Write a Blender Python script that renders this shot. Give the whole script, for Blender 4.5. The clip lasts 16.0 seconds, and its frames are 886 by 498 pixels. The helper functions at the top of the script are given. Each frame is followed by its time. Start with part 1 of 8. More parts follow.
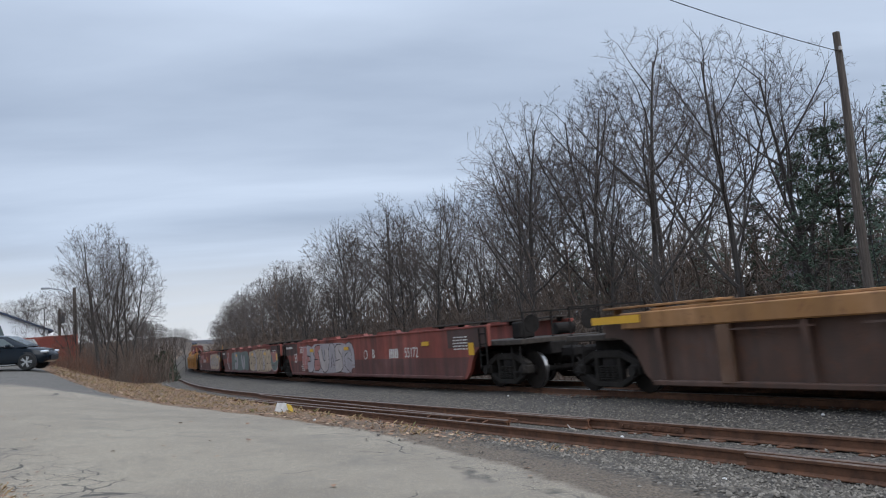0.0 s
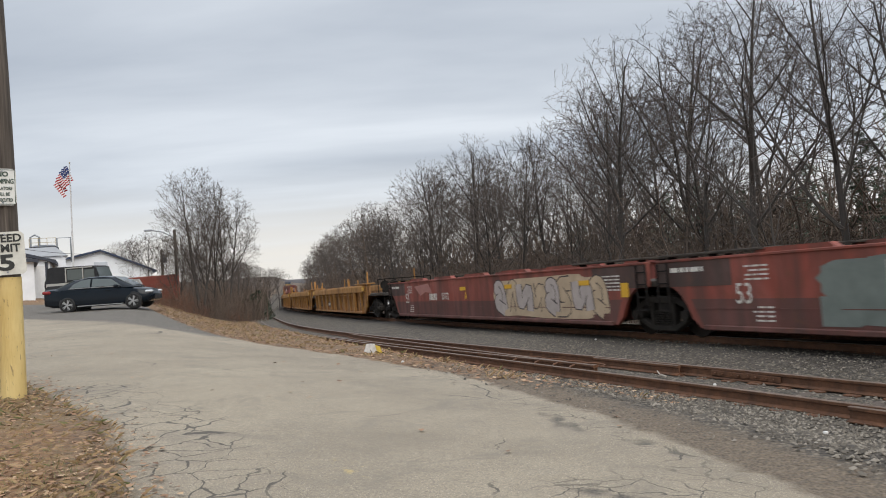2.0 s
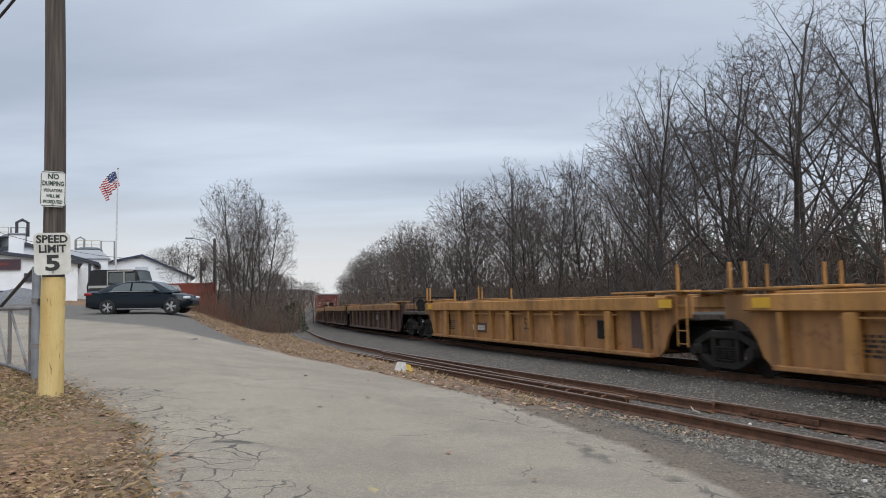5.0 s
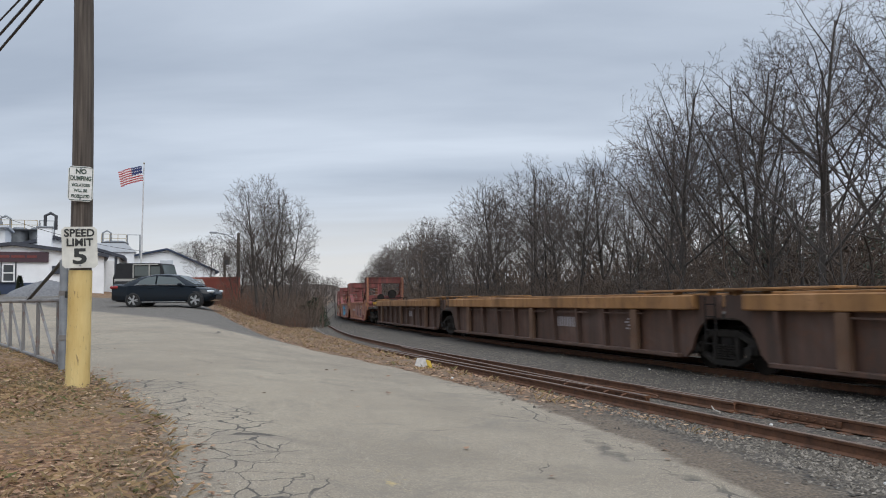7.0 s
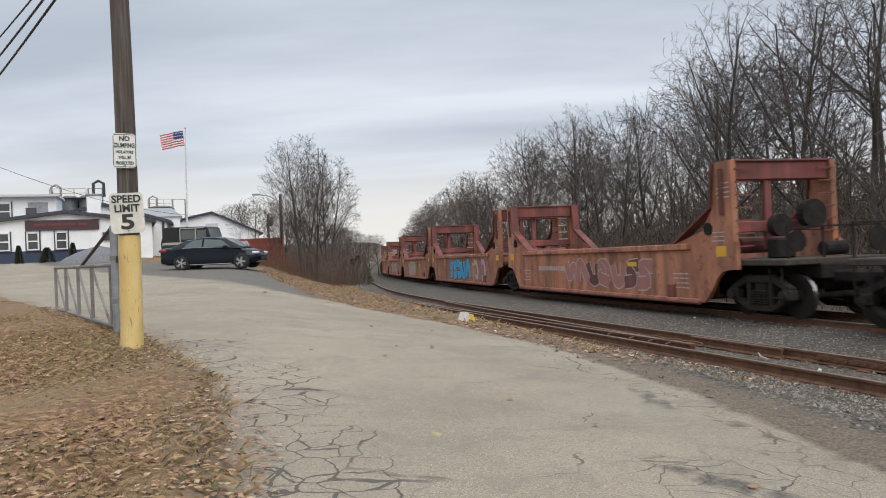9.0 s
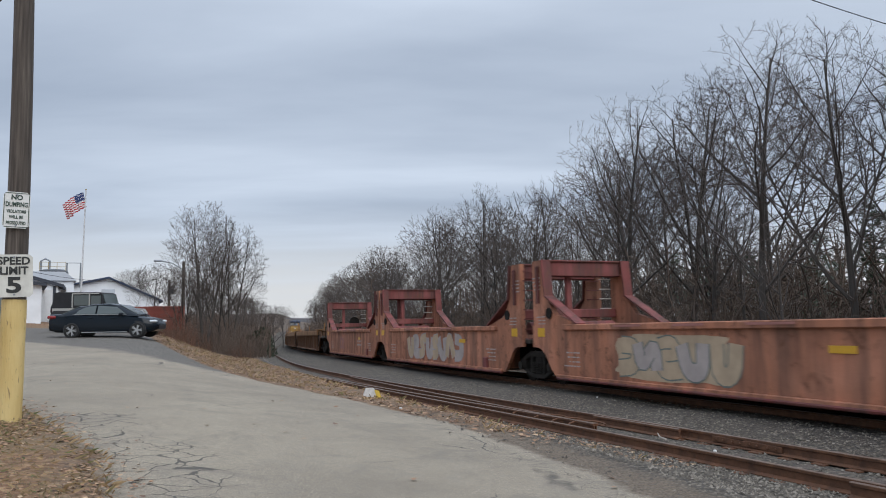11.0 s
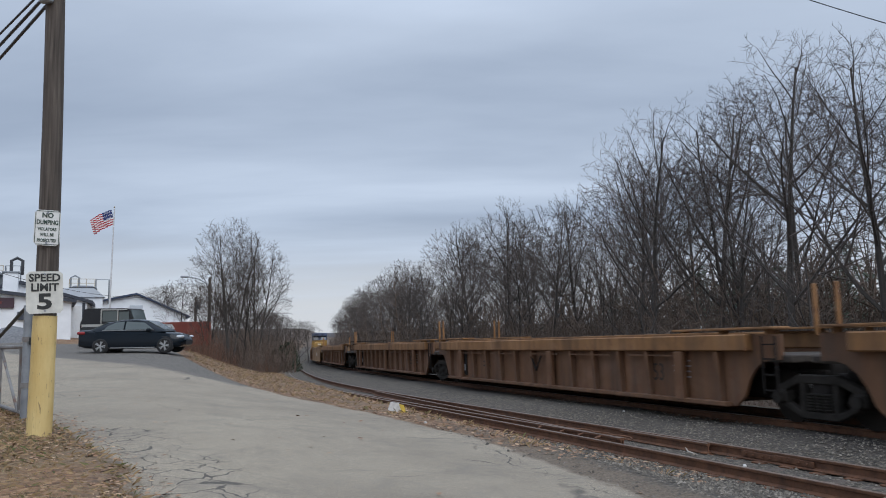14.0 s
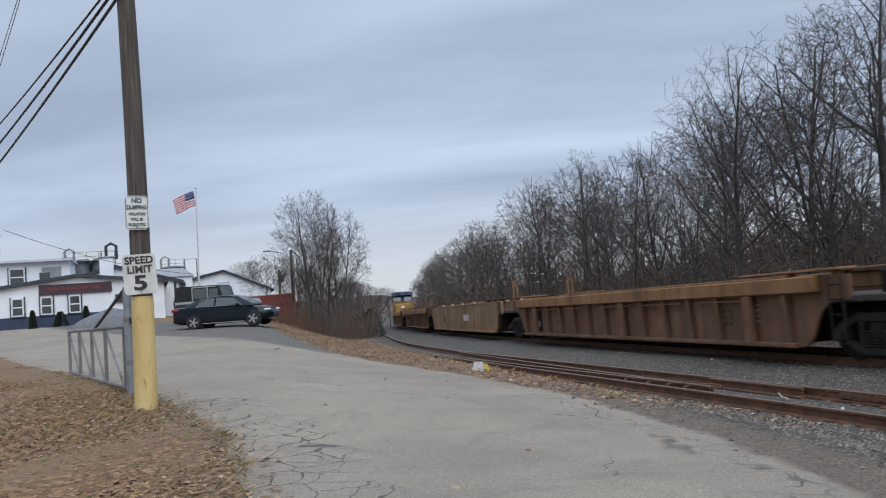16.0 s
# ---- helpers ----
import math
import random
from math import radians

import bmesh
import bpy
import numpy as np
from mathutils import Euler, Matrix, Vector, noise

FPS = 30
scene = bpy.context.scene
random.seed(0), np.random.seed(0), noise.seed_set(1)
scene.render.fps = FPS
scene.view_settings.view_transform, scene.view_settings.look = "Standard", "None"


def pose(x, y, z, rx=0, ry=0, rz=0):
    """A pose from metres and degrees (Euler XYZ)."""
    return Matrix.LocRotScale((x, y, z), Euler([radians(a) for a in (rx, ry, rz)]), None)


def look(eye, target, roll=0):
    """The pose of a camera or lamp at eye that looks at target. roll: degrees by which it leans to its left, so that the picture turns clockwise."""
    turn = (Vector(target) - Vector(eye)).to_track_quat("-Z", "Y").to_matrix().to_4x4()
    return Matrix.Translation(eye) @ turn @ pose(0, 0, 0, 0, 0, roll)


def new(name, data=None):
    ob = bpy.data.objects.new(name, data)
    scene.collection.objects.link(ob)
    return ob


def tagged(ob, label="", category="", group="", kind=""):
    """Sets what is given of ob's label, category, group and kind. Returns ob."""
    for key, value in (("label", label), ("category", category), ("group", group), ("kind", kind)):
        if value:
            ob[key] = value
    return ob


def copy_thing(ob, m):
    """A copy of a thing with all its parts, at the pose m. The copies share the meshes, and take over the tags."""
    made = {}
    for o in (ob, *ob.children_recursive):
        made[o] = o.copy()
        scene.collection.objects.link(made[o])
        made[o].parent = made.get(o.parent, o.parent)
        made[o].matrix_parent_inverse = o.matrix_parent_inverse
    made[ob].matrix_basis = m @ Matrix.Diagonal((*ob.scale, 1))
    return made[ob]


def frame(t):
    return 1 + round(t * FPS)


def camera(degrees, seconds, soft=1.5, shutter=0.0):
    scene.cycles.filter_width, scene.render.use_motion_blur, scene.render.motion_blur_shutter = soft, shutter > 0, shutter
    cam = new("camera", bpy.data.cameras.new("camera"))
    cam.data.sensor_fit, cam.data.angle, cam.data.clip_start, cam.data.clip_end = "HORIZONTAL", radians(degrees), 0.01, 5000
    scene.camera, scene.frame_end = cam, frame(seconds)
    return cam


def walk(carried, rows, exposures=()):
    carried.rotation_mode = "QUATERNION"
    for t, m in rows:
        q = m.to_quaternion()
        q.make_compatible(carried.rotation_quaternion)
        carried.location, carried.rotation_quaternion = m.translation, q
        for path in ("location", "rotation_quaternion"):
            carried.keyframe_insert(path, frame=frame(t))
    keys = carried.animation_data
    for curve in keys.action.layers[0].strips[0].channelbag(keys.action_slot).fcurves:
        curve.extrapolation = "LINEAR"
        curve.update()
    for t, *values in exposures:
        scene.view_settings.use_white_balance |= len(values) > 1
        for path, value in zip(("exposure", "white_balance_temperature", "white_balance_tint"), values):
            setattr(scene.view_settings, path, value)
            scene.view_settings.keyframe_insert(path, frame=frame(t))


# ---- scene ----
cam = camera(60.1, 16.0, soft=1.0, shutter=0.14)
PATH = [
    (0, pose(-0.010, -0.078, 1.545, 95.53, 4.30, 0.43)),
    (0.5, pose(-0.021, -0.072, 1.552, 91.75, 2.57, -0.23)),
    (1, pose(-0.029, -0.034, 1.585, 90.33, 2.76, 1.79)),
    (1.5, pose(-0.034, -0.021, 1.604, 91.16, 3.78, 4.76)),
    (2, pose(-0.022, 0.036, 1.612, 91.56, 4.11, 6.83)),
    (2.5, pose(-0.024, 0.038, 1.607, 91.71, 3.84, 7.54)),
    (3, pose(-0.024, 0.045, 1.611, 92.56, 4.33, 8.13)),
    (3.5, pose(-0.021, 0.040, 1.614, 92.89, 4.13, 8.86)),
    (4, pose(-0.029, 0.049, 1.615, 93.09, 2.99, 9.16)),
    (6.5, pose(-0.012, 0.005, 1.613, 93.25, -0.02, 9.82)),
    (7, pose(0.001, -0.001, 1.618, 93.00, 0.54, 11.00)),
    (7.5, pose(0.006, 0.005, 1.611, 91.81, 0.60, 12.71)),
    (8, pose(0.011, 0.008, 1.609, 90.37, 0.23, 14.42)),
    (8.5, pose(0.017, 0.013, 1.611, 89.31, 0.80, 15.71)),
    (9, pose(0.025, -0.020, 1.612, 89.71, 2.27, 14.12)),
    (9.5, pose(0.019, 0.015, 1.617, 91.42, 2.72, 10.62)),
    (10, pose(0.015, 0.023, 1.617, 93.15, 1.92, 8.35)),
    (12.5, pose(0.032, -0.002, 1.618, 95.72, -0.09, 7.41)),
    (13, pose(0.030, 0.007, 1.614, 95.59, -0.22, 8.41)),
    (13.5, pose(0.025, 0.006, 1.615, 95.86, 0.67, 8.70)),
    (14, pose(0.025, 0.005, 1.614, 96.18, 1.01, 9.09)),
    (14.5, pose(0.033, 0.002, 1.612, 96.39, 1.31, 9.88)),
    (15, pose(0.034, 0.007, 1.615, 96.74, 2.08, 10.22)),
    (15.5, pose(0.038, -0.009, 1.610, 96.05, 2.59, 10.75)),
    (16, pose(0.023, -0.028, 1.609, 93.51, 4.31, 14.97)),
]
walk(cam, PATH, exposures=[
    (0.0, -0.1, 5870, 10), (0.5, 0.02, 6310, 10), (1.0, 0.12, 6800, 10), (1.5, 0.14, 6750, 10), (2.5, 0.03, 6650, 10), (3.5, 0.0, 6310, 10), (4.0, 0.0, 6280, 10),
    (6.5, -0.1, 6230, 10), (7.2, -0.08, 6280, 10), (8.0, 0.0, 6400, 10), (9.0, 0.12, 6650, 10), (9.5, 0.08, 6520, 10), (10.0, 0.0, 6360, 10),
    (12.5, -0.22, 5900, 10), (14.0, -0.24, 5900, 10), (15.5, -0.24, 5820, 10), (16.0, -0.18, 5840, 10)])

# ---- sky and sun ----
world = bpy.data.worlds.new("overcast_sky")
scene.world = world
world.use_nodes = True
wn, wl = world.node_tree.nodes, world.node_tree.links
wn.clear()


def wnode(kind, **sets):
    n = wn.new(kind)
    for k, v in sets.items():
        n.inputs[k].default_value = v
    return n


SUN_HEIGHT, SUN_TURN = 24.0, 217.0
sky = wnode("ShaderNodeTexSky")
sky.sky_type, sky.sun_disc = "NISHITA", False
sky.sun_elevation, sky.sun_rotation = radians(SUN_HEIGHT), radians(-SUN_TURN)
sky.air_density, sky.dust_density = 1.0, 2.0
coord = wnode("ShaderNodeTexCoord")
split = wnode("ShaderNodeSeparateXYZ")
wl.new(coord.outputs["Generated"], split.inputs[0])
# clouds lie on a plane overhead: x / (z + a), y / (z + a)
up = wnode("ShaderNodeMath")
up.operation = "ADD"
up.inputs[1].default_value = 0.06
clamp = wnode("ShaderNodeMath")
clamp.operation = "MAXIMUM"
clamp.inputs[1].default_value = 0.0
wl.new(split.outputs["Z"], clamp.inputs[0])
wl.new(clamp.outputs[0], up.inputs[0])
flat = wnode("ShaderNodeCombineXYZ")
for axis in ("X", "Y"):
    d = wnode("ShaderNodeMath")
    d.operation = "DIVIDE"
    wl.new(split.outputs[axis], d.inputs[0])
    wl.new(up.outputs[0], d.inputs[1])
    wl.new(d.outputs[0], flat.inputs[axis])
turn = wnode("ShaderNodeMapping")
turn.inputs["Rotation"].default_value = (0, 0, radians(-62))
turn.inputs["Scale"].default_value = (0.3, 0.62, 1)
wl.new(flat.outputs[0], turn.inputs["Vector"])
big = wnode("ShaderNodeTexNoise", Scale=1.1, Detail=7.0, Roughness=0.5, Distortion=0.25)
wl.new(turn.outputs[0], big.inputs["Vector"])
tone = wnode("ShaderNodeValToRGB")
tone.color_ramp.elements[0].position, tone.color_ramp.elements[0].color = 0.33, (0.42, 0.475, 0.56, 1)
tone.color_ramp.elements[1].position, tone.color_ramp.elements[1].color = 0.72, (0.72, 0.78, 0.86, 1)
wl.new(big.outputs["Fac"], tone.inputs[0])
# a paler, warmer rim along the horizon
rim = wnode("ShaderNodeValToRGB")
rim.color_ramp.elements[0].position, rim.color_ramp.elements[0].color = 0.0, (1, 1, 1, 1)
rim.color_ramp.elements[1].position, rim.color_ramp.elements[1].color = 0.15, (0, 0, 0, 1)
rim.color_ramp.interpolation = "EASE"
wob = wnode("ShaderNodeMath")
wob.operation = "MULTIPLY_ADD"
wob.inputs[1].default_value = 0.10
wob.inputs[2].default_value = -0.05
wl.new(big.outputs["Fac"], wob.inputs[0])
lift = wnode("ShaderNodeMath")
lift.operation = "ADD"
wl.new(clamp.outputs[0], lift.inputs[0])
wl.new(wob.outputs[0], lift.inputs[1])
wl.new(lift.outputs[0], rim.inputs[0])
edge = wnode("ShaderNodeMixRGB")
edge.inputs["Color2"].default_value = (0.78, 0.77, 0.745, 1)
wl.new(rim.outputs[0], edge.inputs["Fac"])
wl.new(tone.outputs[0], edge.inputs["Color1"])
cloud_bg = wnode("ShaderNodeBackground", Strength=1.0)
wl.new(edge.outputs[0], cloud_bg.inputs[0])
# an overcast sky grows brighter towards the zenith
zenith = wnode("ShaderNodeMapRange")
zenith.inputs["From Min"].default_value, zenith.inputs["From Max"].default_value = 0.38, 1.0
zenith.inputs["To Min"].default_value, zenith.inputs["To Max"].default_value = 1.14, 3.0
wl.new(clamp.outputs[0], zenith.inputs["Value"])
wl.new(zenith.outputs[0], cloud_bg.inputs["Strength"])
sky_bg = wnode("ShaderNodeBackground", Strength=0.05)
wl.new(sky.outputs[0], sky_bg.inputs[0])
both = wnode("ShaderNodeMixShader")
both.inputs[0].default_value = 0.12
wl.new(cloud_bg.outputs[0], both.inputs[1])
wl.new(sky_bg.outputs[0], both.inputs[2])
wout = wnode("ShaderNodeOutputWorld")
wl.new(both.outputs[0], wout.inputs[0])

sun_data = bpy.data.lights.new("sun", "SUN")
sun_data.energy, sun_data.angle, sun_data.color = 1.5, radians(50), (1.0, 0.95, 0.88)
sun = new("sun", sun_data)
sun.matrix_world = look((0, 0, 60), (60 * math.sin(radians(SUN_TURN)), -60 * math.cos(radians(SUN_TURN)), 60 - 60 * math.tan(radians(SUN_HEIGHT + 20))))
# ---- lines of the two tracks and the lie of the land ----
def smooth_row(v, n):
    pad = np.concatenate([np.full(n, v[0]), v, np.full(n, v[-1])])
    return np.convolve(pad, np.ones(2 * n + 1) / (2 * n + 1), "valid")


class Line:
    """A track's centre line: run along it in metres, heading in degrees left of +y, height of the rail tops."""

    def __init__(self, foot, heads, levels):
        self.l = np.arange(-480.0, 520.0, 0.5)
        h = np.radians(smooth_row(np.interp(self.l, *zip(*heads)), 14))
        self.dx, self.dy = -np.sin(h), np.cos(h)
        x, y = np.cumsum(self.dx) * 0.5, np.cumsum(self.dy) * 0.5
        i = int(np.argmin(abs(self.l)))
        self.x, self.y = x - x[i] + self.dy[i] * foot, y - y[i] - self.dx[i] * foot
        self.z = smooth_row(np.interp(self.l, *zip(*levels)), 14)

    def at(self, run, side=0.0):
        """The place on the rail tops at that run, side metres to the right of the centre line."""
        f = lambda v: float(np.interp(run, self.l, v))
        return f(self.x) + f(self.dy) * side, f(self.y) - f(self.dx) * side, f(self.z)

    def heading(self, run):
        return math.degrees(math.atan2(-float(np.interp(run, self.l, self.dx)), float(np.interp(run, self.l, self.dy))))

    def near(self, x, y):
        """Run, offset to the right and rail level of the nearest point of the line, for arrays of places."""
        x, y = np.asarray(x, float).ravel(), np.asarray(y, float).ravel()
        run, side, level = np.empty(len(x)), np.empty(len(x)), np.empty(len(x))
        lx, ly = self.x[::2], self.y[::2]
        for a in range(0, len(x), 4000):
            b = slice(a, a + 4000)
            k = np.argmin((x[b, None] - lx) ** 2 + (y[b, None] - ly) ** 2, axis=1) * 2
            ex, ey = x[b] - self.x[k], y[b] - self.y[k]
            run[b] = self.l[k] + ex * self.dx[k] + ey * self.dy[k]
            side[b] = ex * self.dy[k] - ey * self.dx[k]
            level[b] = np.interp(run[b], self.l, self.z)
        return run, side, level


MAIN = Line(12.49, [(-60, 29.3), (0, 29.0), (26, 28.9), (52, 23.9), (78, 22.2), (104, 19.4), (146, 18.0), (270, 18.5)],
            [(-480, 0.35), (-70, 0.35), (-30, 0.32), (0, -0.06), (41.6, -0.68), (83.2, -1.51), (125, -2.6), (190, -3.4), (480, -3.4)])
SIDING = Line(8.36, [(-54, 28.8), (0, 30.2), (13.5, 31.0), (27, 31.0), (40, 25.2), (56, 21.6), (80, 21.6), (106, 19.4), (146, 18.0), (270, 18.5)],
              [(-480, 0.25), (-70, 0.25), (-30, 0.22), (0, -0.12), (36, -0.79), (72, -1.65), (108, -2.7), (170, -3.5), (480, -3.5)])


def step(a, b, v):
    q = np.clip((np.asarray(v, float) - a) / (b - a), 0, 1)
    return q * q * (3 - 2 * q)


def lay(x, y):
    """Height of the ground, for arrays of places, and the offsets to both tracks."""
    x, y = np.asarray(x, float).ravel(), np.asarray(y, float).ravel()
    ls, us, zs = SIDING.near(x, y)
    lm, um, zm = MAIN.near(x, y)
    left = -us
    rise = np.interp(ls, [-120, -30, -6, 0, 10, 22, 35, 60, 110, 400], [-0.1, -0.05, -0.02, 0.03, 0.45, 0.7, 1.02, 1.7, 2.2, 2.4])
    verge = 0.02 - np.interp(ls, [-30, 12, 40, 80, 400], [0.0, 0.02, 0.35, 1.1, 2.6])
    foot = np.interp(ls, [-20, 0, 20, 30, 60], [3.4, 3.4, 3.0, 2.6, 2.4])
    slope = np.interp(ls, [-20, 0, 12, 30, 40, 52, 75], [9.0, 9.0, 9.0, 8.2, 8.0, 15.0, 22.0])
    bank = verge + (rise - verge) * step(0, 1, (left - foot) / (slope - foot))
    bed_s = zs - 0.19
    bed_m = zm - 0.16
    z = bank
    z = np.where(left < foot + 0.01, verge + (bed_s - verge) * step(0, 1, (foot - left) / 1.9), z)
    mid = step(1.2, 2.6, us)
    z = np.where(us > 0, bed_s + (bed_m - bed_s) * mid, z)
    off = step(2.2, 4.6, um)
    woods = zm - 0.75 + 0.25 * step(6, 30, um) + np.interp(um, [0, 26, 55, 120, 1500], [0, 0.2, 2.6, 5, 16])
    z = np.where(um > 1.5, bed_m + (woods - bed_m) * off, z)
    far = np.hypot(x, y)
    z = z + 10 * step(350, 1500, far) * (um < 2)
    return z, ls, us, lm, um

# ---- materials ----
class Nodes:
    """A short way to write a node material."""

    def __init__(self, name):
        self.mat = bpy.data.materials.new(name)
        self.mat.use_nodes = True
        self.n, self.l = self.mat.node_tree.nodes, self.mat.node_tree.links
        self.shader = self.n["Principled BSDF"]

    def put(self, socket, value):
        if hasattr(value, "is_output"):
            self.l.new(value, socket)
        elif isinstance(value, (tuple, list)) and len(value) == 3 and socket.type == "RGBA":
            socket.default_value = (*value, 1)
        else:
            socket.default_value = value

    def coords(self, scale=(1, 1, 1), which="Object"):
        m = self.n.new("ShaderNodeMapping")
        m.inputs["Scale"].default_value = scale
        self.l.new(self.n.new("ShaderNodeTexCoord").outputs[which], m.inputs["Vector"])
        return m.outputs[0]

    def noise(self, scale, detail=4.0, rough=0.55, at=None, warp=0.0):
        t = self.n.new("ShaderNodeTexNoise")
        t.inputs["Scale"].default_value, t.inputs["Detail"].default_value = scale, detail
        t.inputs["Roughness"].default_value, t.inputs["Distortion"].default_value = rough, warp
        self.l.new(at if at is not None else self.coords(), t.inputs["Vector"])
        return t.outputs["Fac"]

    def cells(self, scale, feature="F1", at=None, out="Distance", rand=1.0):
        t = self.n.new("ShaderNodeTexVoronoi")
        t.feature = feature
        t.inputs["Scale"].default_value, t.inputs["Randomness"].default_value = scale, rand
        self.l.new(at if at is not None else self.coords(), t.inputs["Vector"])
        return t.outputs[out]

    def ramp(self, fac, *stops):
        r = self.n.new("ShaderNodeValToRGB")
        els = r.color_ramp.elements
        while len(els) < len(stops):
            els.new(0.5)
        for e, (p, c) in zip(els, stops):
            e.position, e.color = p, ((c, c, c, 1) if isinstance(c, (int, float)) else (*c, 1))
        self.l.new(fac, r.inputs[0])
        return r.outputs[0]

    def mix(self, fac, a, b, how="MIX"):
        m = self.n.new("ShaderNodeMixRGB")
        m.blend_type = how
        for s, v in zip(m.inputs, (fac, a, b)):
            self.put(s, v)
        return m.outputs[0]

    def math(self, op, a, b=0.0):
        m = self.n.new("ShaderNodeMath")
        m.operation = op
        self.put(m.inputs[0], a), self.put(m.inputs[1], b)
        return m.outputs[0]

    def attr(self, name):
        a = self.n.new("ShaderNodeAttribute")
        a.attribute_name = name
        return a.outputs["Fac"]

    def random(self):
        return self.n.new("ShaderNodeObjectInfo").outputs["Random"]

    def island(self):
        return self.n.new("ShaderNodeNewGeometry").outputs["Random Per Island"]

    def done(self, color, rough=0.8, metal=0.0, bump=None, depth=0.01, **more):
        self.put(self.shader.inputs["Base Color"], color)
        self.put(self.shader.inputs["Roughness"], rough)
        self.shader.inputs["Metallic"].default_value = metal
        if bump is not None:
            b = self.n.new("ShaderNodeBump")
            b.inputs["Distance"].default_value, b.inputs["Strength"].default_value = depth, 1.0
            self.l.new(bump, b.inputs["Height"])
            self.l.new(b.outputs[0], self.shader.inputs["Normal"])
        for k, v in more.items():
            self.put(self.shader.inputs[k.replace("_", " ")], v)
        return self.mat


def shade(c, k):
    return tuple(v * k for v in c)


def worn_paint(name, color, rust=0.35, dirt=0.5, rough=0.6):
    """Old paint on steel: streaked dirt, rust spots and faded patches."""
    m = Nodes(name)
    big_ = m.noise(0.45, 6, 0.6, None, 0.8)
    fade = m.ramp(big_, (0.3, shade(color, 0.62)), (0.5, color), (0.72, tuple(min(1, v * 1.2 + 0.03) for v in color)))
    streak = m.noise(1.0, 5, 0.6, m.coords((2.6, 2.6, 0.25)))
    grime = m.mix(m.ramp(streak, (0.40, 0.0), (0.66, dirt)), fade, (0.05, 0.042, 0.036))
    spots = m.ramp(m.noise(3.2, 8, 0.7, None, 0.6), (0.54, 0.0), (0.66, rust))
    col = m.mix(spots, grime, (0.13, 0.052, 0.024))
    return m.done(col, m.ramp(streak, (0.3, rough), (0.8, 0.9)), bump=m.noise(22, 3), depth=0.004)


def plain(name, color, rough=0.6, metal=0.0, vary=0.2, scale=6.0, **more):
    m = Nodes(name)
    col = m.ramp(m.noise(scale, 5), (0.3, shade(color, 1 - vary)), (0.7, shade(color, 1 + vary * 0.6)))
    return m.done(col, rough, metal, bump=m.noise(scale * 7, 3), depth=0.002, **more)


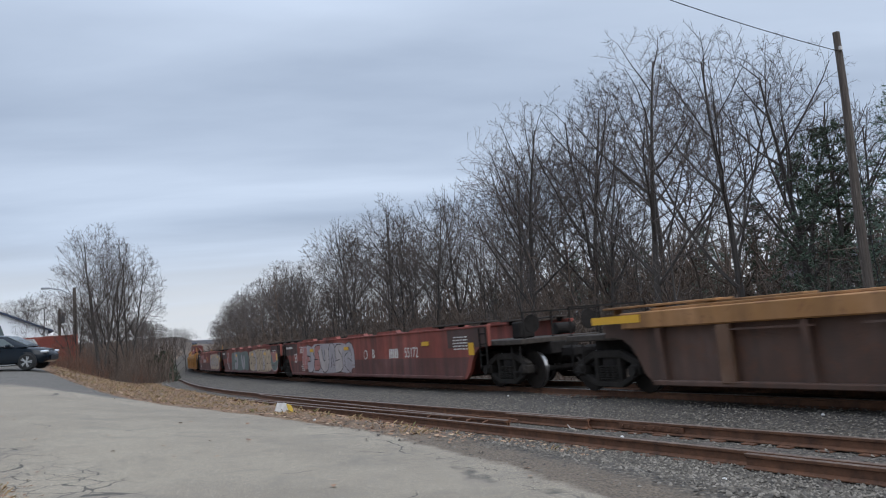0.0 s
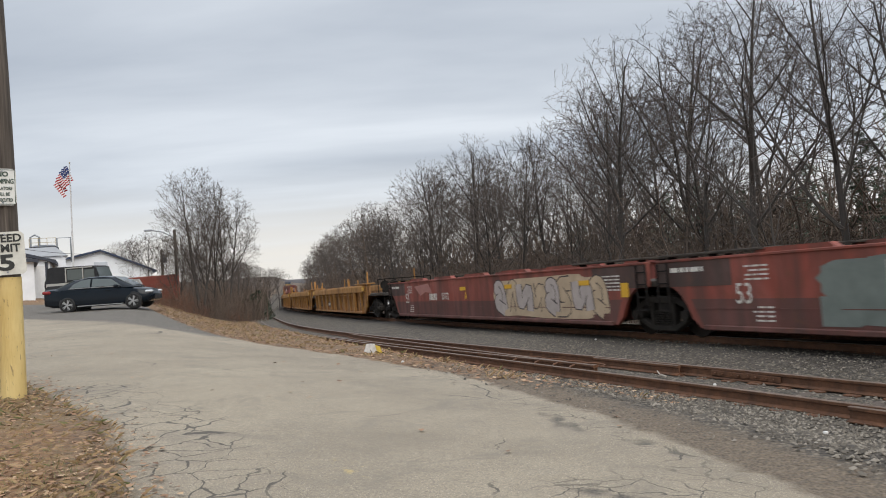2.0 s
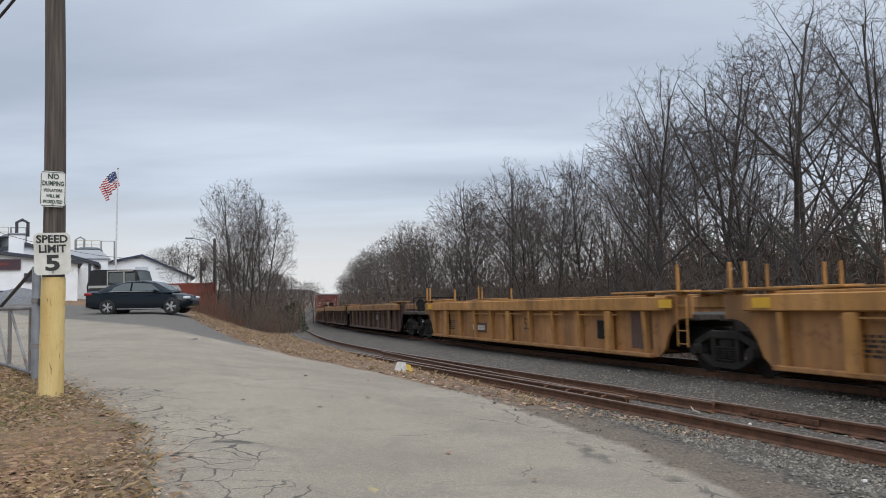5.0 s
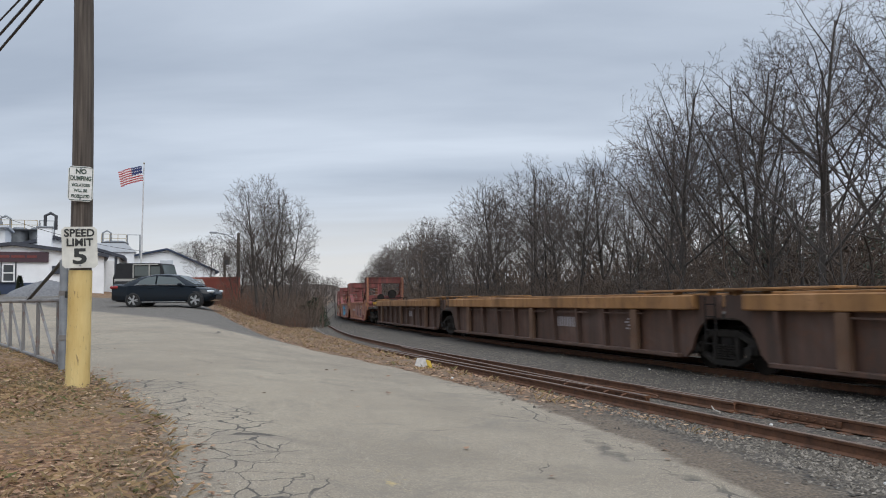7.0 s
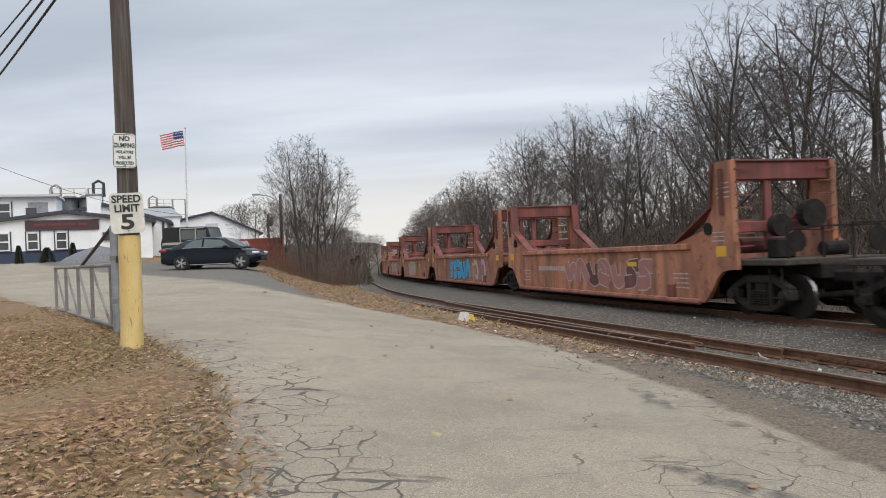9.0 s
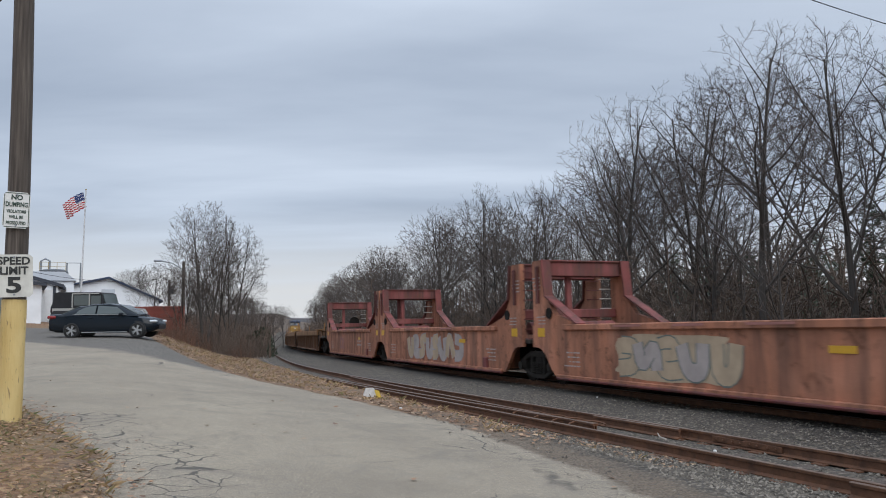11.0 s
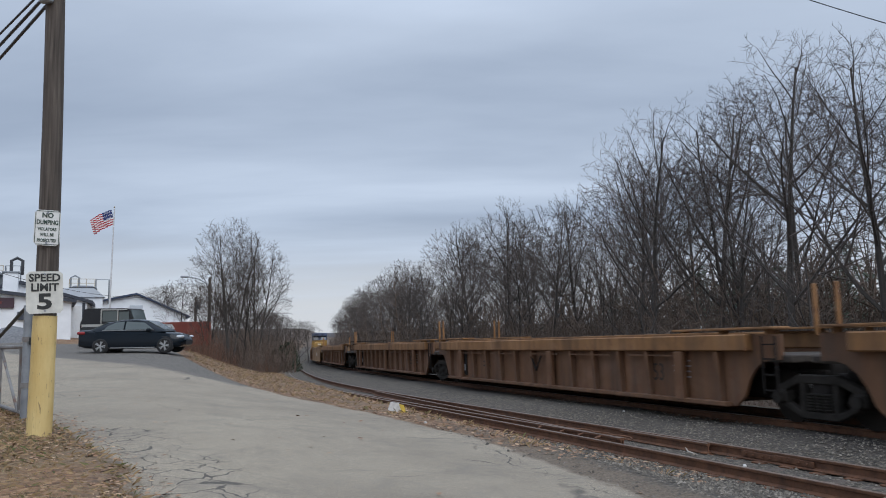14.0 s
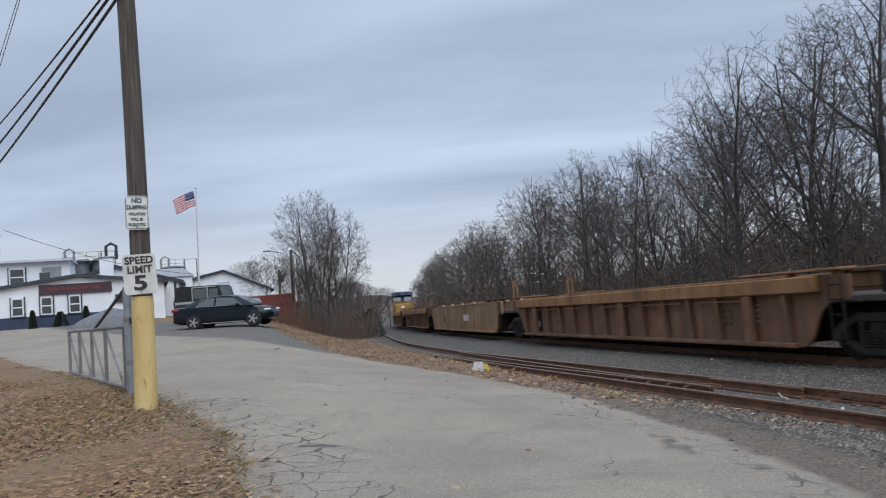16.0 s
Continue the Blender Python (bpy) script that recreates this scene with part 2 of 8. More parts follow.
def ground_material():
    m = Nodes("ground_surface")
    wob = m.math("SUBTRACT", m.noise(2.3, 6, 0.65), 0.5)
    wob2 = m.math("SUBTRACT", m.noise(0.5, 4, 0.6), 0.5)

    def zone(name, soft, ragged, slow=0.0):
        v = m.math("ADD", m.attr(name), m.math("MULTIPLY", wob, ragged))
        v = m.math("ADD", v, m.math("MULTIPLY", wob2, slow))
        return m.ramp(m.math("ADD", m.math("DIVIDE", v, soft * 2), 0.5), (0.0, 0.0), (1.0, 1.0))

    # woodland floor and dry grass
    fine = m.noise(26, 6, 0.7)
    litter_cells = m.cells(19, out="Color")
    sep = m.n.new("ShaderNodeSeparateColor")
    m.l.new(litter_cells, sep.inputs[0])
    litter = m.ramp(sep.outputs[0], (0.0, (0.085, 0.042, 0.022)), (0.45, (0.19, 0.095, 0.046)), (0.8, (0.28, 0.155, 0.077)), (1.0, (0.38, 0.235, 0.125)))
    grass = m.ramp(fine, (0.3, (0.13, 0.083, 0.043)), (0.6, (0.23, 0.15, 0.076)), (0.75, (0.15, 0.165, 0.065)))
    base = m.mix(m.ramp(m.noise(0.55, 5, 0.6), (0.40, 0.0), (0.60, 1.0)), litter, grass)
    woods = m.mix(fine, (0.07, 0.05, 0.036), (0.16, 0.115, 0.08))
    base = m.mix(zone("woods", 1.5, 1.5), base, woods)
    # bare dark grit beside the asphalt
    grit = m.mix(m.cells(38), m.mix(m.ramp(m.noise(7, 6, 0.75), (0.4, 0.0), (0.65, 1.0)), (0.045, 0.034, 0.024), (0.10, 0.075, 0.052)), (0.21, 0.162, 0.115))
    base = m.mix(zone("grit", 0.35, 0.9), base, grit)
    base = m.mix(m.math("MULTIPLY", zone("leaf", 0.4, 1.6, 1.4), 0.8), base, m.mix(m.ramp(m.noise(3.0, 6, 0.7), (0.42, 0.0), (0.6, 0.8)), m.mix(m.ramp(m.noise(6.5, 6, 0.75), (0.50, 0.0), (0.66, 0.8)), m.mix(m.ramp(m.noise(4.1, 5, 0.7), (0.40, 0.85), (0.52, 0.0)), litter, (0.05, 0.034, 0.024)), (0.36, 0.265, 0.16)), grit))
    # crushed stone
    stone_c = m.cells(22, out="Color")
    sep2 = m.n.new("ShaderNodeSeparateColor")
    m.l.new(stone_c, sep2.inputs[0])
    stone = m.ramp(sep2.outputs[0], (0.0, (0.056, 0.045, 0.034)), (0.6, (0.128, 0.103, 0.076)), (1.0, (0.25, 0.21, 0.162)))
    # shade in the crevices between stones is painted into the colour
    stone = m.mix(m.math("MULTIPLY", m.ramp(m.cells(22), (0.25, 0.0), (0.75, 1.0)), 0.75), stone, (0.03, 0.028, 0.026))
    # the stone is darker in a strip along the main track
    stone = m.mix(m.math("MULTIPLY", zone("main_strip", 0.5, 0.6), 0.75), stone, (0.035, 0.028, 0.024))
    base = m.mix(zone("ballast", 0.15, 0.7), base, stone)
    gravel_c = m.cells(30, out="Color")
    sep3 = m.n.new("ShaderNodeSeparateColor")
    m.l.new(gravel_c, sep3.inputs[0])
    gravel = m.ramp(sep3.outputs[0], (0.0, (0.055, 0.048, 0.040)), (1.0, (0.19, 0.168, 0.14)))
    # old bleached asphalt with cracks
    pale = m.ramp(m.noise(0.33, 6, 0.62), (0.3, (0.27, 0.222, 0.155)), (0.5, (0.41, 0.34, 0.24)), (0.72, (0.51, 0.43, 0.305)))
    pale = m.mix(m.ramp(m.cells(115), (0.2, 0.0), (0.6, 0.5)), pale, (0.15, 0.13, 0.11))
    pale = m.mix(m.ramp(m.noise(60, 4, 0.8), (0.46, 0.0), (0.66, 0.75)), pale, (0.12, 0.10, 0.08))
    pale = m.mix(m.ramp(m.noise(17, 5, 0.75), (0.50, 0.0), (0.72, 0.45)), pale, (0.17, 0.145, 0.115))
    pale = m.mix(m.ramp(m.cells(48), (0.08, 0.8), (0.24, 0.0)), pale, (0.66, 0.59, 0.48))
    pale = m.mix(m.ramp(m.cells(31), (0.05, 0.7), (0.2, 0.0)), pale, (0.10, 0.085, 0.068))
    pale = m.mix(m.ramp(m.noise(1.1, 7, 0.7, None, 1.0), (0.52, 0.0), (0.66, 0.65)), pale, (0.19, 0.165, 0.13))
    pale = m.mix(m.ramp(m.noise(5.5, 6, 0.7), (0.50, 0.0), (0.75, 0.35)), pale, (0.20, 0.18, 0.15))
    pale = m.mix(m.math("MULTIPLY", m.ramp(m.noise(3.5, 5, 0.7), (0.6, 0.0), (0.66, 0.6)), zone("paint", 0.1, 0.25)), pale, (0.55, 0.40, 0.14))
    warp = m.n.new("ShaderNodeVectorMath")
    warp.operation = "MULTIPLY_ADD"
    wcol = m.n.new("ShaderNodeTexNoise")
    wcol.inputs["Scale"].default_value, wcol.inputs["Detail"].default_value = 1.6, 4
    m.l.new(m.coords(), wcol.inputs["Vector"])
    m.l.new(wcol.outputs["Color"], warp.inputs[0])
    warp.inputs[1].default_value = (0.55, 0.55, 0.0)
    m.l.new(m.coords((1, 1, 0)), warp.inputs[2])
    web = m.math("LESS_THAN", m.cells(3.1, "DISTANCE_TO_EDGE", warp.outputs[0]), m.math("MULTIPLY", m.ramp(m.noise(0.9, 3), (0.34, 0.15), (0.58, 1.0)), 0.026))
    long_ = m.math("LESS_THAN", m.cells(0.33, "DISTANCE_TO_EDGE", warp.outputs[0]), m.math("MULTIPLY", m.noise(1.3, 3), 0.0044))
    crack = m.math("MAXIMUM", m.math("MULTIPLY", web, zone("broken", 0.1, 0.5)), m.math("MULTIPLY", long_, m.ramp(m.noise(0.7, 3), (0.52, 0.0), (0.58, 1.0))))
    pale = m.mix(m.math("MULTIPLY", crack, 0.85), pale, (0.06, 0.053, 0.045))
    pale = m.mix(zone("hole", 0.05, 0.5), pale, m.mix(m.cells(42), (0.035, 0.03, 0.026), (0.17, 0.145, 0.115)))
    hard = m.mix(zone("lot", 0.5, 1.6, 1.5), pale, gravel)
    on = zone("road", 0.06, 0.45, 0.25)
    base = m.mix(on, base, hard)
    h = m.math("ADD", m.math("MULTIPLY", fine, 0.35), m.math("MULTIPLY", m.math("SUBTRACT", 1.0, m.cells(19)), m.math("SUBTRACT", 1.0, on)))
    h = m.math("SUBTRACT", h, m.math("MULTIPLY", crack, 0.5))
    return m.done(base, 0.92, bump=h, depth=0.03)


MAT = {}


def materials():
    M = MAT
    M["ground"] = ground_material()
    m = Nodes("bark")
    r = m.random()
    col = m.mix(r, (0.050, 0.043, 0.039), (0.092, 0.080, 0.071))
    M["bark"] = m.done(m.mix(m.ramp(m.noise(9, 6, 0.7, m.coords((1, 1, 0.2))), (0.3, 0.0), (0.75, 0.6)), col, (0.035, 0.03, 0.027)), 0.95)
    m = Nodes("twigs")
    M["twig"] = m.done(m.mix(m.random(), (0.072, 0.060, 0.053), (0.12, 0.098, 0.084)), 0.95)
    m = Nodes("brush_twigs")
    M["brush"] = m.done(m.mix(m.island(), m.mix(m.random(), (0.064, 0.049, 0.040), (0.105, 0.079, 0.062)), (0.155, 0.112, 0.083)), 0.95)
    m = Nodes("red_brown_brush")
    M["rusty_brush"] = m.done(m.mix(m.island(), (0.10, 0.055, 0.038), (0.22, 0.115, 0.072)), 0.95)
    m = Nodes("pine_needles")
    M["needle"] = m.done(m.mix(m.island(), (0.04, 0.062, 0.042), (0.10, 0.135, 0.085)), 0.8)
    m = Nodes("cedar_leaves")
    M["cedar"] = m.done(m.mix(m.island(), (0.016, 0.022, 0.012), (0.045, 0.055, 0.028)), 0.85)
    m = Nodes("dry_leaves")
    M["leaf"] = m.done(m.ramp(m.island(), (0.0, (0.14, 0.072, 0.04)), (0.35, (0.25, 0.138, 0.074)), (0.8, (0.36, 0.215, 0.12)), (1.0, (0.47, 0.33, 0.20))), 0.75)
    m = Nodes("grass_blades")
    M["grass"] = m.done(m.ramp(m.island(), (0.0, (0.40, 0.28, 0.15)), (0.6, (0.27, 0.18, 0.09)), (0.86, (0.22, 0.16, 0.075)), (1.0, (0.13, 0.15, 0.055))), 0.8)
    m = Nodes("green_blades")
    M["greengrass"] = m.done(m.ramp(m.island(), (0.0, (0.10, 0.12, 0.045)), (0.6, (0.19, 0.19, 0.085)), (1.0, (0.30, 0.25, 0.13))), 0.8)
    m = Nodes("ballast_stone")
    M["stone"] = m.done(m.mix(m.math("MULTIPLY", m.noise(40, 3), 0.4), m.ramp(m.island(), (0.0, (0.050, 0.042, 0.033)), (0.6, (0.132, 0.112, 0.087)), (1.0, (0.30, 0.262, 0.212))), (0.09, 0.078, 0.064)), 0.9)
    m = Nodes("rusty_rail")
    M["rail"] = m.done(m.ramp(m.noise(5, 7, 0.65), (0.3, (0.065, 0.030, 0.016)), (0.7, (0.18, 0.080, 0.038))), 0.75, 0.1, bump=m.noise(60, 3), depth=0.003)
    m = Nodes("rail_head")
    M["railtop"] = m.done(m.ramp(m.noise(6, 6), (0.3, (0.13, 0.080, 0.055)), (0.7, (0.24, 0.17, 0.125))), 0.45, 0.5)
    M["shiny"] = plain("polished_rail_head", (0.42, 0.41, 0.40), 0.28, 0.9, 0.15)
    m = Nodes("old_tie_wood")
    M["tie"] = m.done(m.mix(m.random(), m.ramp(m.noise(3, 6, 0.6, m.coords((12, 1, 12))), (0.3, (0.05, 0.038, 0.03)), (0.7, (0.14, 0.11, 0.09))), (0.09, 0.07, 0.058)), 0.95, bump=m.noise(4, 5, 0.6, m.coords((16, 1, 16))), depth=0.01)
    m = Nodes("weathered_pole_wood")
    M["pole"] = m.done(m.ramp(m.noise(4, 7, 0.6, m.coords((9, 9, 0.35))), (0.3, (0.045, 0.036, 0.03)), (0.55, (0.10, 0.082, 0.068)), (0.75, (0.17, 0.145, 0.12))), 0.9, bump=m.noise(5, 6, 0.6, m.coords((14, 14, 0.4))), depth=0.012)
    m = Nodes("chipped_yellow_paint")
    chips = m.ramp(m.noise(7, 7, 0.65, m.coords((3, 3, 0.8))), (0.60, 0.0), (0.64, 1.0))
    M["yellowpole"] = m.done(m.mix(m.math("MULTIPLY", chips, 0.8), m.ramp(m.noise(1.3, 5, 0.6, m.coords((3, 3, 1))), (0.3, (0.56, 0.39, 0.135)), (0.7, (0.72, 0.56, 0.25))), (0.23, 0.16, 0.08)), 0.75, bump=m.noise(5, 6, 0.6, m.coords((14, 14, 0.4))), depth=0.010)
    M["sign"] = plain("sign_white", (0.70, 0.70, 0.67), 0.5, 0.0, 0.10, 9)
    M["signold"] = plain("sign_white_stained", (0.62, 0.61, 0.55), 0.6, 0.0, 0.25, 5)
    M["ink"] = plain("black_lettering", (0.025, 0.027, 0.025), 0.6, 0.0, 0.3, 40)
    M["inkgreen"] = plain("dark_green_lettering", (0.03, 0.06, 0.045), 0.6, 0.0, 0.2, 40)
    M["galv"] = plain("galvanised_steel", (0.30, 0.32, 0.34), 0.5, 0.6, 0.25, 5)
    M["gatesteel"] = worn_paint("rusting_gate_paint", (0.22, 0.21, 0.20), 0.8, 0.3)
    M["wire"] = plain("black_cable", (0.02, 0.02, 0.022), 0.6)
    M["white"] = plain("white_siding", (0.84, 0.86, 0.88), 0.7, 0.0, 0.05, 2)
    M["whitewall"] = plain("white_painted_block", (0.84, 0.855, 0.87), 0.8, 0.0, 0.08, 1.2)
    M["bluebase"] = plain("blue_painted_base", (0.034, 0.050, 0.095), 0.7, 0.0, 0.2, 2)
    M["roofdark"] = plain("dark_roof_edge", (0.045, 0.05, 0.065), 0.7)
    M["roofpale"] = plain("pale_metal_roof", (0.55, 0.58, 0.62), 0.5, 0.2, 0.08, 1)
    M["signboard"] = plain("maroon_signboard", (0.060, 0.030, 0.040), 0.6)
    M["redletters"] = plain("dull_red_lettering", (0.16, 0.035, 0.03), 0.6)
    M["glass"] = Nodes("dark_window_glass").done((0.03, 0.04, 0.05), 0.08, 0.0, Specular_IOR_Level=0.8)
    M["frame"] = plain("window_frame_white", (0.75, 0.75, 0.74), 0.6, 0.0, 0.05)
    M["darksteel"] = plain("dark_plant_steel", (0.07, 0.072, 0.078), 0.6, 0.4, 0.3, 2)
    M["tanksteel"] = plain("tank_steel", (0.16, 0.17, 0.18), 0.5, 0.5, 0.3, 1.5)
    M["ochrerail"] = plain("ochre_handrail", (0.34, 0.26, 0.13), 0.6)
    M["redwall"] = plain("red_fence_board", (0.25, 0.065, 0.045), 0.8, 0.0, 0.25, 2)
    M["gravelpile"] = plain("grey_gravel_heap", (0.17, 0.17, 0.175), 0.95, 0.0, 0.3, 8)
    M["shrub"] = plain("dark_evergreen_shrub", (0.03, 0.05, 0.03), 0.9, 0.0, 0.4, 6)
    M["carpaint"] = Nodes("black_blue_car_paint").done((0.004, 0.008, 0.013), 0.2, 0.0, Coat_Weight=0.08, Coat_Roughness=0.04, Specular_IOR_Level=0.25)
    M["jeeppaint"] = Nodes("silver_car_paint").done((0.42, 0.41, 0.38), 0.35, 0.3, Coat_Weight=0.5, Coat_Roughness=0.1)
    M["softtop"] = plain("black_soft_top", (0.018, 0.018, 0.02), 0.85)
    # base colour lifted to stand in for daylight seen through the cabin
    M["carglass"] = Nodes("car_glass").done((0.075, 0.09, 0.088), 0.06, 0.0, Specular_IOR_Level=0.6)
    M["tyre"] = plain("tyre_rubber", (0.018, 0.018, 0.018), 0.85)
    M["alloy"] = plain("alloy_rim", (0.50, 0.51, 0.52), 0.3, 0.8, 0.1)
    M["taillight"] = plain("red_tail_lamp", (0.22, 0.015, 0.015), 0.2)
    M["headlight"] = plain("clear_head_lamp", (0.62, 0.64, 0.66), 0.12, 0.1)
    M["trim"] = plain("black_plastic_trim", (0.02, 0.02, 0.022), 0.6)
    M["flagred"] = plain("flag_red", (0.42, 0.05, 0.06), 0.8, 0.0, 0.1)
    M["flagwhite"] = plain("flag_white", (0.72, 0.70, 0.70), 0.8, 0.0, 0.05)
    M["flagblue"] = plain("flag_blue", (0.035, 0.05, 0.15), 0.8, 0.0, 0.1)
    M["polewhite"] = plain("white_pole_paint", (0.62, 0.62, 0.62), 0.4)
    M["plastic"] = plain("dirty_white_plastic", (0.60, 0.58, 0.55), 0.5, 0.0, 0.2, 9)
    M["yellowtape"] = plain("yellow_plastic_band", (0.60, 0.42, 0.06), 0.5)
    M["paleStick"] = plain("bleached_wood", (0.42, 0.37, 0.31), 0.8)
    # train colours
    M["red"] = worn_paint("oxide_red_paint", (0.24, 0.050, 0.030), 0.4, 0.6)
    M["redlow"] = worn_paint("grimy_oxide_red", (0.125, 0.040, 0.030), 0.4, 0.6)
    M["redgrime"] = worn_paint("sooty_red_brown_paint", (0.075, 0.034, 0.026), 0.3, 0.6)
    M["salmon"] = worn_paint("faded_orange_red_paint", (0.45, 0.178, 0.095), 0.8, 0.65)
    M["salmonframe"] = worn_paint("faded_red_frame_paint", (0.19, 0.042, 0.036), 0.6, 0.7)
    M["yellow"] = worn_paint("mustard_paint", (0.43, 0.205, 0.048), 0.5, 0.35)
    M["yellowside"] = worn_paint("mustard_brown_paint", (0.36, 0.165, 0.046), 0.6, 0.45)
    M["brown"] = worn_paint("brown_rusted_paint", (0.095, 0.047, 0.029), 0.5, 0.5)
    M["chord"] = worn_paint("ochre_chord_paint", (0.32, 0.155, 0.048), 0.6, 0.35)
    M["ribdull"] = worn_paint("dull_brown_ochre_paint", (0.135, 0.070, 0.036), 0.5, 0.5)
    M["ochre"] = worn_paint("rust_stained_ochre_paint", (0.155, 0.070, 0.028), 0.7, 0.5)
    M["ochrechord"] = worn_paint("worn_ochre_chord", (0.26, 0.124, 0.039), 0.6, 0.4)
    M["tan"] = worn_paint("tan_yellow_paint", (0.28, 0.158, 0.066), 0.3, 0.4)
    M["under"] = plain("grimy_black_steel", (0.024, 0.021, 0.019), 0.95, 0.0, 0.4, 4, Specular_IOR_Level=0.15)
    M["truckgrey"] = plain("dusty_cast_steel", (0.030, 0.026, 0.022), 0.9, 0.0, 0.4, 4, Specular_IOR_Level=0.2)
    M["wheel"] = plain("worn_wheel_steel", (0.020, 0.016, 0.013), 0.9, 0.0, 0.4, 5, Specular_IOR_Level=0.2)
    M["tread"] = plain("bright_wheel_tread", (0.25, 0.24, 0.23), 0.3, 0.9, 0.1)
    M["deck"] = plain("dark_deck_grating", (0.05, 0.039, 0.03), 0.9, 0.0, 0.4, 8)
    M["stencil"] = plain("white_stencil_paint", (0.62, 0.59, 0.53), 0.7, 0.0, 0.2, 12)
    M["blackstencil"] = plain("black_stencil_paint", (0.03, 0.024, 0.02), 0.8, 0.0, 0.2, 12)
    M["reflector"] = plain("yellow_reflector", (0.65, 0.36, 0.02), 0.4, 0.0, 0.05)
    M["spraywhite"] = plain("pale_spray_paint", (0.42, 0.36, 0.33), 0.7, 0.0, 0.15, 3)
    M["spraycream"] = plain("cream_spray_paint", (0.47, 0.355, 0.235), 0.7, 0.0, 0.15, 3)
    M["spraygreen"] = plain("grey_green_spray_paint", (0.15, 0.175, 0.155), 0.7, 0.0, 0.2, 3)
    M["sprayblue"] = plain("sky_blue_spray_paint", (0.04, 0.35, 0.58), 0.6, 0.0, 0.15, 3)
    M["sprayblack"] = plain("black_spray_paint", (0.03, 0.022, 0.022), 0.7, 0.0, 0.2, 3)
    M["spraypink"] = plain("pink_spray_paint", (0.36, 0.16, 0.135), 0.7, 0.0, 0.15, 3)
    M["spraysilver"] = plain("silver_grey_spray_paint", (0.36, 0.32, 0.32), 0.6, 0.1, 0.2, 3)
    M["locoblue"] = worn_paint("dark_blue_engine_paint", (0.022, 0.036, 0.075), 0.1, 0.3)
    M["locoyellow"] = worn_paint("golden_engine_paint", (0.34, 0.19, 0.035), 0.15, 0.35)
    M["lamp"] = Nodes("headlamp_glow").done((0.9, 0.9, 0.85), 0.3, 0.0, Emission_Color=(1, 0.95, 0.85), Emission_Strength=0.15)
    M["hill"] = plain("far_hill_woods", (0.085, 0.078, 0.078), 1.0, 0.0, 0.2, 0.02)


materials()

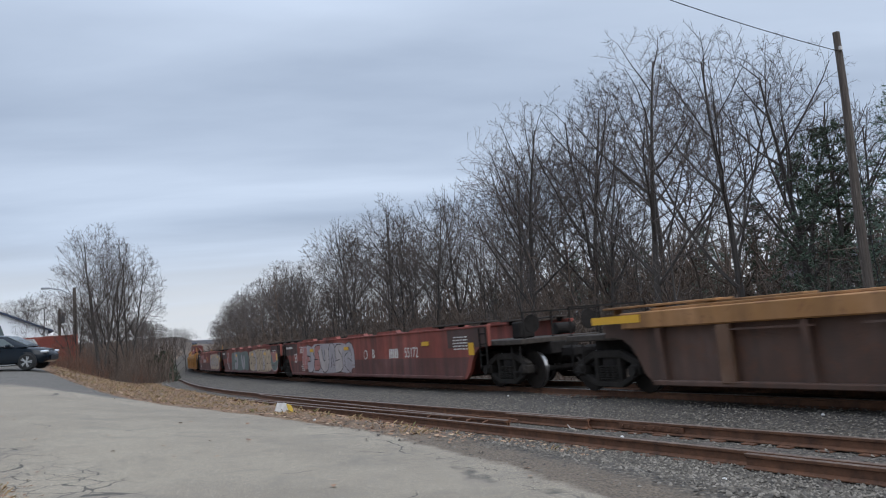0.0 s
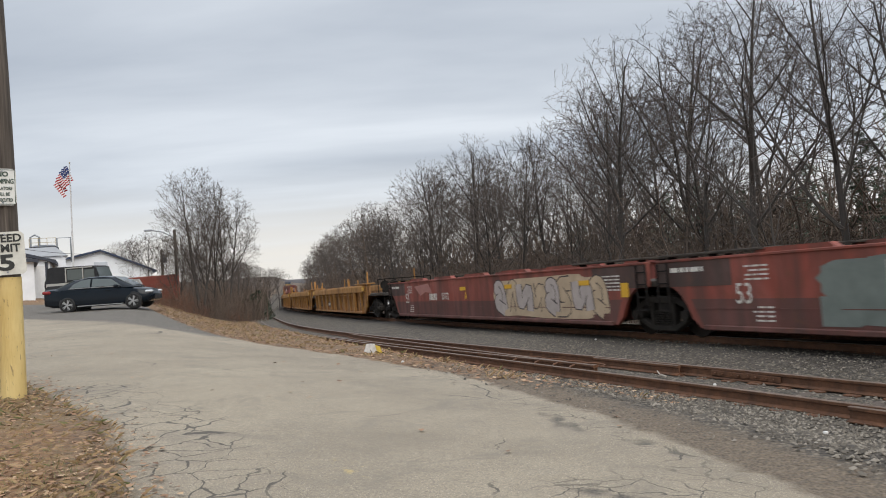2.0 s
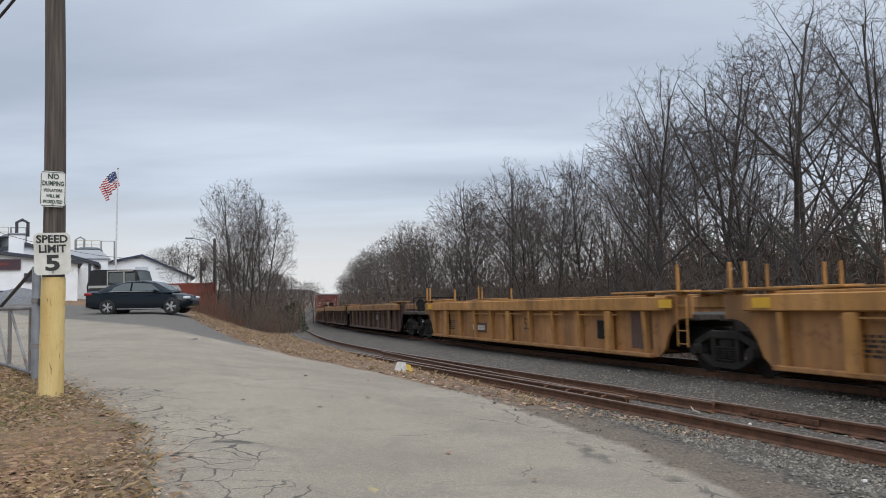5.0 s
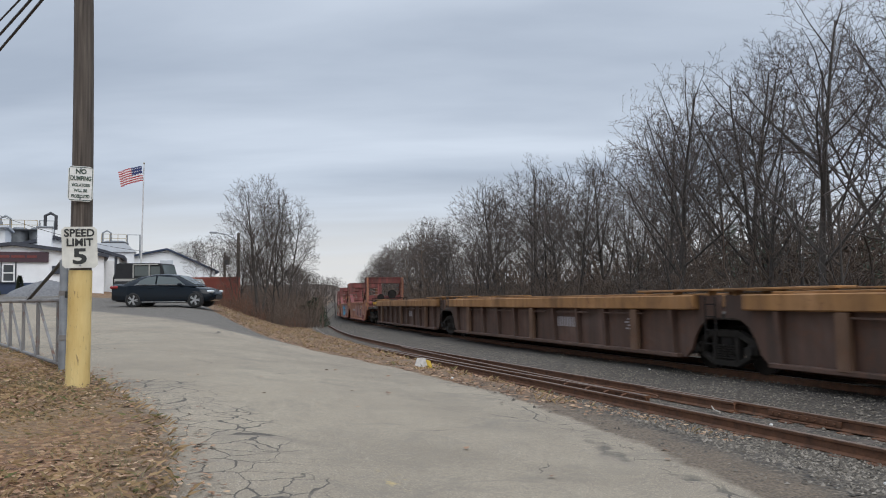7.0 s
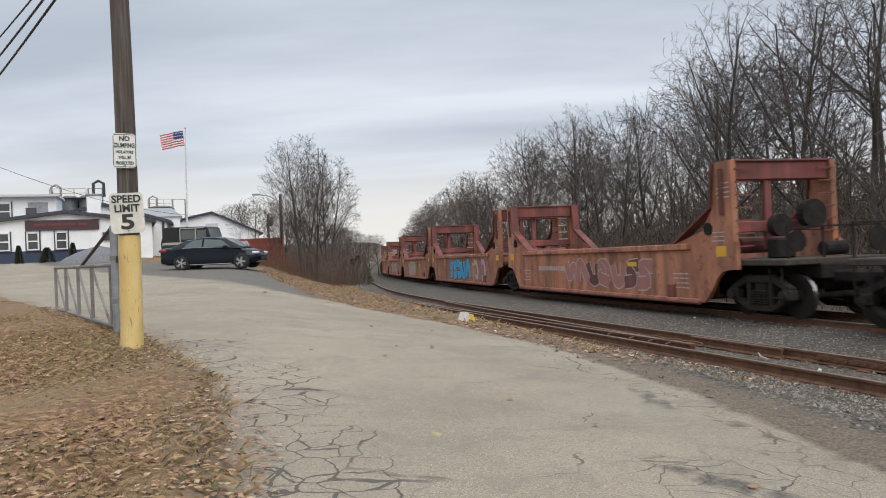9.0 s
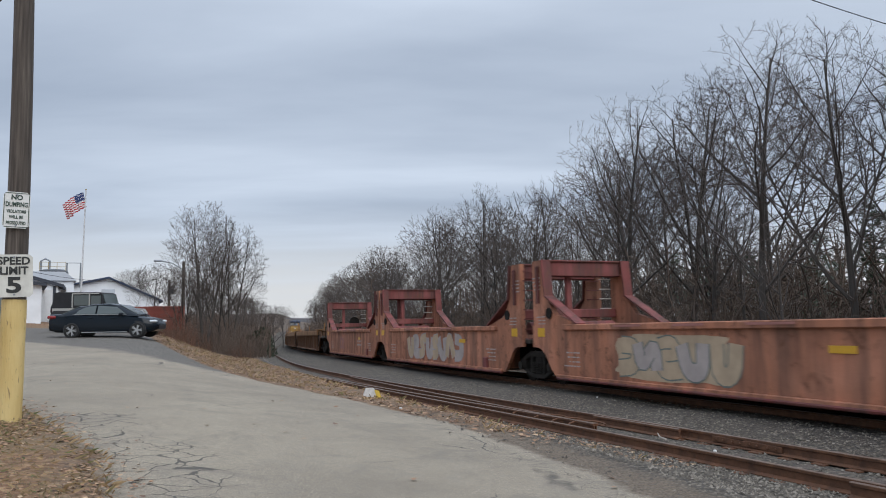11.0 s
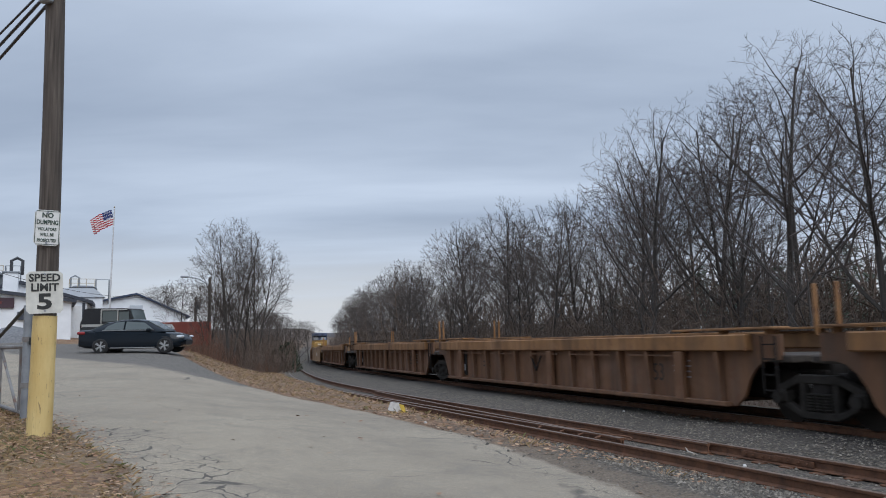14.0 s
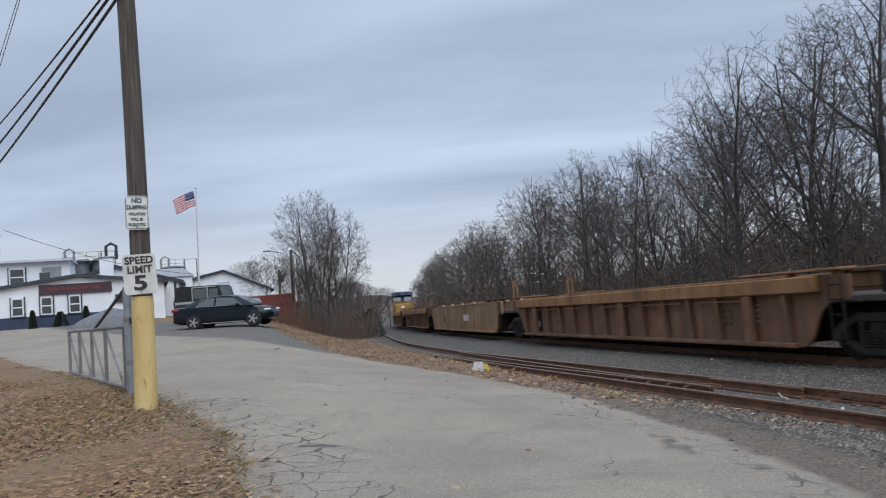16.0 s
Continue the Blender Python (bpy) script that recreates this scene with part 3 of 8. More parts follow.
# ---- small mesh kit ----
class Shape:
    """Collects vertices and faces; a material index goes with each face."""

    def __init__(self):
        self.v, self.f, self.m = [], [], []

    def add(self, verts, faces, mi=0):
        k = len(self.v)
        self.v.extend(verts)
        self.f.extend([tuple(k + i for i in q) for q in faces])
        self.m.extend([mi] * len(faces))
        return self

    def box(self, c, s, bevel=0.0, rot=None, mi=0):
        h = [q / 2 for q in s]
        b = min(bevel, *[0.45 * q for q in s]) if bevel else 0.0
        if not b:
            v = [(i * h[0], j * h[1], k * h[2]) for i in (-1, 1) for j in (-1, 1) for k in (-1, 1)]
            f = [(0, 1, 3, 2), (4, 6, 7, 5), (0, 4, 5, 1), (2, 3, 7, 6), (0, 2, 6, 4), (1, 5, 7, 3)]
        else:
            v, at = [], {}
            for i in (-1, 1):
                for j in (-1, 1):
                    for k in (-1, 1):
                        for a in range(3):
                            p = [i * (h[0] - b), j * (h[1] - b), k * (h[2] - b)]
                            p[a] = (i, j, k)[a] * h[a]
                            at[(i, j, k, a)] = len(v)
                            v.append(tuple(p))
            f = []
            for a in range(3):
                o = [q for q in range(3) if q != a]
                for s_ in (-1, 1):
                    def key(p, q):
                        e = [0, 0, 0]
                        e[a], e[o[0]], e[o[1]] = s_, p, q
                        return at[(*e, a)]
                    q4 = (key(-1, -1), key(1, -1), key(1, 1), key(-1, 1))
                    f.append(q4 if (s_ > 0) == (a != 1) else q4[::-1])
            for a in range(3):
                o = [q for q in range(3) if q != a]
                for p in (-1, 1):
                    for q in (-1, 1):
                        def at2(end, face):
                            e = [0, 0, 0]
                            e[a], e[o[0]], e[o[1]] = end, p, q
                            return at[(*e, face)]
                        f.append((at2(-1, o[0]), at2(1, o[0]), at2(1, o[1]), at2(-1, o[1])))
            for i in (-1, 1):
                for j in (-1, 1):
                    for k in (-1, 1):
                        f.append(tuple(at[(i, j, k, a)] for a in range(3)))
        if rot is not None:
            v = [tuple(rot @ Vector(p)) for p in v]
        return self.add([(p[0] + c[0], p[1] + c[1], p[2] + c[2]) for p in v], f, mi)

    def bar(self, a, b, w, d=None, bevel=0.0, mi=0):
        """A square bar from a to b."""
        a, b = Vector(a), Vector(b)
        q = (b - a).to_track_quat("X", "Z").to_matrix()
        return self.box(tuple((a + b) / 2), ((b - a).length, w, d or w), bevel, q, mi)

    def prism(self, outline, y0, y1, mi=0, axis="y"):
        """An outline in x, z pushed from y0 to y1 (axis x: outline in y, z; axis z: outline in x, y)."""
        n = len(outline)
        put = {"y": lambda p, d: (p[0], d, p[1]), "x": lambda p, d: (d, p[0], p[1]), "z": lambda p, d: (p[0], p[1], d)}[axis]
        v = [put(p, y0) for p in outline] + [put(p, y1) for p in outline]
        f = [tuple(range(n))[::-1], tuple(range(n, 2 * n))] + [(i, (i + 1) % n, n + (i + 1) % n, n + i) for i in range(n)]
        return self.add(v, f, mi)

    def tube(self, path, radii, sides=8, mi=0, caps=True):
        rings, prev = [], None
        path = [Vector(p) for p in path]
        if isinstance(radii, (int, float)):
            radii = [radii] * len(path)
        v, f = [], []
        for i, p in enumerate(path):
            d = (path[min(i + 1, len(path) - 1)] - path[max(i - 1, 0)])
            d = d.normalized() if d.length else Vector((0, 0, 1))
            side = d.cross(prev if prev and abs(d.dot(prev)) < 0.95 else (Vector((0, 1, 0.1)) if abs(d.y) < 0.9 else Vector((1, 0, 0.1)))).normalized()
            prev = side.cross(d)
            for k in range(sides):
                a = 2 * math.pi * k / sides
                v.append(tuple(p + (side * math.cos(a) + prev * math.sin(a)) * radii[i]))
        for i in range(len(path) - 1):
            for k in range(sides):
                a, b = i * sides + k, i * sides + (k + 1) % sides
                f.append((a, b, b + sides, a + sides))
        if caps:
            f += [tuple(range(sides))[::-1], tuple(range(len(v) - sides, len(v)))]
        return self.add(v, f, mi)

    def disc(self, c, r, w, axis="y", sides=20, mi=0, profile=None, caps=True):
        """A turned piece round an axis: profile rows (radius, along)."""
        rows = profile or [(r, -w / 2), (r, w / 2)]
        v, f = [], []
        for rad, al in rows:
            for k in range(sides):
                a = 2 * math.pi * k / sides
                p, q = rad * math.cos(a), rad * math.sin(a)
                v.append({"y": (c[0] + p, c[1] + al, c[2] + q), "x": (c[0] + al, c[1] + p, c[2] + q), "z": (c[0] + p, c[1] + q, c[2] + al)}[axis])
        for i in range(len(rows) - 1):
            for k in range(sides):
                a, b = i * sides + k, i * sides + (k + 1) % sides
                f.append((a, b, b + sides, a + sides))
        if caps:
            f += [tuple(range(sides))[::-1], tuple(range(len(v) - sides, len(v)))]
        return self.add(v, f, mi)

    def mesh(self, name, mats, smooth=False):
        me = bpy.data.meshes.new(name)
        me.from_pydata(self.v, [], self.f)
        for m in (mats if isinstance(mats, (list, tuple)) else [mats]):
            me.materials.append(MAT[m] if isinstance(m, str) else m)
        if any(self.m):
            me.polygons.foreach_set("material_index", self.m)
        b = bmesh.new()
        b.from_mesh(me)
        bmesh.ops.recalc_face_normals(b, faces=b.faces)
        b.to_mesh(me)
        b.free()
        if smooth:
            me.shade_smooth()
            me.set_sharp_from_angle(angle=radians(38))
        return me


def root(name, m=None, **tags):
    ob = new(name)
    ob.empty_display_size = 0.3
    if m is not None:
        ob.matrix_world = m
    return tagged(ob, **tags)


def part(name, shape, mats, parent=None, label="", m=None, smooth=False):
    me = shape if isinstance(shape, bpy.types.Mesh) else shape.mesh(name, mats, smooth)
    ob = new(name, me)
    if parent is not None:
        ob.parent = parent
    if m is not None:
        ob.matrix_basis = m
    return tagged(ob, label) if label else ob


def thing(name, shape, mats, label, category, m=None, smooth=False, **tags):
    return tagged(part(name, shape, mats, None, label, m, smooth), category=category, **tags)


def bulk_mesh(name, verts, faces, mats):
    """A large joined mesh from arrays: verts (n, 3) and faces (m, k) of one size."""
    me = bpy.data.meshes.new(name)
    verts, faces = np.asarray(verts, np.float32), np.asarray(faces, np.int32)
    k = faces.shape[1]
    me.vertices.add(len(verts)), me.loops.add(faces.size), me.polygons.add(len(faces))
    me.vertices.foreach_set("co", verts.ravel())
    me.loops.foreach_set("vertex_index", faces.ravel())
    me.polygons.foreach_set("loop_start", np.arange(0, faces.size, k, dtype=np.int32))
    me.update(calc_edges=True)
    for m in mats:
        me.materials.append(MAT[m])
    return me


def letters(name, text, height, material, parent, m, label="", wide=1.0, space=1.0, bold=0.0):
    """Flat lettering in the built-in font, as a mesh in its own x, y plane, centred."""
    cu = bpy.data.curves.new(name, "FONT")
    cu.body, cu.size, cu.align_x, cu.align_y = text, height * 1.38, "CENTER", "CENTER"
    cu.extrude, cu.space_character, cu.resolution_u, cu.offset = 0.002, space, 3, bold
    ob = bpy.data.objects.new(name, cu)
    scene.collection.objects.link(ob)
    me = bpy.data.meshes.new_from_object(ob.evaluated_get(bpy.context.evaluated_depsgraph_get()))
    bpy.data.objects.remove(ob)
    me.transform(Matrix.Diagonal((wide, 1, 1, 1)))
    me.materials.clear()
    me.materials.append(MAT[material])
    me.name = name
    return part(name, me, None, parent, label, m)


def ground_z(x, y):
    return float(lay([x], [y])[0][0])

# ---- the ground, one sheet to the horizon ----
def spread(fine, n, far):
    """Coordinates that lie close together near 0 and wide apart far off."""
    q = np.linspace(-1, 1, n)
    k = 1.0
    for _ in range(60):
        k *= 1.12
        if np.sinh(k) / k * fine * n / 2 > far:
            break
    return np.sinh(q * k) / np.sinh(k) * far


def build_ground():
    xs, ys = spread(0.18, 264, 1600) + 0.0, spread(0.18, 264, 1600) + 9.0
    gx, gy = np.meshgrid(xs, ys)
    x, y = gx.ravel(), gy.ravel()
    z, ls, us, lm, um = lay(x, y)
    rough = np.array([noise.noise((a * 0.35, b * 0.35, 0)) for a, b in zip(x, y)])
    right = np.interp(ls, [-30, 3.8, 6.7, 11, 14, 17.8, 19.4, 22.5, 28, 36, 60], [-4.4, -4.3, -3.82, -3.55, -3.78, -4.33, -4.9, -5.56, -6.1, -7.0, -9.0])
    leftb = np.interp(ls, [-60, 5, 8, 9.2, 11.7, 13, 16.5, 22.7, 25, 30, 45, 80], [-8.3, -8.3, -8.45, -8.74, -9.43, -9.9, -11.4, -13.8, -14.7, -17.5, -34, -75])
    road = np.minimum(right - us, us - leftb)
    road = np.minimum(road, 44 + np.clip((-us - 12) * 1.2, 0, 40) - ls)
    lot = (ls - 21 - np.maximum(-us - 6, 0) * 1.95)
    lot = np.minimum(lot, 60 - ls)
    inner = np.interp(ls, [0, 4, 8, 11, 14, 22, 40], [-3.75, -3.6, -3.15, -2.7, -1.75, -1.2, -1.2])
    ballast = np.minimum(us - inner, 3.4 - um)
    grit = np.minimum(np.minimum(-us - 1.6, 12.5 - ls), us + 5.2)
    grit = np.maximum(grit, np.minimum(0.16 - abs(us - leftb - 0.05), 12 - ls))
    leaf = np.minimum(np.minimum(us - right + 0.25, -us - 0.6), ls - 9.5)
    broken = np.minimum(np.minimum(us - leftb - 0.1, 1.05 - (us - leftb)), 11 - ls)
    broken = np.maximum(broken, 0.55 - np.hypot(ls - 4.1, us + 5.36) * 0.5 - 0.25)
    broken = np.maximum(broken, np.minimum(0.12 - abs(us - right + 0.3), 15 - ls))
    hole = 0.13 - abs(us + 5.36 + (ls - 3.9) * 0.24) - np.maximum(ls - 4.3, 0) * 0.3
    hole = np.maximum(hole, 0.07 - abs(us + 4.35 - (ls - 6.6) * 0.2) - np.maximum(abs(ls - 6.7) - 0.35, 0) * 0.3)
    woods = np.maximum(np.maximum(um - 3.6, np.minimum(ls - 62, -us - 3)), np.hypot(x, y) - 130)
    # strip of darker ballast, 1.9 m to each side of the main track
    main_strip = np.minimum(1.9 - abs(um), 1.0)
    paint = np.minimum(0.16 - abs(us + 6.75 + (ls - 4) * 0.03), 6 - ls)
    z = z + rough * np.where(road > 0.1, 0.012, np.where(abs(us) < 1.6, 0.012, 0.06)) + np.where((road < -0.05) & (us < leftb + 0.2), 0.05, 0)
    n = len(xs)
    i = np.arange(n * n).reshape(n, n)
    quads = np.stack([i[:-1, :-1], i[:-1, 1:], i[1:, 1:], i[1:, :-1]], -1).reshape(-1, 4)
    me = bulk_mesh("ground", np.stack([x, y, z], 1), quads, ["ground"])
    for name, v in dict(road=road, lot=lot, ballast=ballast, grit=grit, leaf=leaf, broken=broken, woods=woods, main_strip=main_strip, paint=paint, hole=hole).items():
        a = me.attributes.new(name, "FLOAT", "POINT")
        a.data.foreach_set("value", np.clip(v, -30, 30).astype(np.float32))
    me.shade_smooth()
    tagged(new("ground", me), "bleached cracked asphalt lane, grey ballast, leaf litter and dry grass", "ground", kind="structure")


# ---- rails and ties ----
RAIL = [(-0.07, -0.172), (0.07, -0.172), (0.07, -0.16), (0.012, -0.135), (0.009, -0.05), (0.034, -0.038), (0.034, -0.006), (0.028, 0.0), (-0.028, 0.0), (-0.034, -0.006), (-0.034, -0.038), (-0.009, -0.05), (-0.012, -0.135), (-0.07, -0.16)]


def rail_mesh(line, runs, side, top):
    s = Shape()
    v, f, mi = [], [], []
    n = len(RAIL)
    for run in runs:
        off = side(run) if callable(side) else side
        x, y, z = line.at(run, off)
        h = radians(line.heading(run))
        for a, b in RAIL:
            v.append((x + math.cos(h) * a, y + math.sin(h) * a, z + b))
    for k in range(len(runs) - 1):
        for j in range(n):
            f.append((k * n + j, k * n + (j + 1) % n, (k + 1) * n + (j + 1) % n, (k + 1) * n + j))
            mi.append(1 if j in (6, 7, 8) else 0)
    f += [tuple(range(n))[::-1], tuple(range((len(runs) - 1) * n, len(runs) * n))]
    s.add(v, f)
    s.m = mi + [0, 0]
    return s.mesh("rail", ["rail", top])


def runs_between(a, b):
    near = np.arange(max(a, -20), min(b, 130), 1.0)
    return [*np.arange(a, max(a, -20), 6.0), *near, *np.arange(max(near[-1] + 1, 130), b, 6.0), b]


def build_tracks():
    random.seed(4)
    gauge = {SIDING: 0.69, MAIN: 0.755}
    for line, name, label, top, a, b in ((MAIN, "main_track", "main railway track with polished rail heads on dark ties", "shiny", -470, 500),
                                         (SIDING, "siding_track", "rusty siding track with an old turnout on worn ties", "railtop", -300, 150)):
        r = root(name, None, label=label, category="railway track", kind="structure")
        for s in (-1, 1):
            part("rail", rail_mesh(line, runs_between(a, b), s * gauge[line], top), None, r)
        tie = Shape().box((0, 0, 0), (2.55, 0.23, 0.17), 0.012).mesh("tie", "tie")
        plate = Shape().box((0, 0, 0), (0.34, 0.2, 0.02), 0.004).mesh("tie_plate", "rail")
        for k in range(125):
            run = -14 + 0.56 * k
            x, y, z = line.at(run)
            t = part("tie", tie, None, r, m=pose(x, y, z - 0.172 - 0.105 + random.uniform(-0.008, 0.008), 0, 0, line.heading(run) + random.uniform(-1.2, 1.2)))
            if run < 24:
                for s in (-1, 1):
                    part("tie_plate", plate, None, t, m=pose(s * gauge[line], 0, 0.095))
        if line is SIDING:
            # closure rails of the turnout, its crossing and a guard rail
            part("closure_rail", rail_mesh(line, list(np.arange(12.0, 31.0, 1.0)), lambda q: 0.55 - (31 - q) * 0.040, "railtop"), None, r)
            part("closure_rail", rail_mesh(line, list(np.arange(12.0, 31.0, 1.0)), lambda q: -0.58 + (31 - q) * 0.022, "railtop"), None, r)
            part("guard_rail", rail_mesh(line, list(np.arange(3.2, 6.8, 0.6)), -0.69 - 0.15, "railtop"), None, r, "bolted guard rail with an open end")
            part("guard_rail", rail_mesh(line, list(np.arange(10.6, 13.6, 0.5)), lambda q: 0.55, "railtop"), None, r)
            for q in (12.4, 13.0, 13.7, 14.6):
                x, y, z = line.at(q, -0.1)
                arc = [Vector((x, y, z - 0.07)) + Vector((math.cos(a) * 0.34, math.sin(a) * 0.2, math.sin(a) * 0.045)) for a in np.linspace(0, 3.1, 9)]
                part("crossing_bar", Shape().tube(arc, 0.018, 6), "rail", r)
            for q, s in ((8.9, 0.69), (4.6, -0.69), (9.6, 0.69), (2.2, 0.69)):
                x, y, z = line.at(q, s - math.copysign(0.028, s))
                h = line.heading(q)
                part("joint_bar", Shape().box((0, 0, 0), (0.03, 0.72, 0.09), 0.006), "rail", r, m=pose(x, y, z - 0.09, 0, 0, h))
                for k in (-0.25, -0.1, 0.1, 0.25):
                    part("bolt", Shape().disc((0, 0, 0), 0.016, 0.09, "x", 6), "rail", r, m=pose(x, y, z - 0.09, 0, 0, h) @ pose(0, k, 0))


# ---- scattered stones, leaves and blades ----
def scatter(count, l0, l1, u0, u1, keep):
    """Random places by run and offset of the siding, kept where keep(run, offset) exceeds a random number."""
    rs = np.random.RandomState(7 + count)
    ls, us = rs.uniform(l0, l1, count), rs.uniform(u0, u1, count)
    ok = keep(ls, us) > rs.rand(count)
    ls, us = ls[ok], us[ok]
    f = lambda v: np.interp(ls, SIDING.l, v)
    x, y = f(SIDING.x) + f(SIDING.dy) * us, f(SIDING.y) - f(SIDING.dx) * us
    z, _, _, _, um = lay(x, y)
    return x, y, z, um, rs


def stones():
    x, y, z, um, rs = scatter(32000, -3, 24, -0.8, 4.2, lambda l, u: np.clip(1.15 - l / 30, 0.12, 1) * np.where(abs(u) < 0.62, 0.35, 0.8))
    x2, y2, z2, um2, rs = scatter(38000, -1.5, 14, -3.8, -0.72, lambda l, u: np.clip((14.5 - l) / 5, 0, 1) * np.clip((u + np.interp(l, [0, 4, 8, 11, 14], [3.75, 3.6, 3.15, 2.7, 1.75])) / 0.4, 0.04, 0.85))
    x, y, z, um = np.concatenate([x, x2]), np.concatenate([y, y2]), np.concatenate([z, z2]), np.concatenate([um, um2])
    ok = um < 1.0
    x, y, z = x[ok], y[ok], z[ok]
    n = len(x)
    base = np.array([(1, 0, 0), (-1, 0, 0), (0, 1, 0), (0, -1, 0), (0, 0, 1), (0, 0, -1)], float)
    tri = np.array([(0, 2, 4), (2, 1, 4), (1, 3, 4), (3, 0, 4)])
    size = rs.uniform(0.012, 0.027, (n, 1, 1))
    v = (base[None] + rs.uniform(-0.42, 0.42, (n, 6, 3))) * size * rs.uniform(0.7, 1.3, (n, 1, 3)) * np.array([1, 1, 0.75])
    a = rs.uniform(0, 6.28, n)
    c, s = np.cos(a)[:, None], np.sin(a)[:, None]
    v = np.stack([v[..., 0] * c - v[..., 1] * s, v[..., 0] * s + v[..., 1] * c, v[..., 2]], -1)
    v += np.stack([x, y, z + 0.012], 1)[:, None]
    f = (tri[None] + (np.arange(n) * 6)[:, None, None]).reshape(-1, 3)
    ob = new("ballast_stones", bulk_mesh("ballast_stones", v.reshape(-1, 3), f, ["stone"]))
    tagged(ob, "loose grey crushed ballast stones between the rails", "gravel", kind="stuff")


def leaves():
    parts_ = []
    parts_.append(scatter(62000, 0.5, 20, -16, -8.0, lambda l, u: np.clip(0.5 + (np.interp(l, [5, 8, 11.7, 16.5, 22.7], [-8.15, -8.35, -9.3, -11.4, -13.8]) - u) * 1.6, 0.006, 0.92)))
    parts_.append(scatter(30000, 8.5, 42, -6.8, -0.8, lambda l, u: np.where(u > np.interp(l, [9, 14, 18, 22, 36], [-3.5, -3.8, -4.4, -5.6, -7]), 0.55, 0.004)))
    parts_.append(scatter(500, 1, 14, -8, -1, lambda l, u: 0.10 + 0 * l))
    x, y, z = (np.concatenate([p[k] for p in parts_]) for k in range(3))
    rs = np.random.RandomState(3)
    n = len(x)
    base = np.array([(-1, 0, 0.0), (-0.1, 0.7, 0.14), (1.0, 0.1, 0.03), (0.0, -0.7, 0.14)])
    tri = np.array([(0, 2, 1), (0, 3, 2)])
    size = rs.uniform(0.012, 0.034, (n, 1, 1)) * np.where(np.arange(n) < len(parts_[0][0]), 1.0, 1.5)[:, None, None]
    v = (base[None] + rs.uniform(-0.3, 0.3, (n, 4, 3)) * np.array([1, 1, 0.3])) * size
    for ax in range(2):
        t = rs.uniform(-0.22, 0.22, n)[:, None]
        c, s = np.cos(t), np.sin(t)
        p, q = (1, 2) if ax == 0 else (0, 2)
        v[..., p], v[..., q] = v[..., p] * c - v[..., q] * s, v[..., p] * s + v[..., q] * c
    a = rs.uniform(0, 6.28, n)[:, None]
    v = np.stack([v[..., 0] * np.cos(a) - v[..., 1] * np.sin(a), v[..., 0] * np.sin(a) + v[..., 1] * np.cos(a), v[..., 2]], -1)
    _, _, us, _, _ = lay(x, y)
    v += np.stack([x, y, z + np.where(us < -8.2, 0.055, 0.020)], 1)[:, None]
    f = (tri[None] + (np.arange(n) * 4)[:, None, None]).reshape(-1, 3)
    tagged(new("dead_leaves", bulk_mesh("dead_leaves", v.reshape(-1, 3), f, ["leaf"])), "curled brown dead leaves strewn over the verge", "leaves", kind="stuff")


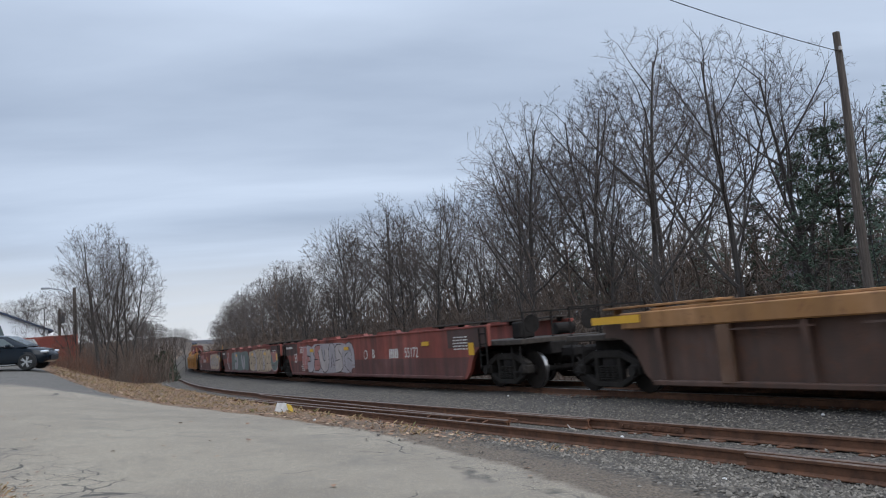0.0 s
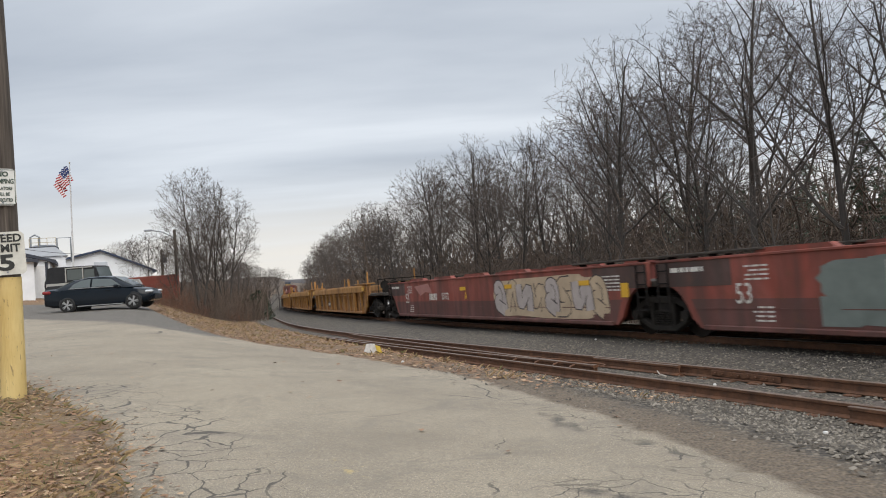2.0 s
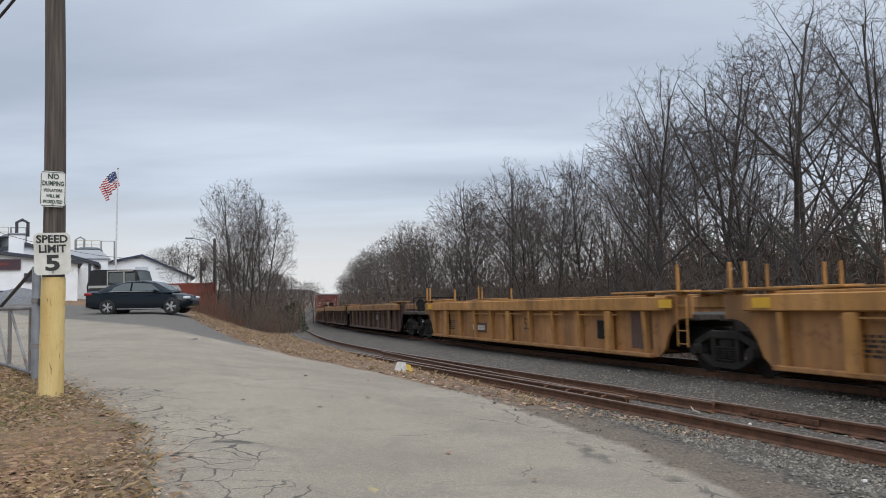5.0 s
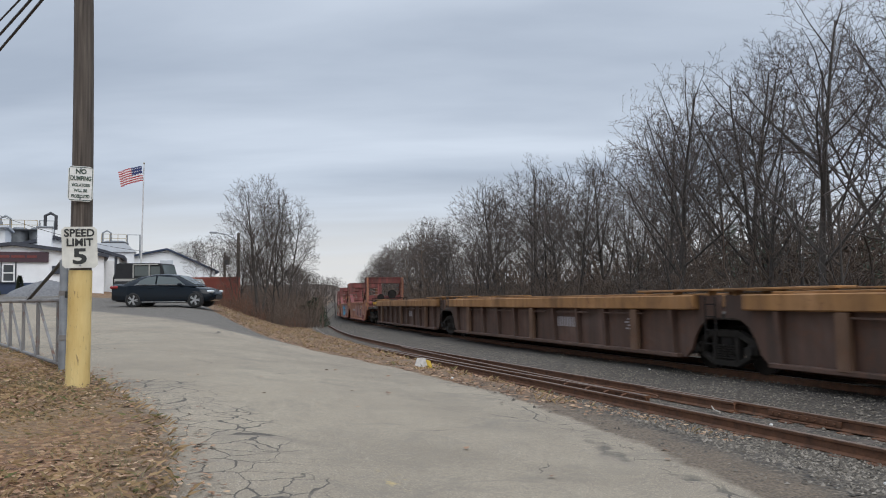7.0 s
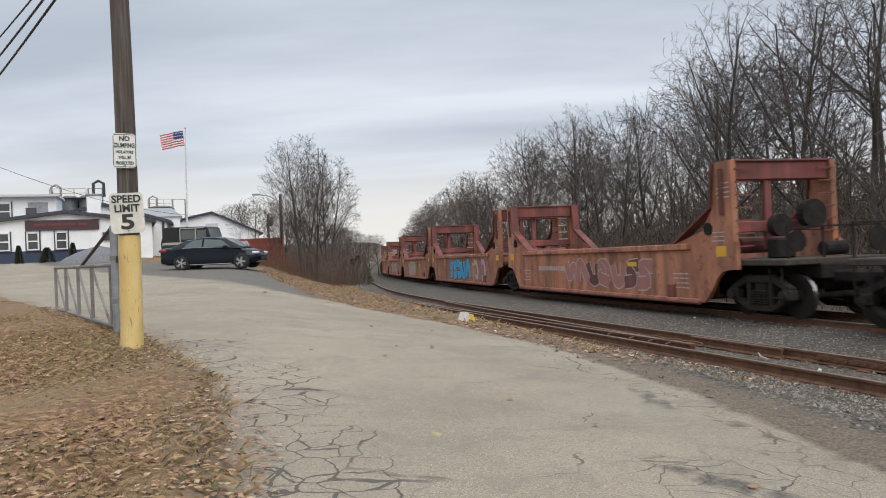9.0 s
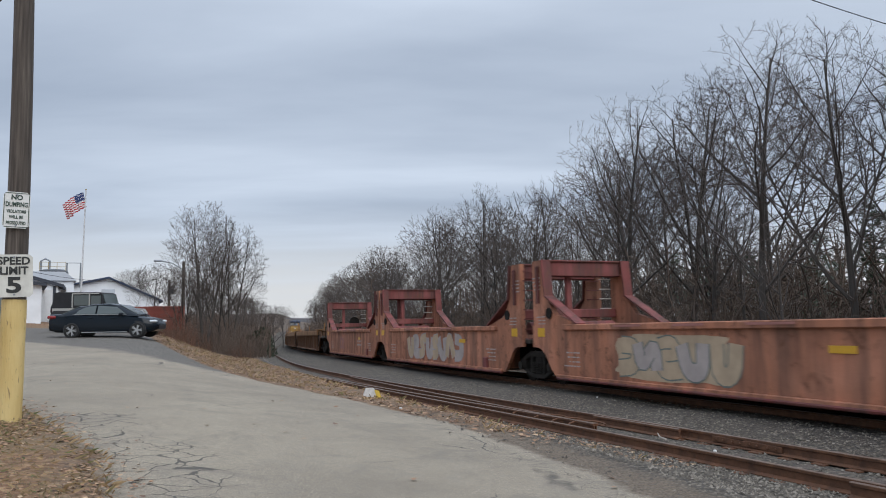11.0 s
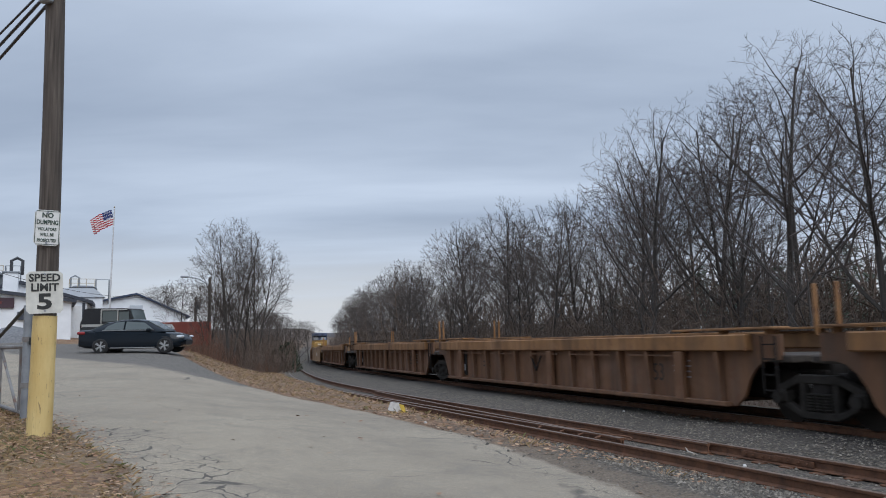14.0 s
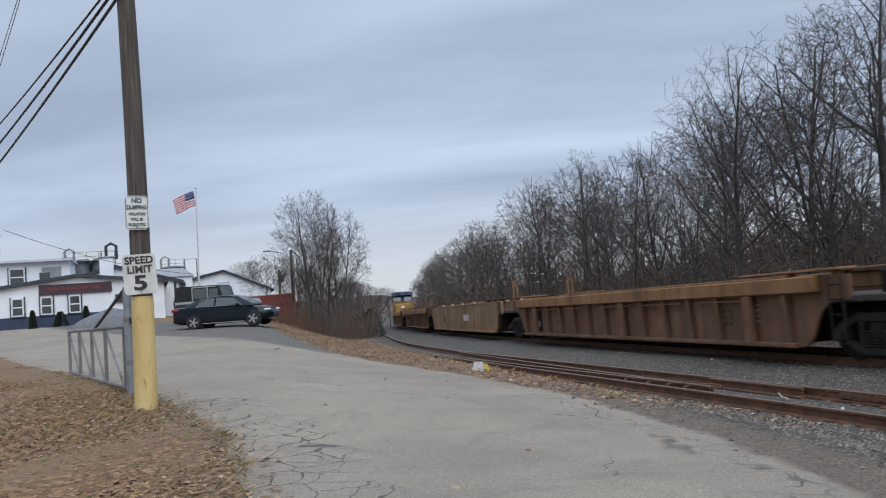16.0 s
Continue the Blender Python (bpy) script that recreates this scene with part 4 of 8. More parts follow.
def grass():
    x, y, z, _, rs = scatter(22000, 1, 18, -15, -8.0, lambda l, u: np.where(u < np.interp(l, [5, 8, 11.7, 16.5, 22.7], [-8.2, -8.4, -9.4, -11.4, -13.8]), np.exp(-((u + 9.6 + (l - 8) * 0.25) / 1.6) ** 2), 0.0))
    tuft = lambda l, u: (np.sin(l * 3.1 + u * 2.2) * np.sin(l * 1.7 - u * 4.1) > 0.25) * np.where(u > np.interp(l, [9, 14, 18, 22, 36], [-3.3, -3.6, -4.2, -5.4, -6.8]), 0.85, 0.0)
    x2, y2, z2, _, _ = scatter(14000, 9, 40, -6.6, -1.2, tuft)
    long_ = np.concatenate([np.ones(len(x)), np.full(len(x2), 1.5)])
    x, y, z = np.concatenate([x, x2]), np.concatenate([y, y2]), np.concatenate([z, z2 - 0.02])
    n = len(x)
    a, h, lean = rs.uniform(0, 6.28, n), rs.uniform(0.015, 0.055, n) * long_, rs.uniform(0.05, 0.15, n)
    b = rs.uniform(0, 6.28, n)
    p0 = np.stack([x - np.cos(a) * 0.0025 * long_, y - np.sin(a) * 0.0025 * long_, z + 0.02], 1)
    p1 = np.stack([x + np.cos(a) * 0.0025 * long_, y + np.sin(a) * 0.0025 * long_, z + 0.02], 1)
    p2 = np.stack([x + np.cos(b) * lean * 0.4, y + np.sin(b) * lean * 0.4, z + 0.04 + h * 0.7], 1)
    p3 = np.stack([x + np.cos(b) * lean, y + np.sin(b) * lean, z + 0.04 + h], 1)
    v = np.stack([p0, p1, p2, p3], 1).reshape(-1, 3)
    i = np.arange(n) * 4
    f = np.concatenate([np.stack([i, i + 1, i + 2], 1), np.stack([i + 1, i + 3, i + 2], 1)])
    tagged(new("dry_grass", bulk_mesh("dry_grass", v, f, ["grass"])), "short dry grass with a few green blades", "grass", kind="stuff")
    x, y, z, _, rs = scatter(15000, 1.5, 11, -10.6, -8.2, lambda l, u: np.exp(-((u - np.interp(l, [5, 8, 11.7], [-8.9, -9.2, -10.2])) / 0.42) ** 2) * (0.25 + 0.75 * (np.sin(l * 2.3 + u * 3) > -0.1)))
    n = len(x)
    a, b, h = rs.uniform(0, 6.28, n), rs.uniform(0, 6.28, n), rs.uniform(0.02, 0.06, n)
    foot = np.stack([x, y, z + 0.03], 1)
    w, tip = np.stack([np.cos(a), np.sin(a), a * 0], 1) * 0.003, np.stack([np.cos(b) * 0.05, np.sin(b) * 0.05, 0.02 + h], 1)
    v = np.stack([foot - w, foot + w, foot + tip], 1).reshape(-1, 3)
    tagged(new("green_grass", bulk_mesh("green_grass", v, np.arange(n * 3).reshape(-1, 3), ["greengrass"])), "thin green grass growing through the leaf litter", "grass", kind="stuff")

# ---- trees ----
def grow(rs, height, wide, limbs, twig, forks=1):
    """A bare tree as two shapes: trunk with limbs, and the crown of branches and fine twigs, grown out to a rounded outline."""
    trunk, crown = Shape(), Shape()
    mid, up, out = height * 0.58, height * 0.44, height * wide

    def room(p, d):
        """How far it is from p along d to the outline of the crown."""
        a = Vector((p.x / out, p.y / out, (p.z - mid) / up))
        b = Vector((d.x / out, d.y / out, d.z / up))
        qa, qb, qc = b.dot(b), a.dot(b), a.dot(a) - 1
        disc = qb * qb - qa * qc
        return max((-qb + math.sqrt(disc)) / qa, 0.0) if disc > 0 else 0.0

    def spray(p, d, length):
        """Fine twigs: narrow folded slivers that fan out from p."""
        side = d.orthogonal().normalized()
        side.rotate(Matrix.Rotation(rs.uniform(0, 6.28), 3, d))
        w, o = side * twig, d.cross(side) * twig
        crown.add([tuple(p - w), tuple(p + w), tuple(p + o), tuple(p + d * length)], [(0, 2, 3, 3), (2, 1, 3, 3)])

    def branch(p, d, length, rad, level):
        n = (8, 6, 4, 3)[level]
        pts, rads, q, w = [p.copy()], [rad], p.copy(), d.copy()
        for i in range(n):
            wild, rise = ((0.06, 0.04), (0.13, 0.055), (0.20, 0.03), (0.26, 0.01))[level]
            w = (w + Vector((rs.uniform(-1, 1), rs.uniform(-1, 1), rs.uniform(-0.7, 0.7))) * wild + Vector((0, 0, rise))).normalized()
            q = q + w * (length / n)
            pts.append(q.copy())
            rads.append(max(rad * (1 - (i + 1) / n * (0.80 if level == 0 else 0.72)), twig * 0.9))
        (trunk if level < 2 else crown).tube(pts, rads, 7 if level == 0 else (4 if level == 1 else 3), 0, level < 1)
        lo = (0.24, 0.16, 0.14, 0.12)[level]
        ref = (1, 0.30, 0.14, 0.07)[level] * height
        kids = limbs[level] if level == 0 else max(2, round(limbs[level] * rs.uniform(0.8, 1.2) * min(1.5, 0.25 + 0.75 * length / ref)))
        for k in range(kids):
            f = lo + (1 - lo) * (k + rs.uniform(0.2, 1.0)) / kids
            f = min(f, 0.995)
            i = min(int(f * n), n - 1)
            at = pts[i].lerp(pts[i + 1], f * n - i)
            ax = (pts[i + 1] - pts[i]).normalized()
            side = ax.orthogonal().normalized()
            side.rotate(Matrix.Rotation(k * 2.4 + rs.uniform(-0.7, 0.7), 3, ax))
            tilt = radians(rs.uniform(36, 64) - (14 * f if level == 0 else 0))
            dd = (ax * math.cos(tilt) + side * math.sin(tilt) + Vector((0, 0, 0.05))).normalized()
            if level == 3:
                spray(at, dd, rs.uniform(0.16, 0.42) * height / 14)
                continue
            free = room(at, dd)
            if level == 0:
                reach = max(free * rs.uniform(0.82, 1.0), height * 0.06)
            else:
                reach = min(length * rs.uniform(0.42, 0.72) * (1.15 - 0.45 * f), free * rs.uniform(0.85, 1.05) + height * 0.012)
            branch(at, dd, max(reach, height * 0.02), max(rads[i] * rs.uniform(0.45, 0.68), twig), level + 1)

    for k in range(forks):
        lean = Vector((rs.uniform(-0.05, 0.05), rs.uniform(-0.05, 0.05), 1)) if forks == 1 else Vector((0.2 * math.cos(k * 6.28 / forks), 0.2 * math.sin(k * 6.28 / forks), 1))
        branch(Vector((0, 0, -0.3)), lean.normalized(), height * 0.93, height * (0.0125 if forks == 1 else 0.009), 0)
    top = max(p[2] for p in crown.v)
    for s in (trunk, crown):
        s.v = [(p[0] * height / top, p[1] * height / top, p[2] * height / top) for p in s.v]
    return trunk, crown


def joined(name, shape, mats):
    """A joined mesh of triangles from a shape whose faces are quads, some of them folded to triangles."""
    f = []
    for a, b, c, d in shape.f:
        f.append((a, b, c))
        if d != c:
            f.append((a, c, d))
    return bulk_mesh(name, shape.v, f, mats)


def bare_tree(rs, height, wide, limbs, twig, label, forks=1):
    t, c = grow(rs, height, wide, limbs, twig, forks)
    r = root("bare_tree", None, label=label, category="tree", group="bare trees of the wood")
    part("trunk", t, "bark", r, smooth=True)
    part("crown", joined("crown", c, ["twig"]), None, r)
    return r


def pine_tree(rs, height):
    r = root("pine_tree", None, label="dark green pine with ragged open boughs among bare trees", category="tree", group="pines of the wood")
    t = Shape()
    top = Vector((rs.uniform(-0.2, 0.2), rs.uniform(-0.2, 0.2), height))
    t.tube([(0, 0, -0.3), top * 0.5, top], [height * 0.014, height * 0.009, 0.015], 6)
    v, f = [], []
    z = height * 0.22
    while z < height * 0.98:
        k = 1 - (z / height)
        for j in range(rs.randint(4, 7)):
            a = rs.uniform(0, 6.28)
            reach = height * (0.05 + 0.24 * k ** 0.8) * rs.uniform(0.55, 1.15)
            s = top * (z / height)
            e = s + Vector((math.cos(a) * reach, math.sin(a) * reach, reach * rs.uniform(-0.15, 0.55)))
            t.tube([s, s.lerp(e, 0.5) - Vector((0, 0, reach * 0.06)), e], [0.035, 0.022, 0.008], 3, 0, False)
            for q in range(int(4 + reach * 4)):
                c = s.lerp(e, rs.uniform(0.3, 1.03)) + Vector((rs.uniform(-1, 1), rs.uniform(-1, 1), rs.uniform(-0.6, 0.8))) * 0.24 * reach
                for n in range(9):
                    d = Vector((rs.uniform(-1, 1), rs.uniform(-1, 1), rs.uniform(-0.5, 1))).normalized() * rs.uniform(0.14, 0.30)
                    w = d.orthogonal().normalized() * 0.03
                    b = len(v)
                    v += [c - w, c + w, c + d]
                    f.append((b, b + 1, b + 2))
        z += height * rs.uniform(0.03, 0.06)
    part("trunk", t, "bark", r)
    part("foliage", bulk_mesh("foliage", v, f, ["needle"]), None, r)
    return r


def twig_heap(rs, stems, height, width, twig, mat="brush"):
    """Many thin stems from one foot, each with side twigs."""
    s = Shape()

    def cone(p, e, rad):
        d = e - p
        side = d.orthogonal().normalized() * rad
        other = d.normalized().cross(side)
        s.add([tuple(p + side), tuple(p - side), tuple(p + other), tuple(e)], [(0, 2, 3, 3), (2, 1, 3, 3)])

    for k in range(stems):
        a, q = rs.uniform(0, 6.28), width * math.sqrt(rs.uniform(0, 1))
        p = Vector((math.cos(a) * q, math.sin(a) * q, -0.1))
        d = Vector((rs.uniform(-0.4, 0.4), rs.uniform(-0.4, 0.4), 1)).normalized()
        h = height * rs.uniform(0.35, 1.0)
        pts = [p]
        for i in range(3):
            d = (d + Vector((rs.uniform(-1, 1), rs.uniform(-1, 1), rs.uniform(-0.5, 0.3))) * 0.28).normalized()
            pts.append(pts[-1] + d * h / 3)
        s.tube(pts, [twig * 1.6, twig * 1.3, twig, twig * 0.5], 3, 0, False)
        for j in range(17):
            i = rs.randint(0, 2)
            at = pts[i].lerp(pts[i + 1], rs.uniform(0.1, 1))
            cone(at, at + Vector((rs.uniform(-1, 1), rs.uniform(-1, 1), rs.uniform(-0.3, 1.0))).normalized() * h * rs.uniform(0.06, 0.20), twig * 0.8)
    return joined("twig_heap", s, [mat])


SKYLINE = ((-40, 10.5), (-31, 11.5), (-28, 14), (-26.5, 15.8), (-24.8, 18.2), (-21.9, 20), (-19.5, 19.7), (-17.5, 19.3), (-15.3, 20), (-12.7, 18.3), (-10, 17.4), (-8, 17), (-5.5, 15.9), (-4.0, 12.8), (-2.2, 10.9), (0, 10.2), (1.8, 9.5), (4.4, 10.2), (7.4, 8.2), (9, 5.9), (10.2, 5.0), (11.8, 5.4), (14.2, 3.7), (15, 3.3), (16.3, 2.0), (17.3, 1.65), (18.4, 0.6), (22, 0.8), (60, 2))


def skyline(az):
    return float(np.interp(az, *zip(*SKYLINE)))


def build_trees():
    rs = random.Random(11)
    kinds = []
    for k in range(6):
        kinds.append(bare_tree(rs, 14.0, rs.uniform(0.26, 0.33), [rs.choice((11, 13)), 6, 6, 6], 0.0068, "tall bare grey-brown tree at the edge of the wood", rs.choice((1, 1, 2))))
    for k in range(3):
        kinds.append(bare_tree(rs, 14.0, rs.uniform(0.34, 0.42), [11, 6, 5, 5], 0.015, "bare grey-brown tree deeper in the wood"))
    used = set()

    def plant(kind, x, y, h, base=14.0, sink=0.0):
        m = pose(x, y, ground_z(x, y) - sink, rs.uniform(-3, 3), rs.uniform(-3, 3), rs.uniform(0, 360)) @ Matrix.Diagonal((h / base, h / base, h / base, 1))
        if kind.name not in used:
            used.add(kind.name)
            kind.matrix_basis = m
            return kind
        o = copy_thing(kind, pose(0, 0, 0))
        o.matrix_basis = m
        return o

    def row(off, l0, l1, gap, low, high, pool):
        run = l0
        while run < l1:
            x, y, z = MAIN.at(run + rs.uniform(-0.7, 0.7), off + rs.uniform(-1.3, 1.3))
            az, r = math.degrees(math.atan2(-x, y)), math.hypot(x, y)
            h = r * math.tan(radians(skyline(az))) + 1.6 - ground_z(x, y)
            plant(rs.choice(pool), x, y, max(4.0, 1.0 * h * rs.uniform(low, high)))
            run += gap * rs.uniform(0.7, 1.3) * (1 + max(run, 0) / 70)

    def beside(az, off):
        """The place at that offset from the main track which lies at that bearing from the lane."""
        run = min(np.arange(-25, 110, 0.5), key=lambda q: abs(math.degrees(math.atan2(-MAIN.at(q, off)[0], MAIN.at(q, off)[1])) - az) if MAIN.at(q, off)[1] > 0 else 999)
        return MAIN.at(run, off)[:2]

    # the tallest crowns
    for k, (az, off) in enumerate(((-6.2, 9.5), (-10.6, 12), (-15.2, 9.5), (-20.6, 10.5), (-1.2, 11), (4.4, 10), (7.0, 12), (-25.4, 12), (11.6, 10), (14.4, 10))):
        x, y = beside(az, off)
        plant(kinds[k % 6], x, y, math.hypot(x, y) * math.tan(radians(skyline(az))) + 1.6 - ground_z(x, y))
    row(8.6, 12, 64, 11.0, 0.6, 0.92, kinds[:6])
    row(12.5, -6, 70, 12.5, 0.7, 0.92, kinds[:6])
    row(18.0, 10, 60, 12.0, 0.66, 0.96, kinds[6:])
    row(9.0, 64, 330, 5.0, 0.60, 1.0, kinds[6:])
    row(14.0, 60, 330, 6.0, 0.72, 1.06, kinds[6:])
    row(10.0, 34, 66, 5.5, 0.66, 1.0, kinds[6:])
    row(16.0, 38, 70, 7.0, 0.7, 1.0, kinds[6:])
    young = [bare_tree(rs, 14.0, rs.uniform(0.3, 0.36), [9, 4, 4, 3], 0.017, "slim young bare tree among the brush") for _ in range(3)]
    row(7.6, 4, 90, 4.8, 0.28, 0.5, young)
    row(10.6, 0, 110, 5.4, 0.3, 0.55, young)
    row(15.5, -4, 80, 7.5, 0.3, 0.55, young)
    full = bare_tree(rs, 14.0, 0.27, [11, 6, 5, 6], 0.010, "bare many-stemmed tree on the bank beside the siding", 3)
    # the lone pair of stems on the bank beyond the parked cars
    for az, r, h in ((24.5, 47, 9.0), (22.7, 49, 8.4), (23.6, 48, 7.0), (25.9, 51, 5.2)):
        x, y = -r * math.sin(radians(az)), r * math.cos(radians(az))
        o = plant(full, x, y, h)
        tagged(o, "bare many-stemmed tree on the bank beside the siding", group="bank trees")
    for az, r, h in ((20.3, 78, 5.2), (19.6, 95, 6.0), (21.2, 70, 5.0), (19.0, 118, 6.5), (28.6, 92, 7.0), (29.6, 98, 6.6), (21.9, 62, 4.6)):
        x, y = -r * math.sin(radians(az)), r * math.cos(radians(az))
        plant(kinds[6 + int(az) % 3], x, y, h)
    x, y = -30 * math.sin(radians(48.5)), 30 * math.cos(radians(48.5))
    plant(kinds[2], x, y, 7.0)
    # pines
    pines = [pine_tree(rs, 10.0) for _ in range(2)]
    for az, off, h in ((-28.2, 12, 8.6), (-31.5, 10, 8.8), (-25.8, 15, 8.2), (-34, 13, 9), (-22.5, 21, 7.8), (-9.5, 19, 6.6), (-11.5, 22, 7.4), (-15, 22, 6.5), (-3.5, 22, 6.0), (-18.5, 20, 7.0), (-37, 9, 9)):
        x, y = beside(az, off)
        plant(pines[int(off) % 2], x, y, h, 10.0)
    # undergrowth
    heaps = [twig_heap(rs, 34, 2.6, 1.1, 0.006) for _ in range(4)]
    thick = [twig_heap(rs, 34, 2.6, 1.3, 0.0125) for _ in range(3)]
    far = [twig_heap(rs, 24, 2.6, 1.5, 0.016) for _ in range(2)]

    def bush(me, x, y, h, label, name="bush", group="undergrowth"):
        o = new(name, me)
        tagged(o, label, "bush", group)
        o.matrix_basis = pose(x, y, ground_z(x, y), 0, 0, rs.uniform(0, 360)) @ Matrix.Diagonal((h * rs.uniform(0.8, 1.3) / 2.6, h * rs.uniform(0.8, 1.3) / 2.6, h / 2.6, 1))
        return o

    for off, l0, l1, gap, h0, h1, pool in ((6.4, -12, 70, 1.9, 1.6, 3.0, heaps), (8.6, -14, 80, 2.0, 2.6, 4.4, heaps), (11.5, -16, 90, 2.3, 3.0, 5.2, thick), (16, -20, 90, 2.8, 3.4, 6.0, thick),
                                           (22, -26, 110, 3.0, 4.0, 6.8, thick), (30, -34, 110, 3.2, 5.0, 8.0, thick), (38, -30, 90, 3.4, 6.0, 9.0, far),
                                           (6.8, 70, 330, 2.6, 2.6, 4.2, far), (10.0, 80, 330, 3.0, 3.6, 6.0, far), (15.0, 90, 330, 3.6, 4.5, 8.0, far)):
        run = l0
        while run < l1:
            x, y, _ = MAIN.at(run + rs.uniform(-0.5, 0.5), off + rs.uniform(-1, 1))
            bush(rs.choice(pool), x, y, rs.uniform(h0, h1) * (1.0 if run < 22 else 1.35), "tangled leafless brown brush under the trees")
            run += gap * rs.uniform(0.75, 1.25) * (1 + max(run, 0) / 130)
    rusty = []
    for me in heaps[:2]:
        c = me.copy()
        c.materials.clear()
        c.materials.append(MAT["rusty_brush"])
        rusty.append(c)
    for k in range(34):
        az, r = rs.uniform(21.2, 27.6), rs.uniform(38, 56)
        if az > 26 and r < 41:
            r += 6
        x, y = -r * math.sin(radians(az)), r * math.cos(radians(az))
        bush(rs.choice(rusty if az > 24.3 else heaps + rusty), x, y, rs.uniform(0.8, 2.3) if az > 24.5 else rs.uniform(0.6, 1.4), "reddish-brown leafless scrub on the bank", "bank_bush", "bank scrub")
    for k in range(70):
        run = rs.uniform(50, 175)
        x, y, _ = SIDING.at(run, -rs.uniform(3.4 if run < 80 else 2.8, 5 + run * 0.06))
        bush(rs.choice(far if run > 90 else thick), x, y, rs.uniform(2.2, 4.0) * (0.25 + run / 130), "grey-brown leafless scrub beside the siding", "bank_bush", "bank scrub")
    for k in range(20):
        az, r = rs.uniform(21.3, 25.0), rs.uniform(43, 52)
        x, y = -r * math.sin(radians(az)), r * math.cos(radians(az))
        bush(rs.choice(thick), x, y, rs.uniform(1.1, 2.5), "dense grey-brown brush round the bank trees", "bank_bush", "bank scrub")
    for k in range(14):
        run = 62 + 12 * k
        x, y, _ = SIDING.at(run, -rs.uniform(4.5, 9))
        plant(kinds[6 + k % 3], x, y, rs.uniform(5.0, 7.0) + run * 0.01)
    # dark cedars by the bend
    for az, r, h in ((20.9, 66, 2.0), (20.5, 70, 2.6), (20.2, 75, 2.6), (21.3, 62, 1.5)):
        x, y = -r * math.sin(radians(az)), r * math.cos(radians(az))
        v, f = [], []
        for k in range(1500):
            q = rs.uniform(0, 1)
            a, w = rs.uniform(0, 6.28), (1 - q) ** 0.7 * 0.42 * rs.uniform(0.5, 1.05)
            c = Vector((math.cos(a) * w * h, math.sin(a) * w * h, 0.05 + q * h))
            d = Vector((math.cos(a), math.sin(a), rs.uniform(0.1, 1.2))).normalized() * rs.uniform(0.1, 0.24)
            w2 = d.orthogonal().normalized() * 0.05
            b = len(v)
            v += [c - w2, c + w2, c + d]
            f.append((b, b + 1, b + 2))
        r_ = root("cedar", pose(x, y, ground_z(x, y)), label="small dark cedar on the bank beside the track", category="tree", group="cedars")
        part("foliage", bulk_mesh("foliage", v, f, ["cedar"]), None, r_)
        part("trunk", Shape().tube([(0, 0, -0.2), (0, 0, h * 0.7)], [0.06, 0.02], 6), "bark", r_)
    # low wooded hills far off
    for az0, az1, r, h, seed in ((8, 34, 900, 4, 1), (-60, 12, 700, 9, 2), (30, 75, 560, 9, 3)):
        s = Shape()
        n = 70
        v = []
        for k in range(n + 1):
            a = radians(az0 + (az1 - az0) * k / n)
            e = h * (0.75 + 0.5 * noise.noise((k * 0.13, seed, 0)) + 0.12 * noise.noise((k * 0.9, seed, 4)))
            for rr, zz in ((r - 60, -8), (r - 25, e * 0.55), (r, e), (r + 50, -8)):
                v.append((-rr * math.sin(a), rr * math.cos(a), zz))
        f = [(k * 4 + j, k * 4 + j + 1, k * 4 + j + 5, k * 4 + j + 4) for k in range(n) for j in range(3)]
        s.add(v, f)
        tagged(part("far_hill", s, "hill", None, "low blue-grey wooded hill in the far distance", smooth=True), category="hill", kind="structure")

# ---- the train ----
PITCH, SHORT = 20.5, 16.46          # between the trucks of a long and a short well unit
SILL, TOP, HALF = 0.25, 1.70, 1.46  # heights over the rail and half the width of a unit


